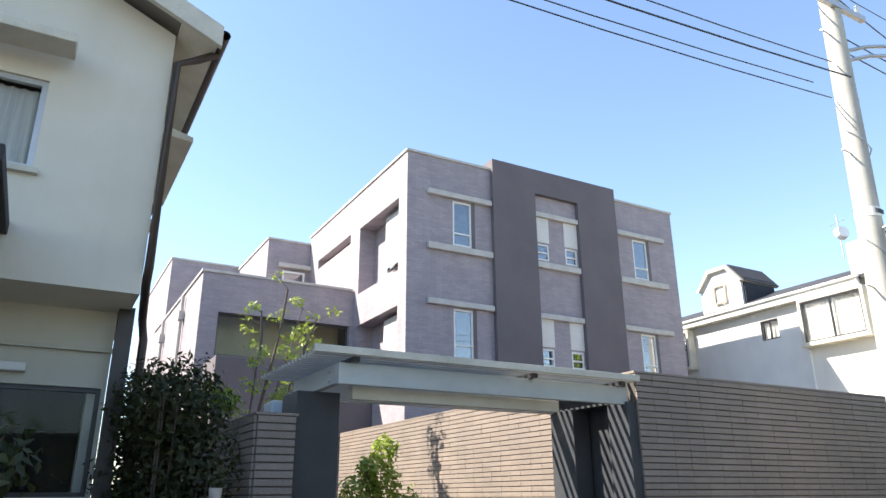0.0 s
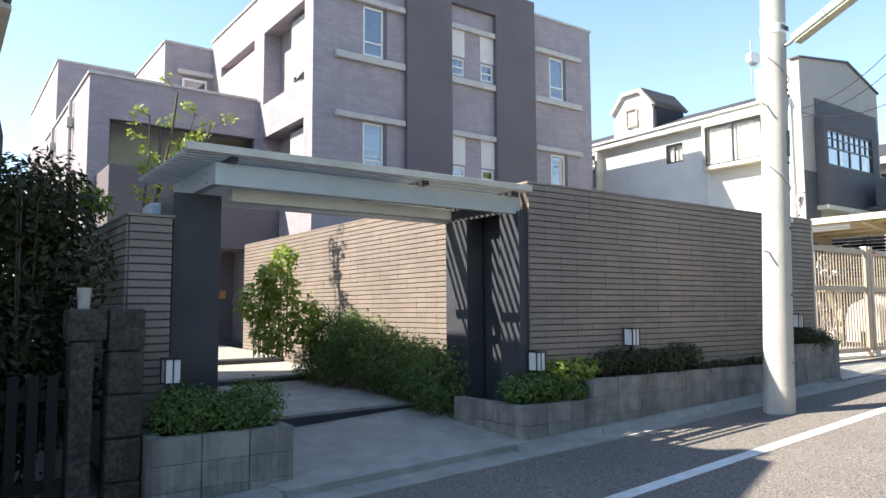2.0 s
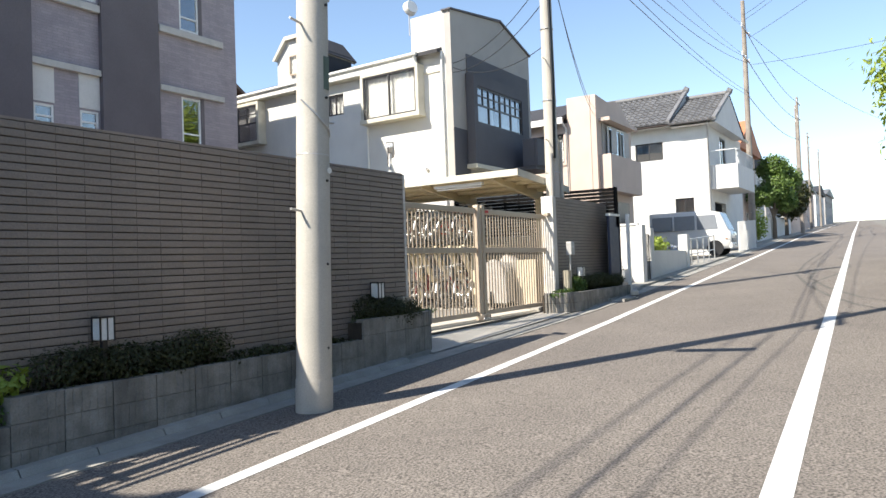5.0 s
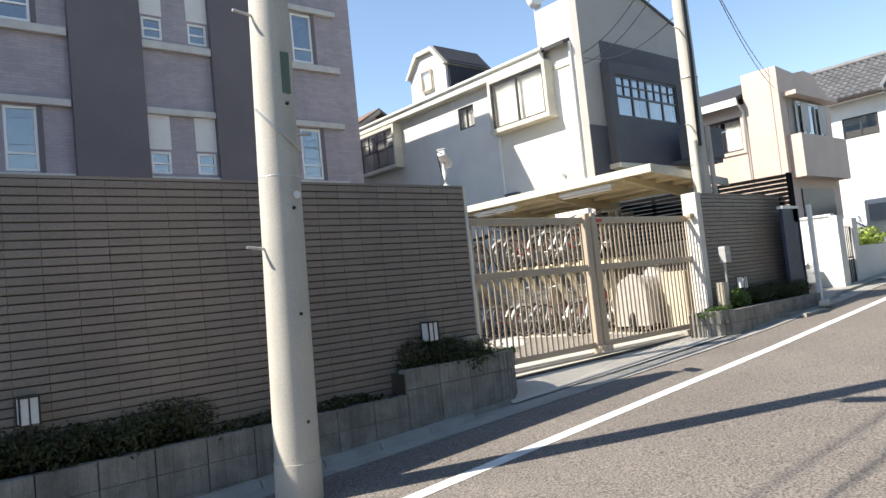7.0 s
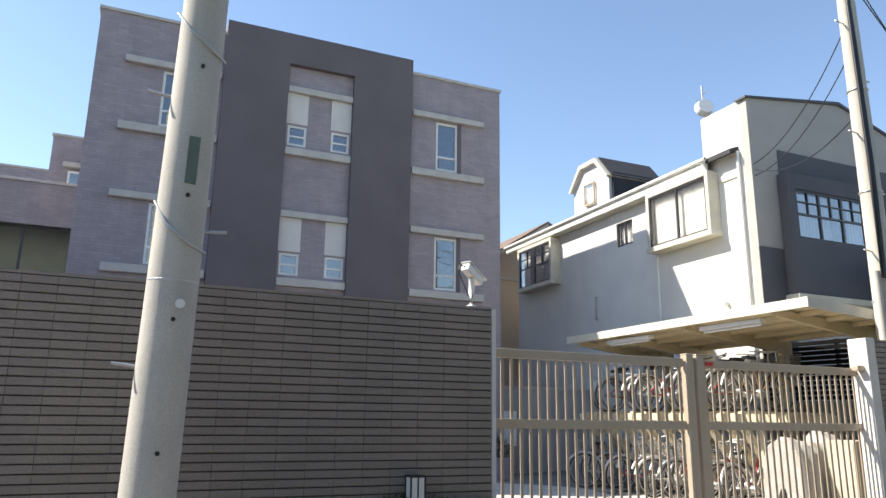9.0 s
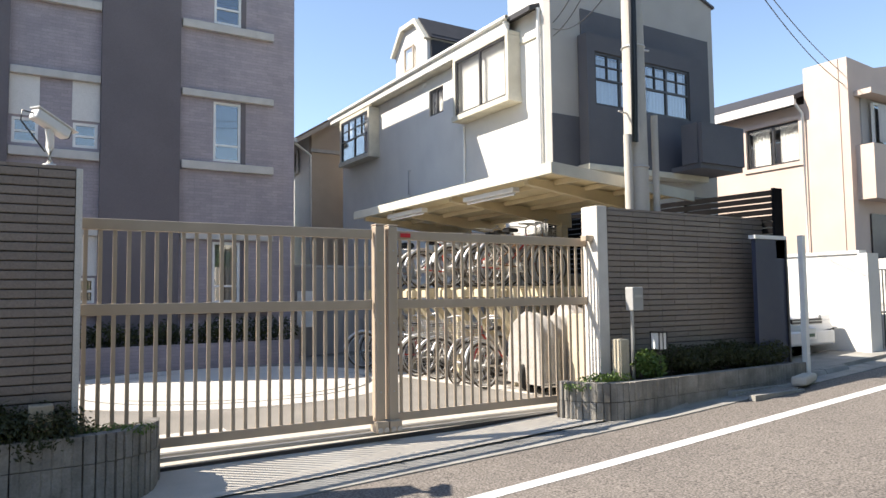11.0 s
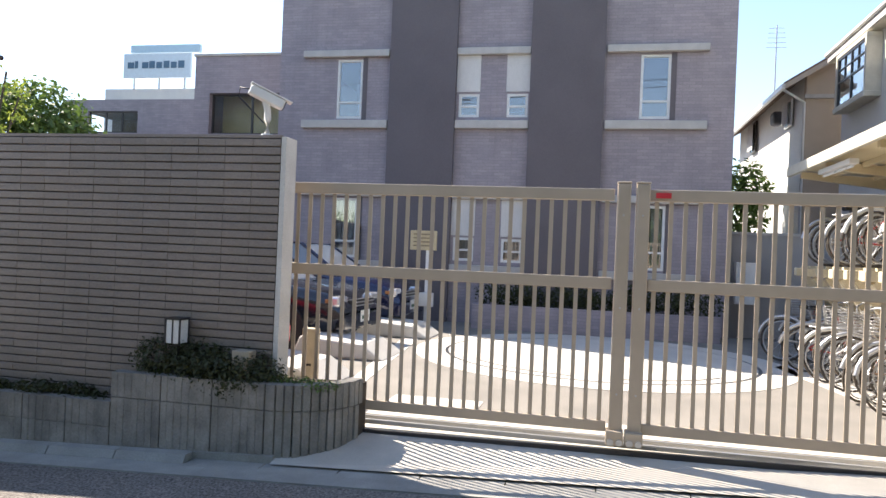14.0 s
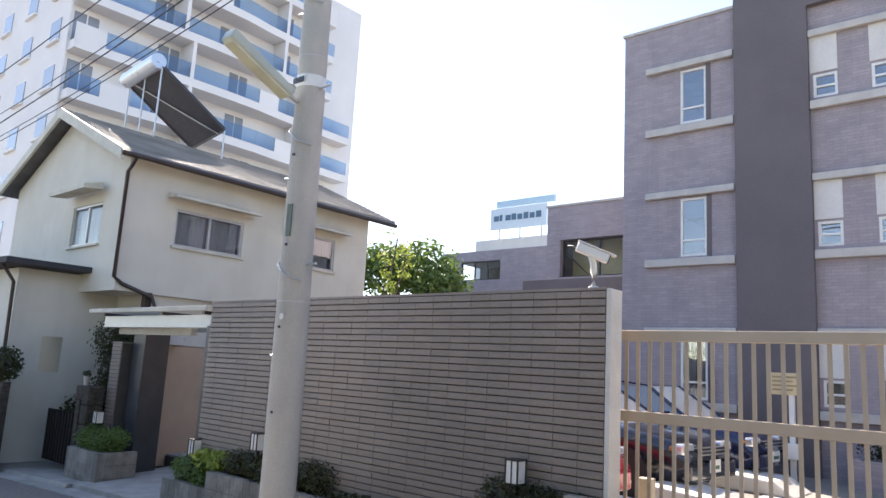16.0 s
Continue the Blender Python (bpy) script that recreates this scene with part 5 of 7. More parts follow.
for i in range(5):
    part("rod", Shape().rod((15.6 + 0.02 * i, 24.0, 8.7 + 0.15 * i), (16.2 - 0.02 * i, 24.0, 8.7 + 0.15 * i), 0.008, n=5), STEEL, mast)

# ---- tall apartment block behind the cream house ----
tower = thing("apartment_tower", -36, 26, -1, "tall white apartment tower with blue glass balconies", "apartment building")
TX = -30.0
WHITE_T = surf("white tower render", (0.72, 0.71, 0.7), (0.66, 0.65, 0.65), 0.4, 0.85, 0.1, 60.0)
part("body", Shape().box(-46, TX - 1.3, 14.8, 37, -2, 31), WHITE_T, tower)
TINT = glass_mat("tinted balcony glass", (0.45, 0.6, 0.78), 0.05)
DARK_GLASS = shiny("dark glazing", (0.22, 0.24, 0.27), 0.08, spec=0.8)
for k in range(10):
    z = 1.2 + 3.0 * k
    end = 37 if k < 5 else 35.6 if k < 7 else 33.5
    n = 12
    outline = [(TX - 1.3, 14.8)] + [(TX + 0.5 * math.sin(math.pi * i / n) ** 2 * (1 if i < 8 else 0.7) - 0.1, 14.8 + (end - 14.8) * i / n) for i in range(n + 1)] + [(TX - 1.3, end)]
    part("balcony_slab", Shape().prism(outline, z - 0.2, z + 0.35), WHITE_T, tower)
    for i in range(n):
        if i in (4, 9):
            part("divider", Shape().box(TX - 1.3, outline[i + 1][0], outline[i + 1][1], outline[i + 1][1] + 0.25, z + 0.35, z + 2.8), WHITE_T, tower)
        a, b = outline[i + 1], outline[i + 2]
        if (i + k) % 7 == 6:
            part("balcony_wall", Shape().prism([(a[0] - 0.1, a[1]), (a[0] - 0.02, a[1]), (b[0] - 0.02, b[1]), (b[0] - 0.1, b[1])], z + 0.35, z + 1.35), WHITE_T, tower)
        else:
            part("glass_rail", Shape().prism([(a[0] - 0.06, a[1]), (a[0] - 0.03, a[1]), (b[0] - 0.03, b[1]), (b[0] - 0.06, b[1])], z + 0.37, z + 1.35), TINT, tower)
        if i % 3 == 0:
            part("glazing", Shape().box(TX - 1.31, TX - 1.27, a[1] + 0.2, b[1] - 0.1, z + 0.4, z + 2.45), DARK_GLASS, tower)
            part("glazing_frame", Shape().box(TX - 1.29, TX - 1.25, a[1] + 0.9, a[1] + 0.98, z + 0.4, z + 2.45), FRAME_WHITE, tower)
    for x in (-43.0, -38.5, -34.0):
        w = part("window", Shape().box(x, x + 1.5, 14.76, 14.8, z + 0.9, z + 2.3), DARK_GLASS, tower)
        part("window_sill", Shape().box(x - 0.1, x + 1.6, 14.6, 14.8, z + 0.75, z + 0.9), WHITE_T, w)
    for y in (14.4,):
        part("corner_pipe", Shape().rod((TX - 1.0, 14.7, z - 0.2), (TX - 1.0, 14.7, z + 2.8), 0.07, n=8), WHITE_T, tower)

# flat white building with a roof sign, and the lower tiled wing behind the trees
sign_house = thing("commercial_building", -9.5, 33, 0, "distant white flat-roofed hall with a roof sign", "building")
part("wall", Shape().box(-14, -7.2, 32, 40, -0.5, 9.5), WHITE_WALL, sign_house)
board = part("sign_board", Shape().box(-12.7, -9.0, 31.6, 31.75, 9.95, 11.15), shiny("sign face", (0.62, 0.72, 0.78), 0.4), sign_house, "pale blue roof sign")
part("sign_top", Shape().box(-12.4, -8.6, 31.7, 31.9, 11.22, 11.6), shiny("sign cap", (0.45, 0.62, 0.72), 0.4), board)
for i, w in enumerate((0.34, 0.16, 0.34, 0.3, 0.3, 0.3, 0.3, 0.32)):
    part("sign_bar", Shape().box(-12.45 + 0.4 * i, -12.45 + 0.4 * i + w, 31.57, 31.6, 10.42, 10.72 + 0.05 * (i % 2)), shiny("sign blue", (0.08, 0.16, 0.24), 0.5), board)
for x in (-12.2, -10.8, -9.4):
    part("sign_post", Shape().rod((x, 31.8, 9.4), (x, 31.8, 10.0), 0.05, n=8), STEEL, sign_house)
low_wing = thing("apartment_wing", -5.2, 24, 0, "low grey tiled rear wing with a ribbon window", "building")
part("wall", pierced("y", 22.0, 0.2, -7.75, -2.7, -0.2, 6.75, [(-6.8, -4.85, 5.6, 6.35)]), FACADE, low_wing)
part("wall", Shape().box(-2.9, -2.7, 22.2, 28, -0.2, 6.75), FACADE, low_wing)
part("roof", Shape().box(-7.75, -2.9, 22.2, 28, 6.5, 6.7), CONCRETE, low_wing)
part("wall", Shape().box(-7.75, -2.9, 24.5, 24.6, -0.2, 6.5), ROOM, low_wing)
window(low_wing, "y", 22.0, 0.08, -6.8, -4.85, 5.6, 6.35, FRAME_DARK, 3, 0.05, glass=CLEAR)


# ---- parking court ----
table = thing("car_turntable", 10.8, 10.85, COURT, "round white concrete car turntable flush in the paving", "car turntable")
def disc(s, r0, r1, z0, z1, n=72):
    pts, faces = [], []
    for i in range(n):
        a = 2 * math.pi * i / n
        c, d = math.cos(a), math.sin(a)
        pts += [(10.8 + r0 * c, 10.85 + r0 * d, z1), (10.8 + r1 * c, 10.85 + r1 * d, z1), (10.8 + r1 * c, 10.85 + r1 * d, z0), (10.8 + r0 * c, 10.85 + r0 * d, z0)]
    for i in range(n):
        a, b = 4 * i, 4 * ((i + 1) % n)
        faces += [(a, a + 1, b + 1, b), (a + 1, a + 2, b + 2, b + 1), (a, b, b + 3, a + 3)]
    return s.add(pts, faces)


TT_PALE = surf("turntable concrete", (0.62, 0.59, 0.53), (0.54, 0.51, 0.46), 1.5, 0.85, 0.15, 120.0)
part("outer_ring", disc(Shape(), 2.17, 2.6, COURT - 0.02, COURT + 0.006), TT_PALE, table)
part("joint_ring", disc(Shape(), 2.12, 2.17, COURT - 0.02, COURT + 0.003), DARK_SLAB, table)
part("plate", disc(Shape(), 0.0, 2.12, COURT - 0.02, COURT + 0.008), TT_PALE, table)
for a0, a1 in ((215, 262), (275, 320), (100, 150)):
    s = Shape()
    for i in range(14):
        a, b = radians(a0 + (a1 - a0) * i / 14), radians(a0 + (a1 - a0) * (i + 1) / 14)
        q = [(10.8 + r * math.cos(t), 10.85 + r * math.sin(t), COURT + 0.0125) for r, t in ((1.9, a), (1.93, a), (1.93, b), (1.9, b))]
        s.add(q, [(0, 1, 2, 3)])
    part("groove", s, BLACK, table)
tagged(part("cover_plate", Shape().box(8.9, 9.75, 6.75, 7.1, COURT - 0.01, COURT + 0.006), TT_PALE), "pale rectangular manhole plate in the paving", "manhole cover")
tagged(part("paving_band", Shape().prism([(8.35, 6.7), (8.5, 6.7), (7.85, 13.2), (7.55, 13.2)], COURT - 0.02, COURT + 0.006), TT_PALE), "pale concrete band along the parking bays", "paving band", kind="structure")
tagged(part("paving_band", Shape().prism([(13.2, 11.0), (13.75, 7.2), (14.1, 7.2), (13.6, 11.6)], COURT - 0.02, COURT + 0.006), TT_PALE), "pale concrete band along the cycle stand", "paving band", kind="structure")


def wheel_stop(x, y):
    s = Shape().prism([(x, COURT), (x + 1.25, COURT), (x + 0.95, COURT + 0.2), (x + 0.12, COURT + 0.26)], y, y + 0.95, "y")
    return tagged(part("parking_ramp", s, TT_PALE, bevel=0.03), "low white concrete ramp between the parked cars", "parking ramp", "parking ramps")


for y in (7.0, 8.95, 11.4):
    wheel_stop(6.95, y)
for x, y in ((7.62, 6.75), (8.22, 6.55)):
    b = thing("bollard", x, y, COURT, "short beige metal bollard with a slot", "bollard", "bollards")
    part("post", Shape().box(x - 0.07, x + 0.07, y - 0.05, y + 0.05, COURT, COURT + 0.66), surf("beige enamel", (0.55, 0.47, 0.34), None, 5, 0.5, 0.05), b, bevel=0.012)
    part("slot", Shape().box(x - 0.03, x + 0.03, y - 0.054, y - 0.05, COURT + 0.32, COURT + 0.34), BLACK, b)
board = thing("notice_board", 7.6, 13.2, COURT, "yellowed notice board on a white post", "notice board")
part("post", Shape().box(7.66, 7.74, 13.2, 13.28, COURT, 1.98), FRAME_WHITE, board)
plate = part("board", Shape().box(7.36, 7.86, 13.16, 13.2, 1.98, 2.34), surf("yellowed board", (0.6, 0.5, 0.3), (0.52, 0.43, 0.27), 6, 0.6, 0.05), board, bevel=0.006)
for i in range(4):
    part("text_bar", Shape().box(7.42, 7.80 - 0.06 * (i % 2), 13.152, 13.157, 2.26 - 0.07 * i, 2.285 - 0.07 * i), surf("faded ink", (0.3, 0.24, 0.15), None, 5, 0.7, 0.0), plate)
part("meter", Shape().box(7.58, 7.84, 13.1, 13.2, 0.95, 1.2), FRAME_WHITE, board, "small white box", 0.01)
tagged(part("drain_pipe", Shape().rod((5.9, 14.5, 0.5), (5.9, 14.5, 2.45), 0.03), BLACK), "thin black post before the house wall", "post")
bed = thing("planting_bed", 10.5, 13.9, COURT, "raised tiled bed with a clipped hedge", "planting bed")
part("bed_wall", Shape().box(8.6, 12.9, 13.55, 13.65, COURT - 0.1, 1.02), FACADE, bed)
part("bed_wall", Shape().box(8.5, 8.6, 13.55, 14.45, COURT - 0.1, 1.02), FACADE, bed)
part("soil", Shape().box(8.6, 12.9, 13.65, 14.44, COURT - 0.1, 0.97), SOIL, bed)
shrub("hedge", row_of(8.7, 12.8, 14.0, 1.2, (0.3, 0.26, 0.24), 14), 5200, 0.035, LEAF_DARK, "clipped dark hedge at the foot of the house", "hedge", stems=False)


# ---- cars ----
def car(m, paint, label, length=4.3, width=1.7, high=1.45, van=False):
    """A car with its nose towards local +x, built from cross sections and set at the pose m."""
    c = thing("car", label=label, category="car", group="parked cars")
    L, W, H = length, width / 2, high
    if van:
        prof = [(-0.5, 0.45, 0.95, H * 0.97), (-0.49, 0.3, 1.0, H), (0.25, 0.25, 1.0, H), (0.38, 0.25, 1.02, H * 0.95), (0.47, 0.28, 0.95, 1.05), (0.5, 0.35, 0.85, 0.95)]
    else:
        prof = [(-0.5, 0.45, 0.72, 0.86), (-0.47, 0.3, 0.86, 0.95), (-0.36, 0.22, 0.92, 0.98), (-0.2, 0.2, 0.93, 0.97), (0.12, 0.2, 0.93, 0.94), (0.3, 0.2, 0.88, 0.9), (0.45, 0.24, 0.75, 0.78), (0.495, 0.32, 0.62, 0.66), (0.51, 0.4, 0.55, 0.58)]
    body = Shape()
    pts, n = [], 9
    for k, (u, lo, mid, top) in enumerate(prof):
        x = u * L
        taper = 1 - 0.16 * max(0, abs(u) - 0.38) / 0.12
        w = W * taper
        wt = w * (0.94 if van else 0.9)
        pts += [(x, -w * 0.9, lo), (x, -w, lo + 0.12), (x, -w, mid - 0.16), (x, -w * 0.97, mid - 0.03), (x, -wt, top), (x, wt, top), (x, w * 0.97, mid - 0.03), (x, w, mid - 0.16), (x, w, lo + 0.12), (x, w * 0.9, lo)]
    n = 10
    faces = []
    for k in range(len(prof) - 1):
        for j in range(n):
            faces.append((k * n + j, (k + 1) * n + j, (k + 1) * n + (j + 1) % n, k * n + (j + 1) % n))
    faces += [tuple(range(n)), tuple(reversed(range((len(prof) - 1) * n, len(prof) * n)))]
    body.add(pts, faces, True)
    part("body", body, paint, c, bevel=0.02)
    if not van:
        cab = Shape()
        cp = []
        for u, z, w in ((-0.44, 0.95, 0.86), (-0.3, H - 0.05, 0.7), (-0.05, H, 0.72), (0.08, H - 0.05, 0.7), (0.27, 0.9, 0.86)):
            cp.append((u * L, z, w * W))
        low = [(-0.44 * L, 0.93, 0.9 * W), (0.27 * L, 0.88, 0.9 * W)]
        pts = [(x, -w, z) for x, z, w in cp] + [(x, w, z) for x, z, w in cp]
        cab.add(pts, [(0, 1, 6, 5), (1, 2, 7, 6), (2, 3, 8, 7), (3, 4, 9, 8), (4, 3, 2, 1, 0), (5, 6, 7, 8, 9), (0, 5, 9, 4)])
        part("cabin_glass", cab, DARK_GLASS, c, "dark tinted windows", 0.03)
        roof = Shape()
        rp = [(-0.3 * L, H - 0.045, 0.7 * W), (-0.05 * L, H + 0.012, 0.73 * W), (0.08 * L, H - 0.04, 0.7 * W)]
        pts = [(x, -w, z) for x, z, w in rp] + [(x, w, z) for x, z, w in rp] + [(x, -w, z - 0.03) for x, z, w in rp] + [(x, w, z - 0.03) for x, z, w in rp]
        roof.add(pts, [(0, 1, 4, 3), (1, 2, 5, 4), (6, 9, 10, 7), (7, 10, 11, 8), (0, 6, 7, 1), (1, 7, 8, 2), (3, 4, 10, 9), (4, 5, 11, 10), (0, 3, 9, 6), (2, 8, 11, 5)])
        part("roof", roof, paint, c)
        for sgn in (-1, 1):
            part("pillar", Shape().tube([(-0.3 * L, sgn * 0.71 * W, H - 0.05), (-0.44 * L, sgn * 0.87 * W, 0.95)], 0.04), paint, c)
            part("pillar", Shape().tube([(0.08 * L, sgn * 0.71 * W, H - 0.05), (0.27 * L, sgn * 0.87 * W, 0.9)], 0.03), paint, c)
            part("pillar", Shape().tube([(-0.1 * L, sgn * 0.735 * W, H - 0.02), (-0.1 * L, sgn * 0.93 * W, 0.95)], 0.03), BLACK, c)
            part("mirror", Shape().box(0.17 * L, 0.2 * L, min(sgn * W, sgn * (W + 0.18)), max(sgn * W, sgn * (W + 0.18)), 0.93, 1.05), paint, c, bevel=0.02)
    else:
        for sgn in (-1, 1):
            y0, y1 = sorted((sgn * (W - 0.01), sgn * (W + 0.006)))
            for a, b in ((-0.45, -0.2), (-0.17, 0.08), (0.11, 0.36)):
                part("side_window", Shape().prism([(a * L, 1.1), (b * L, 1.1), ((b - (0.03 if b > 0.3 else 0)) * L, H * 0.9), (a * L, H * 0.9)], min(sgn * W * 0.9, sgn * W * 0.985), max(sgn * W * 0.9, sgn * W * 0.985), "y"), DARK_GLASS, c)
        part("windscreen", Shape().add([(0.475 * L, -W * 0.82, 1.06), (0.475 * L, W * 0.82, 1.06), (0.385 * L, W * 0.76, H * 0.93), (0.385 * L, -W * 0.76, H * 0.93)], [(0, 1, 2, 3)]).add([(0.46 * L, -W * 0.82, 1.0), (0.46 * L, W * 0.82, 1.0), (0.37 * L, W * 0.76, H * 0.9), (0.37 * L, -W * 0.76, H * 0.9)], [(3, 2, 1, 0)]), DARK_GLASS, c)
    for x in (-0.31 * L, 0.32 * L):
        for sgn in (-1, 1):
            y = sgn * (W - 0.09)
            wheel = part("wheel", Shape().ring((x, y, 0.3), (0, 1, 0), 0.235, 0.075, 28, 8), RUBBER, c, "black tyre")
            rim = Shape().rod((x, y - 0.05, 0.3), (x, y + 0.05, 0.3), 0.08, None, 12)
            for k in range(7):
                a = 2 * math.pi * k / 7
                rim.rod((x, y + sgn * 0.03, 0.3), (x + 0.18 * math.cos(a), y + sgn * 0.03, 0.3 + 0.18 * math.sin(a)), 0.022, n=6)
            part("rim", rim.ring((x, y, 0.3), (0, 1, 0), 0.18, 0.02, 24, 6), STEEL, wheel, "alloy rim")
            part("wheel_arch", Shape().rod((x, sgn * W * 0.86, 0.3), (x, sgn * (W + 0.004), 0.3), 0.33, None, 26), BLACK, c)
    fx = 0.5 * L
    for sgn in (-1, 1):
        part("headlight", Shape().box(fx - 0.16, fx - 0.02, min(sgn * W * 0.5, sgn * W * 0.88), max(sgn * W * 0.5, sgn * W * 0.88), 0.6, 0.74), shiny("lamp lens", (0.75, 0.76, 0.78), 0.1, 0.6), c, bevel=0.03)
        part("turn_light", Shape().box(fx - 0.2, fx - 0.13, min(sgn * W * 0.86, sgn * W * 0.93), max(sgn * W * 0.86, sgn * W * 0.93), 0.65, 0.7), shiny("smoked amber lens", (0.35, 0.16, 0.07), 0.2), c)
        part("tail_light", Shape().box(-fx - 0.01, -fx + 0.1, min(sgn * W * 0.7, sgn * W * 0.92), max(sgn * W * 0.7, sgn * W * 0.92), 0.65, 0.82), shiny("red lens", (0.4, 0.02, 0.02), 0.2), c)
    part("grille", Shape().box(fx - 0.06, fx + 0.03, -W * 0.48, W * 0.48, 0.56, 0.68), BLACK, c, bevel=0.01)
    for k in range(2):
        part("grille_bar", Shape().box(fx + 0.028, fx + 0.04, -W * 0.46, W * 0.46, 0.585 + 0.05 * k, 0.6 + 0.05 * k), STEEL, c)
    part("bumper", Shape().box(fx - 0.08, fx + 0.06, -W * 0.84, W * 0.84, 0.26, 0.5), paint, c, bevel=0.04)
    pl = part("number_plate", Shape().box(fx + 0.06, fx + 0.07, -0.165, 0.165, 0.36, 0.525), shiny("plate white", (0.75, 0.75, 0.72), 0.4), c)
    part("plate_bar", Shape().box(fx + 0.07, fx + 0.073, -0.12, 0.12, 0.4, 0.45), shiny("plate ink", (0.05, 0.12, 0.07), 0.5), pl)
    c.matrix_basis = m
    return c


car(pose(5.35, 7.75, COURT, 0, 0, -4), shiny("red paint", (0.55, 0.02, 0.035), 0.2, 0.0, 0.8), "glossy red compact car parked in the court", 3.6, 1.6, 1.4)
car(pose(5.2, 10.35, COURT, 0, 0, -3), shiny("black paint", (0.012, 0.013, 0.02), 0.15, 0.0, 0.9), "glossy black saloon car parked in the court", 4.5, 1.75, 1.48)
car(pose(5.3, 12.85, COURT, 0, 0, -2), shiny("deep blue paint", (0.012, 0.016, 0.055), 0.18, 0.2, 0.9), "deep blue saloon car parked in the court", 4.4, 1.72, 1.5)

# ---- cycle stand with its roof ----
CREAM_STEEL = surf("cream painted steel", (0.66, 0.57, 0.39), (0.58, 0.5, 0.34), 4, 0.5, 0.05, 90.0)
shelter = thing("cycle_shelter", 15, 10, COURT, "cream steel lean-to roof over the cycle stand", "shelter")
def slope(x):
    return 3.46 - 0.075 * (x - 13.65)


part("roof_sheet", Shape().prism([(13.65, slope(13.65)), (16.25, slope(16.25)), (16.25, slope(16.25) + 0.03), (13.65, slope(13.65) + 0.03)], 6.6, 12.4, "y"), surf("cream roof sheet", (0.74, 0.65, 0.43), (0.66, 0.57, 0.37), 2, 0.5, 0.05), shelter, "cream corrugated roof sheet")
part("edge_beam", Shape().box(13.6, 13.66, 6.55, 12.45, slope(13.65) - 0.1, slope(13.65) + 0.045), TRIM, shelter, bevel=0.008)
part("edge_beam", Shape().prism([(13.65, slope(13.65) - 0.1), (16.25, slope(16.25) - 0.1), (16.25, slope(16.25) + 0.045), (13.65, slope(13.65) + 0.045)], 6.55, 6.6, "y"), TRIM, shelter)
for y in (7.2, 9.1, 11.0, 12.2):
    part("cantilever", Shape().prism([(13.75, slope(13.75) - 0.13), (16.2, slope(16.2) - 0.26), (16.2, slope(16.2) - 0.02), (13.75, slope(13.75) - 0.04)], y, y + 0.09, "y"), CREAM_STEEL, shelter)
    part("post", Shape().box(15.95, 16.09, y - 0.02, y + 0.11, COURT, slope(16) - 0.2), CREAM_STEEL, shelter)
for x in (14.2, 14.75, 15.3, 15.85):
    part("purlin", Shape().box(x, x + 0.06, 6.62, 12.4, slope(x) - 0.075, slope(x) - 0.008), CREAM_STEEL, shelter)
for y in (7.5, 10.0):
    lamp = part("strip_light", Shape().box(13.72, 13.84, y, y + 1.25, slope(13.8) - 0.19, slope(13.8) - 0.12), FRAME_WHITE, shelter, "white strip light, off", 0.01)
    part("tube", Shape().rod((13.78, y + 0.04, slope(13.8) - 0.215), (13.78, y + 1.2, slope(13.8) - 0.215), 0.016), shiny("opal tube", (0.8, 0.8, 0.8), 0.3), lamp)

rack = thing("cycle_rack", 14.9, 10, COURT, "two-tier beige steel cycle rack, full of bicycles", "cycle rack")
for y in (8.0, 9.5, 11.0, 12.4):
    for x in (14.1, 15.7):
        part("upright", Shape().box(x - 0.03, x + 0.03, y - 0.03, y + 0.03, COURT, 1.95), CREAM_STEEL, rack)
for x in (14.6, 15.68):
    part("beam", Shape().box(x, x + 0.06, 7.95, 12.45, 1.83, 1.95), CREAM_STEEL, rack)
for i in range(12):
    y = 8.1 + 0.37 * i
    part("tray", Shape().box(13.8, 15.75, y - 0.04, y + 0.04, 1.95, 1.985), CREAM_STEEL, rack)
    lip = 0.05 * ((i * 5) % 3)
    part("tray_lip", Shape().box(13.66 + lip, 13.84 + lip, y - 0.07, y + 0.07, 1.83, 1.95), CREAM_STEEL, rack, bevel=0.01)
    part("slide", Shape().prism([(13.75 + lip, 1.8), (14.25 + lip, 1.15), (14.33 + lip, 1.2), (13.83 + lip, 1.86)], y - 0.05, y + 0.05, "y"), CREAM_STEEL, rack)


DUSTY_TYRE = surf("dusty tyre", (0.11, 0.09, 0.07), (0.05, 0.045, 0.04), 12, 0.85, 0.1)


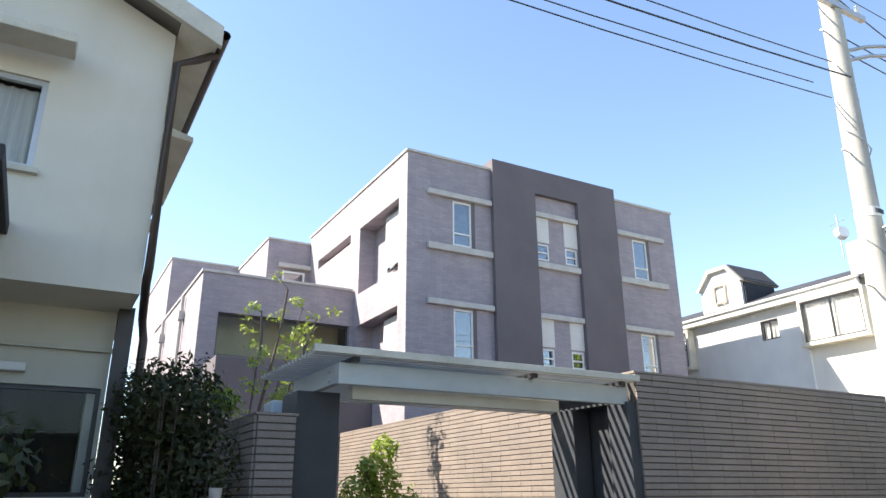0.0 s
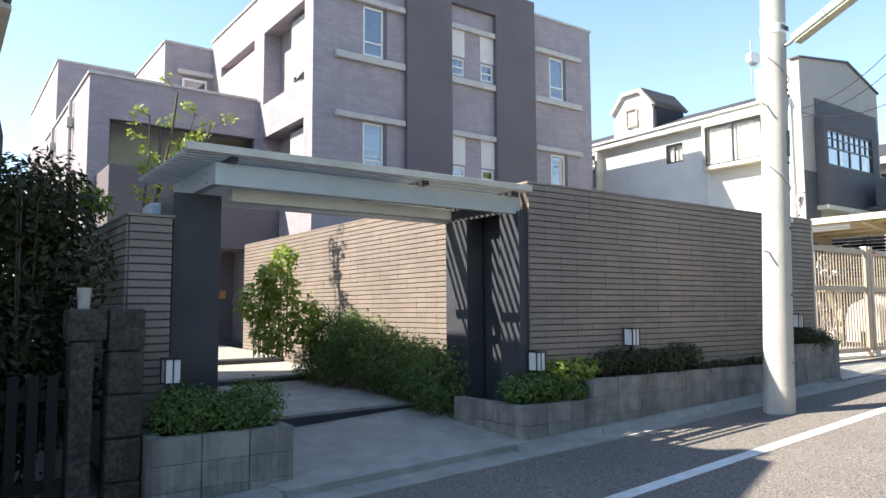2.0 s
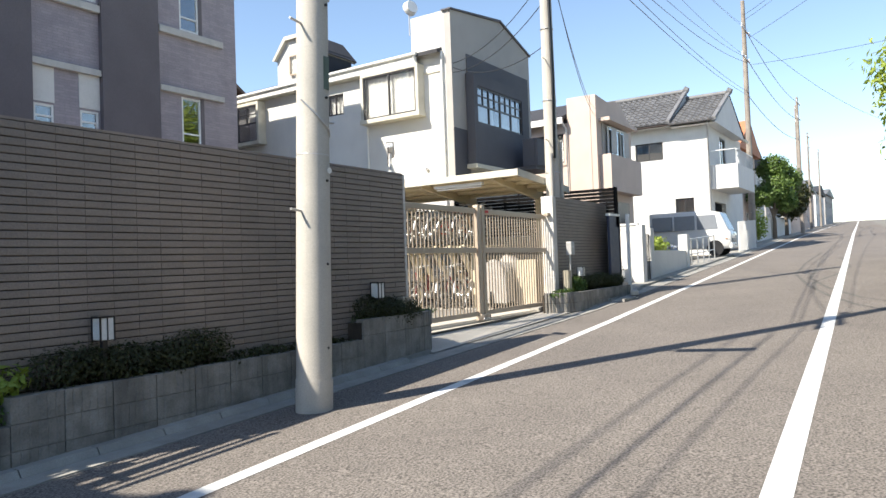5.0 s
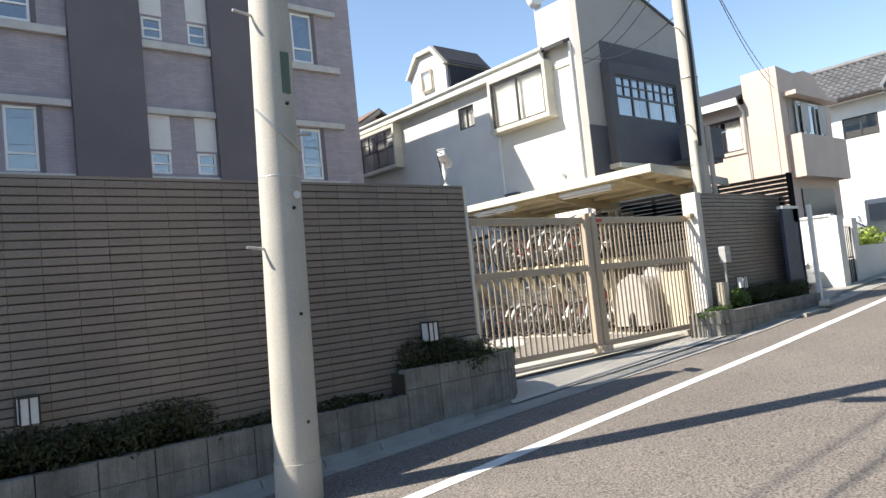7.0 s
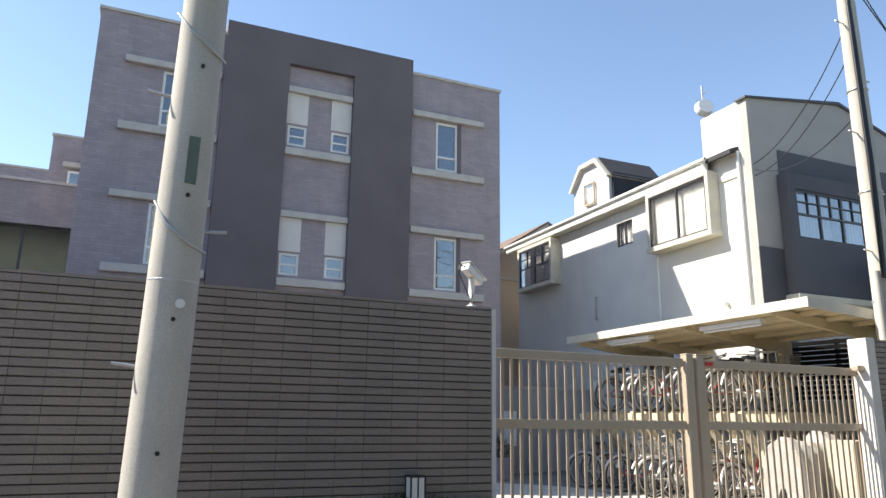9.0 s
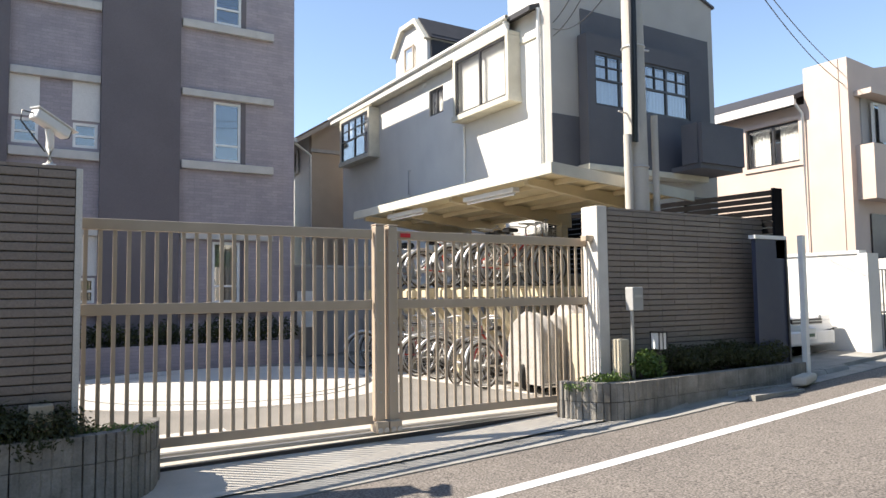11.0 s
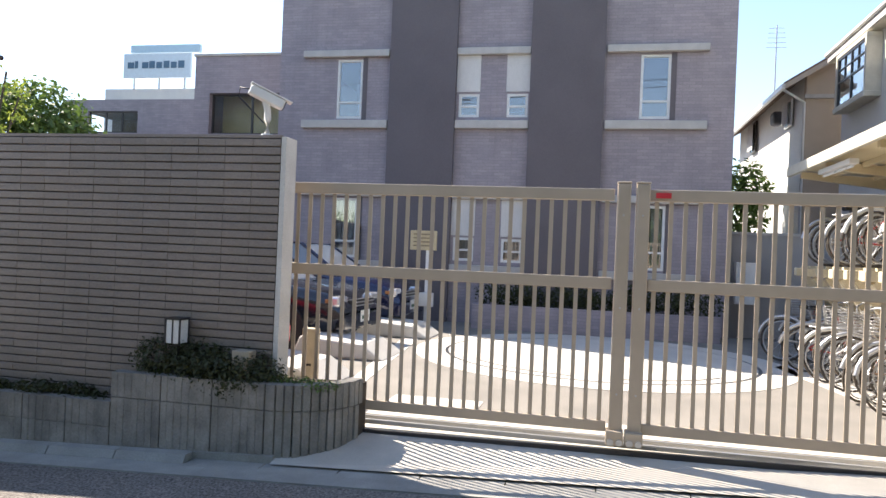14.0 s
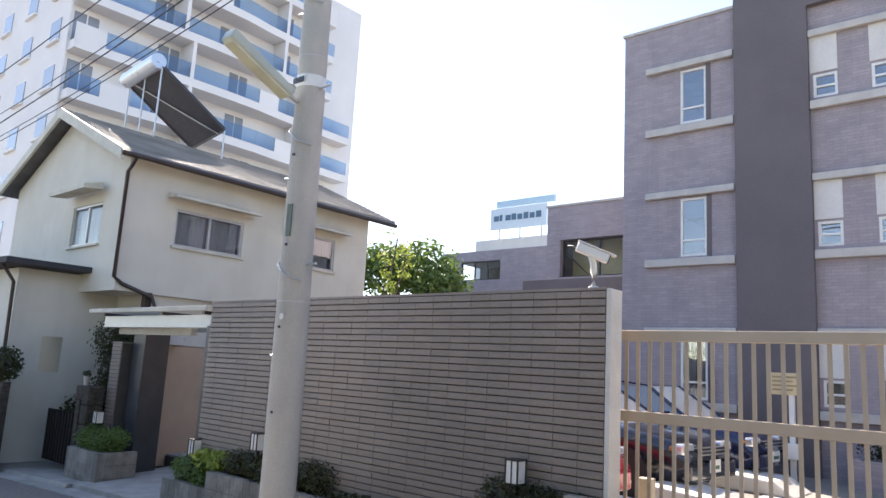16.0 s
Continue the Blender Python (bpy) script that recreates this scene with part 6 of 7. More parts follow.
def bicycle(paint, basket, label):
    b = thing("bicycle", label=label, category="bicycle", group="bicycles in the rack")
    R = 0.32
    for x in (-0.53, 0.53):
        wheel = part("wheel", Shape().ring((x, 0, R), (0, 1, 0), R - 0.014, 0.014, 26, 6), DUSTY_TYRE, b, "dusty dark tyre")
        rim = Shape().ring((x, 0, R), (0, 1, 0), R - 0.045, 0.009, 26, 5).rod((x, -0.05, R), (x, 0.05, R), 0.02, n=8)
        for k in range(14):
            a = 2 * math.pi * k / 14
            rim.rod((x, 0.02 * (-1) ** k, R), (x + (R - 0.05) * math.cos(a), 0, R + (R - 0.05) * math.sin(a)), 0.002, n=3, caps=False)
        part("rim", rim, STEEL, wheel, "steel rim with spokes")
        arch = [(x + (R + 0.03) * math.cos(radians(a)), 0, R + (R + 0.03) * math.sin(radians(a))) for a in range(20, 171, 15)]
        part("mudguard", Shape().tube(arch, 0.026, 6), STEEL if basket else paint, b)
    part("frame", Shape().tube([(-0.53, 0, R), (-0.05, 0, 0.28), (0.36, 0, 0.72)], 0.017).tube([(-0.05, 0, 0.28), (-0.2, 0, 0.78)], 0.016).tube([(-0.53, 0, R), (-0.16, 0, 0.62)], 0.011).tube([(0.36, 0, 0.85), (0.4, 0, 0.66), (0.53, 0, R)], 0.014), paint, b)
    part("saddle", Shape().prism([(-0.34, -0.08), (-0.1, -0.03), (-0.1, 0.03), (-0.34, 0.08)], 0.8, 0.86), BLACK, b, bevel=0.02)
    part("handlebar", Shape().tube([(0.2, -0.27, 0.98), (0.32, -0.2, 0.98), (0.36, 0, 0.95), (0.32, 0.2, 0.98), (0.2, 0.27, 0.98)], 0.012).rod((0.36, 0, 0.8), (0.36, 0, 0.95), 0.012), STEEL, b)
    part("crank", Shape().rod((-0.05, -0.06, 0.28), (-0.05, 0.06, 0.28), 0.07, None, 14).rod((-0.05, 0.08, 0.28), (0.07, 0.08, 0.2), 0.012).rod((-0.05, -0.08, 0.28), (-0.17, -0.08, 0.36), 0.012), STEEL, b)
    if basket:
        s = Shape()
        for k in range(7):
            z = 0.7 + 0.035 * k
            e = 0.0 + 0.006 * k
            s.tube([(0.42, -0.15 - e, z), (0.7 + e, -0.15 - e, z), (0.7 + e, 0.15 + e, z), (0.42, 0.15 + e, z), (0.42, -0.15 - e, z)], 0.003, 3)
        for k in range(8):
            y = -0.15 + 0.3 * k / 7
            s.tube([(0.42, y, 0.7), (0.7, y, 0.7), (0.73, y, 0.92)], 0.003, 3)
        part("basket", s, STEEL, b, "wire basket", kind="stuff")
    else:
        part("carrier", Shape().tube([(-0.3, 0.06, 0.68), (-0.78, 0.06, 0.69), (-0.78, -0.06, 0.69), (-0.3, -0.06, 0.68)], 0.007, 5), STEEL, b)
    return b


paints = [shiny("silver cycle paint", (0.55, 0.5, 0.43), 0.35, 0.3), shiny("red cycle paint", (0.45, 0.05, 0.04), 0.3), shiny("white cycle paint", (0.65, 0.65, 0.62), 0.3), shiny("brown cycle paint", (0.22, 0.13, 0.07), 0.4)]
models = [bicycle(paints[0], True, "silver city bicycle with a wire basket"), bicycle(paints[1], True, "red city bicycle with a wire basket"), bicycle(paints[2], False, "white city bicycle with a carrier"), bicycle(paints[3], True, "brown city bicycle with a wire basket")]
k = 0
for tier, z in ((0, COURT), (1, 1.985)):
    for i in range(15 - 3 * tier):
        y = 8.1 + (0.285 + 0.07 * tier) * i + 0.1 * tier
        m = pose(14.2 + 0.16 * ((i * 7) % 3 - 1) + random.uniform(-0.12, 0.12) + 0.35 * tier, y, z, random.uniform(-9, 9) if not tier else random.uniform(-3, 3), 0, (180 if i % 3 and not tier else 0) + random.uniform(-30, 30) * (1 - 0.55 * tier))
        if k < 4:
            models[k].matrix_basis = m
        else:
            copy_thing(models[k % 4], m)
        k += 1


# motor scooter under its cover, cabinet, rear walls
cover = thing("covered_scooter", 14.1, 7.35, COURT, "parked scooter under a pale grey dust cover", "scooter")
s = Shape()
nu, nv = 26, 14
pts = []
for i in range(nu + 1):
    for j in range(nv + 1):
        u, a = i / nu, math.pi * j / nv
        ridge = 0.86 + 0.1 * math.exp(-((u - 0.75) / 0.16) ** 2) + 0.035 * math.sin(11 * u) + 0.02 * math.sin(31 * u)
        wide = 0.3 + 0.04 * math.sin(9 * u) + 0.025 * math.sin(29 * u + 2 * a)
        x = 13.72 + 1.1 * u
        y = 7.35 - wide * math.cos(a) * (1.15 - 0.25 * math.sin(a))
        z = COURT + 0.16 + ridge * math.sin(a) ** 0.32 * (1 + 0.025 * math.sin(17 * u + 5 * a)) if 0 < j < nv else COURT + 0.13 + 0.05 * math.sin(13 * u)
        pts.append((x, y, z))
s.add(pts, [(i * (nv + 1) + j, (i + 1) * (nv + 1) + j, (i + 1) * (nv + 1) + j + 1, i * (nv + 1) + j + 1) for i in range(nu) for j in range(nv)], True)
s.add([pts[j] for j in range(nv + 1)], [tuple(range(nv + 1))])
s.add([pts[nu * (nv + 1) + j] for j in range(nv + 1)], [tuple(reversed(range(nv + 1)))])
part("cover", s, surf("grey cover cloth", (0.44, 0.42, 0.39), (0.34, 0.32, 0.295), 7, 0.8, 0.5, 40.0, stain=0.3, stain_col=(0.22, 0.2, 0.18)), cover, "wrinkled grey cloth cover")
for x in (13.86, 14.6):
    part("wheel", Shape().ring((x, 7.35, COURT + 0.22), (0, 1, 0), 0.17, 0.05, 22, 8), RUBBER, cover)
cab = thing("storage_cabinet", 14.55, 6.7, COURT, "beige metal storage cabinet behind the gate", "cabinet")
part("body", Shape().box(14.15, 14.95, 6.5, 6.95, COURT, 1.6), surf("beige cabinet", (0.55, 0.48, 0.36), (0.48, 0.42, 0.31), 3, 0.6, 0.05), cab, bevel=0.01)
part("door", Shape().box(14.135, 14.15, 6.54, 6.91, COURT + 0.05, 1.56), surf("beige door", (0.6, 0.53, 0.4), None, 3, 0.6, 0.05), cab)
back = thing("rear_wall", 14.8, 15.4, COURT, "grey rendered rear wall between the houses", "wall", kind="structure")
part("wall", Shape().box(13.16, 16.5, 15.4, 15.55, 0.4, 2.55), GREY_STUCCO, back)
part("cap", Shape().box(13.16, 16.5, 15.36, 15.59, 2.55, 2.6), SILL, back)
tagged(part("meter_cabinet", Shape().box(13.35, 13.75, 14.9, 15.1, 1.2, 2.0), FRAME_WHITE, bevel=0.01), "white wall cabinet beside the house", "cabinet")
slats = thing("slat_fence", 16.5, 8, 1, "black horizontal slat fence on a low block wall", "fence")
def fx(y):
    return 16.78 - 0.12 * (y - 5.6)


part("base_wall", Shape().prism([(16.78, 5.6), (16.93, 5.6), (16.43, 9.85), (16.28, 9.85)], 0.4, 2.2), BLOCK, slats)
SLAT_BLACK = surf("matt black slat", (0.012, 0.011, 0.012), (0.008, 0.008, 0.008), 4, 0.9, 0.0, 80.0, spec=0.04)
for k in range(12):
    z = 2.22 + 0.087 * k
    part("slat", Shape().prism([(fx(5.62), 5.62), (fx(5.62) + 0.03, 5.62), (fx(9.8) + 0.03, 9.8), (fx(9.8), 9.8)], z, z + 0.07), SLAT_BLACK, slats)
for y in (5.6, 7.0, 8.4, 9.8):
    part("post", Shape().box(fx(y) + 0.03, fx(y) + 0.09, y, y + 0.06, 2.2, 3.26), BLACK, slats)
part("front_panel", Shape().box(16.62, 16.8, 5.56, 5.6, 2.3, 3.25), SLAT_BLACK, slats)

# glazed notice case, white post and mirror car bay beside the wall
case = thing("notice_case", 16.5, 5.45, 0.6, "blue tinted glazed notice case beside the wall", "notice case")
part("case", Shape().box(16.18, 16.80, 5.56, 5.62, 0.9, 2.55), shiny("blue tinted sheet", (0.035, 0.042, 0.075), 0.5), case)
part("cap", Shape().box(16.15, 16.83, 5.54, 5.64, 2.55, 2.6), FRAME_WHITE, case)
part("side", Shape().box(16.80, 16.83, 5.54, 5.64, 0.6, 2.55), BLACK, case)
white_post = thing("white_post", 16.9, 5.37, gz(16.9), "slim white metal post at the plot corner", "post")
part("post", Shape().box(16.86, 16.93, 5.34, 5.41, gz(16.9) - 0.1, 2.6), FRAME_WHITE, white_post)
grate = thing("drain_grate", 15.4, 5.05, gz(15.4), "steel drain grate in the gutter, with a pale frame", "drain grate")
for i in range(12):
    x = 15.2 + 0.075 * i
    part("bar", Shape().box(x, x + 0.03, 4.98, 5.22, gz(x) + 0.0, gz(x) + 0.04), STEEL, grate)
part("frame", Shape().box(15.14, 16.1, 5.22, 5.28, gz(15.6) - 0.02, gz(15.6) + 0.06), CONCRETE, grate)
part("frame", Shape().box(15.14, 16.1, 4.92, 4.98, gz(15.6) - 0.02, gz(15.6) + 0.045), CONCRETE, grate)
tagged(part("rubber_ramp", Shape().prism([(16.2, 4.95), (16.75, 5.15), (16.65, 5.3), (16.1, 5.1)], gz(16.4) + 0.03, gz(16.4) + 0.14), PALE_CONCRETE, bevel=0.03), "small pale kerb wedge in the gutter", "kerb ramp")


# ---- street beyond the gate ----
car(pose(18.5, 8.45, gz(18), 0, 0, -90), shiny("white car paint", (0.65, 0.66, 0.68), 0.2, 0.0, 0.7), "white hatchback parked in a driveway", 4.2, 1.7, 1.5)
white_wall = thing("garden_wall", 19.6, 7.4, gz(19.6), "sunlit white rendered garden wall", "garden wall", "white garden walls")
part("wall", Shape().box(19.45, 19.6, 6.0, 9.0, 0.5, 2.45), WHITE_WALL, white_wall)
part("cap", Shape().box(19.42, 19.63, 5.97, 9.0, 2.45, 2.5), WHITE_WALL, white_wall)
part("pier", Shape().box(19.42, 19.75, 5.85, 6.0, 0.6, 2.45), WHITE_WALL, white_wall)
iron = thing("iron_gate", 20.1, 6.0, gz(20), "black iron garden gate, closed", "gate")
part("frame", Shape().tube([(19.78, 6.0, 0.85), (19.78, 6.0, 2.2), (20.55, 6.02, 2.2), (20.55, 6.02, 0.85), (19.78, 6.0, 0.85)], 0.02), BLACK, iron)
for i in range(7):
    part("bar", Shape().rod((19.86 + 0.1 * i, 6.01, 0.85), (19.86 + 0.1 * i, 6.01, 2.2), 0.01, n=6), BLACK, iron)
part("rail", Shape().rod((19.78, 6.0, 1.5), (20.55, 6.02, 1.5), 0.015, n=6), BLACK, iron)
low_wall = thing("garden_wall", 23, 6.2, gz(23), "low white rendered planter wall with shrubs", "garden wall", "white garden walls")
part("wall", Shape().prism([(20.65, 6.0), (25.2, 6.2), (25.2, 6.4), (20.65, 6.2)], 0.6, 1.75), WHITE_WALL, low_wall)
part("pier", Shape().box(20.6, 20.9, 5.98, 6.28, 0.6, 2.4), WHITE_WALL, low_wall)
part("pier", Shape().box(25.2, 25.5, 6.15, 6.45, 0.8, 2.3), WHITE_WALL, low_wall)
shrub("shrub", row_of(21.2, 25.0, 6.9, 1.85, (0.45, 0.3, 0.35), 8), 2200, 0.06, LEAF_LIGHT, "sunlit garden shrubs above the low wall", group="tall shrubs")
fence2 = thing("pipe_fence", 27, 6.3, gz(27), "thin steel pipe fence along a forecourt", "fence")
for i in range(6):
    x = 25.8 + 0.9 * i
    part("post", Shape().rod((x, 6.4, gz(x) - 0.05), (x, 6.4, gz(x) + 1.05), 0.025, n=8), STEEL, fence2)
for h in (0.45, 1.0):
    part("rail", Shape().rod((25.8, 6.4, gz(25.8) + h), (30.3, 6.4, gz(30.3) + h), 0.02, n=8), STEEL, fence2)
car(pose(27.6, 9.0, gz(27.6), 0, 0, -90), shiny("grey car paint", (0.25, 0.27, 0.3), 0.2, 0.2, 0.7), "grey compact car parked off the street", 3.9, 1.65, 1.5)
car(pose(32.4, 7.75, gz(32.4) + 0.12, 0, 0, -90), shiny("white van paint", (0.68, 0.68, 0.67), 0.25, 0.0, 0.6), "small white delivery van parked off the street", 3.4, 1.48, 1.9, True)
shrub("shrub", [(30.0, 11.0, 2.6, 0.9, 0.6, 0.8), (31.2, 11.2, 3.3, 0.6, 0.6, 1.0), (29.0, 11.0, 2.2, 0.8, 0.6, 0.6)], 2600, 0.09, LEAF, "garden shrubs before the white house", group="tall shrubs")
shrub("shrub", [(33.8, 12.2, 3.6, 0.4, 0.4, 1.5), (33.0, 12.4, 3.2, 0.5, 0.5, 1.1)], 1600, 0.08, LEAF_DARK, "slim dark conifers before the white house", group="tall shrubs")

# pinkish house
house_3 = thing("house", 26, 11, gz(26), "pinkish stucco house with a stepped parapet and balcony", "house")
part("wall", pierced("x", 23.74, 0.15, 9.5, 14.0, 0.8, 6.35, [(9.76, 11.2, 4.98, 6.0)]), PINK, house_3)
part("front_wall", Shape().prism([(23.74, 0.9), (27.3, 0.9), (27.3, 6.7), (26.8, 6.85), (26.3, 7.25), (25.7, 7.3), (24.9, 7.12), (23.74, 7.2)], 8.56, 8.76, "y"), PINK, house_3)
part("tower", Shape().box(23.72, 23.95, 8.76, 9.6, 0.8, 7.2), PINK, house_3)
part("wall", Shape().box(27.1, 27.3, 8.76, 14, 0.9, 6.3), PINK, house_3)
part("wall", Shape().box(23.89, 27.1, 13.85, 14, 0.9, 6.3), PINK, house_3)
part("roof", Shape().prism([(23.4, 6.42), (25.6, 7.3), (27.6, 6.42), (27.6, 6.52), (25.6, 7.42), (23.4, 6.54)], 9.65, 14.3, "y"), SLATE_ROOF, house_3, "dark slate roof")
part("eave_board", Shape().box(23.38, 23.46, 9.65, 14.3, 6.3, 6.52), WHITE_WALL, house_3)
part("drain_pipe", Shape().tube([(23.42, 9.7, 6.4), (23.66, 9.62, 6.1), (23.66, 9.62, 1.0)], 0.035, 8), FRAME_WHITE, house_3)
window(house_3, "x", 23.74, 0.03, 9.76, 11.2, 4.98, 6.0, FRAME_DARK, 2, 0.05, None, 0.8)
part("window_trim", pierced("x", 23.70, 0.04, 9.68, 11.28, 4.88, 6.1, [(9.76, 11.2, 4.98, 6.0)]), PINK, house_3)
part("balcony", Shape().box(24.05, 27.2, 8.16, 8.26, 3.9, 5.15), PINK, house_3, "stucco balcony parapet")
part("balcony", Shape().box(23.95, 24.05, 8.16, 8.56, 3.9, 5.15), PINK, house_3)
part("balcony_floor", Shape().box(24.05, 27.2, 8.26, 8.56, 3.9, 4.02), PINK, house_3)
part("loggia_back", Shape().box(24.2, 26.7, 8.53, 8.56, 5.2, 6.3), GREY_STUCCO, house_3)
part("loggia_head", Shape().box(23.95, 26.9, 8.16, 8.56, 6.3, 6.42), PINK, house_3)
window(house_3, "y", 8.53, -0.06, 24.5, 26.4, 5.2, 6.2, FRAME_WHITE, 3, 0.06, None, 0.6)
part("garage_door", Shape().box(24.4, 26.7, 8.52, 8.56, 1.1, 3.6), BROWN, house_3)
house_3.matrix_basis = Matrix.Translation((3, -0.3, 1.6)) @ Matrix.Scale(1.1, 4) @ Matrix.Translation((-3, 0.3, -1.6)) @ house_3.matrix_basis


def tiled_slope(owner, a, b, c, d, rows, cols):
    """A roof slope a-b (ridge) to d-c (eave) of overlapping curved tiles, joined."""
    a, b, c, d = (Vector(p) for p in (a, b, c, d))
    n = (b - a).cross(d - a).normalized()
    if n.z < 0:
        n = -n
    s = Shape()
    for r in range(rows):
        t0, t1 = r / rows, (r + 1) / rows
        for k in range(cols):
            u0, u1, um = k / cols, (k + 1) / cols, (k + 0.5) / cols
            def q(u, t):
                return a.lerp(b, u).lerp(d.lerp(c, u), t)
            s.add([q(u0, t0) + n * 0.0, q(um, t0) + n * 0.07, q(u1, t0), q(u0, t1) + n * 0.05, q(um, t1) + n * 0.13, q(u1, t1) + n * 0.05, q(u0, t1), q(um, t1), q(u1, t1)], [(0, 1, 4, 3), (1, 2, 5, 4), (3, 4, 7, 6), (4, 5, 8, 7)])
    part("roof_tiles", s, ROOF_TILE, owner, "dark grey curved roof tiles", kind="stuff")


house_4 = thing("house", 40, 11, gz(40), "white stucco house with a grey tiled hip roof", "house")
part("wall", pierced("x", 36.0, 0.2, 7.76, 14.0, 1.4, 8.0, [(8.5, 9.4, 3.4, 4.4), (9.9, 11.3, 6.4, 7.3)]), WHITE_WALL, house_4)
part("front_wall", pierced("y", 7.76, 0.2, 36.2, 44.0, 1.4, 8.0, [(38.6, 40.0, 5.9, 7.6), (37.0, 39.5, 1.7, 4.2)]), WHITE_WALL, house_4)
part("wall", Shape().box(43.8, 44, 7.96, 14, 1.4, 8), WHITE_WALL, house_4)
part("wall", Shape().box(36.2, 43.8, 13.8, 14, 1.4, 8), WHITE_WALL, house_4)
part("inner_wall", Shape().box(37.5, 37.6, 7.96, 13.8, 1.4, 8), ROOM, house_4)
part("inner_wall", Shape().box(37.6, 43.8, 9.6, 9.7, 1.4, 8), ROOM, house_4)
window(house_4, "x", 36.0, 0.06, 8.5, 9.4, 3.4, 4.4, FRAME_DARK, 2, 0.06)
window(house_4, "x", 36.0, 0.06, 9.9, 11.3, 6.4, 7.3, FRAME_DARK, 2, 0.06)
window(house_4, "y", 7.76, 0.06, 38.6, 40.0, 5.9, 7.6, FRAME_DARK, 2, 0.06)
for y0, y1, ridge, eave in ((9.4, 14.4, 10.2, 8.05), (7.25, 9.4, 9.78, 7.95)):
    part("roof_core", Shape().prism([(35.5, eave - 0.08), (42.5, eave - 0.08), (39.0, ridge - 0.06)], y0 + 0.02, y1 - 0.02, "y"), WHITE_WALL, house_4)
    tiled_slope(house_4, (39.0, y1, ridge), (39.0, y0, ridge), (35.3, y0, eave), (35.3, y1, eave), 11, round((y1 - y0) * 3.4))
    tiled_slope(house_4, (39.0, y0, ridge), (39.0, y1, ridge), (42.7, y1, eave), (42.7, y0, eave), 9, 12)
    part("ridge", Shape().rod((39.0, y0 - 0.05, ridge + 0.1), (39.0, y1, ridge + 0.1), 0.13, None, 10).rod((39.0, y0 - 0.1, ridge + 0.1), (39.0, y0 + 0.1, ridge + 0.2), 0.17, 0.2, 10), ROOF_TILE, house_4)
    part("verge", Shape().prism([(35.3, eave - 0.02), (39.0, ridge + 0.02), (39.0, ridge + 0.16), (35.3, eave + 0.14)], y0 - 0.06, y0 + 0.12, "y"), ROOF_TILE, house_4)
part("gable", Shape().prism([(36.0, 7.9), (42.0, 7.9), (39.0, 9.68)], 7.72, 7.9, "y"), WHITE_WALL, house_4)
part("eave", Shape().box(35.5, 44.3, 7.35, 7.5, 7.92, 8.03), TRIM, house_4)
part("gutter", Shape().tube([(35.4, 7.3, 8.0), (35.4, 14.2, 8.0)], 0.07, 8), BROWN, house_4)
part("drain_pipe", Shape().tube([(35.5, 7.6, 7.9), (35.95, 7.72, 7.6), (35.95, 7.72, 1.5)], 0.05, 8), STEEL, house_4)
part("balcony", Shape().box(36.3, 40.5, 6.5, 6.6, 4.9, 5.9), WHITE_WALL, house_4, "white balcony parapet")
part("balcony", Shape().box(36.3, 36.4, 6.6, 7.76, 4.9, 5.9), WHITE_WALL, house_4)
part("balcony_floor", Shape().box(36.3, 40.5, 6.5, 7.76, 4.75, 4.9), WHITE_WALL, house_4)
for i in range(14):
    x = 36.35 + 0.31 * i
    part("baluster", Shape().rod((x, 6.55, 5.9), (x, 6.55, 6.6), 0.02, n=6), FRAME_WHITE, house_4)
part("rail", Shape().tube([(36.35, 7.7, 6.6), (36.35, 6.55, 6.6), (40.45, 6.55, 6.6)], 0.035, 6), FRAME_WHITE, house_4)
white_fence = thing("picket_fence", 38, 6.6, gz(38), "white slatted front fence", "fence")
for i in range(16):
    x = 36.2 + 0.28 * i
    part("picket", Shape().box(x, x + 0.14, 6.55, 6.6, gz(x), gz(x) + 1.5), WHITE_WALL, white_fence)

# houses farther down the street
def far_house(x, y, w, d, z0, h, wall, roof, label, ridge=1.6):
    c = thing("house", x + w / 2, y + d / 2, z0, label, "house", "far houses")
    holes = [(x + 0.8 + 2.2 * i, x + 2.0 + 2.2 * i, z0 + zz, z0 + zz + 1.2) for i in range(int(w // 2.4)) for zz in (1.0, 3.9) if zz + 1.4 < h]
    side = [(y + 1.0 + 2.6 * i, y + 2.2 + 2.6 * i, z0 + zz, z0 + zz + 1.1) for i in range(int(d // 3)) for zz in (1.0, 3.9) if zz + 1.4 < h]
    part("wall", pierced("y", y, 0.2, x, x + w, z0 - 1, z0 + h, holes), wall, c)
    part("wall", pierced("x", x, 0.2, y + 0.2, y + d, z0 - 1, z0 + h, side), wall, c)
    part("wall", Shape().box(x + 0.2, x + w, y + d - 0.2, y + d, z0 - 1, z0 + h), wall, c)
    part("wall", Shape().box(x + w - 0.2, x + w, y + 0.2, y + d - 0.2, z0 - 1, z0 + h), wall, c)
    part("inner_wall", Shape().box(x + 1.2, x + 1.3, y + 1.3, y + d - 0.2, z0 - 1, z0 + h), ROOM, c)
    part("inner_wall", Shape().box(x + 1.2, x + w - 0.2, y + 1.2, y + 1.3, z0 - 1, z0 + h), ROOM, c)
    for hole in holes:
        window(c, "y", y, 0.06, *hole, FRAME_WHITE, 2, 0.06)
    for hole in side:
        window(c, "x", x, 0.06, *hole, FRAME_DARK, 2, 0.06)
    part("roof", Shape().prism([(x - 0.4, z0 + h), (x + w / 2, z0 + h + ridge), (x + w + 0.4, z0 + h), (x + w + 0.4, z0 + h - 0.12), (x - 0.4, z0 + h - 0.12)][::-1], y - 0.4, y + d + 0.4, "y"), roof, c)
    return c


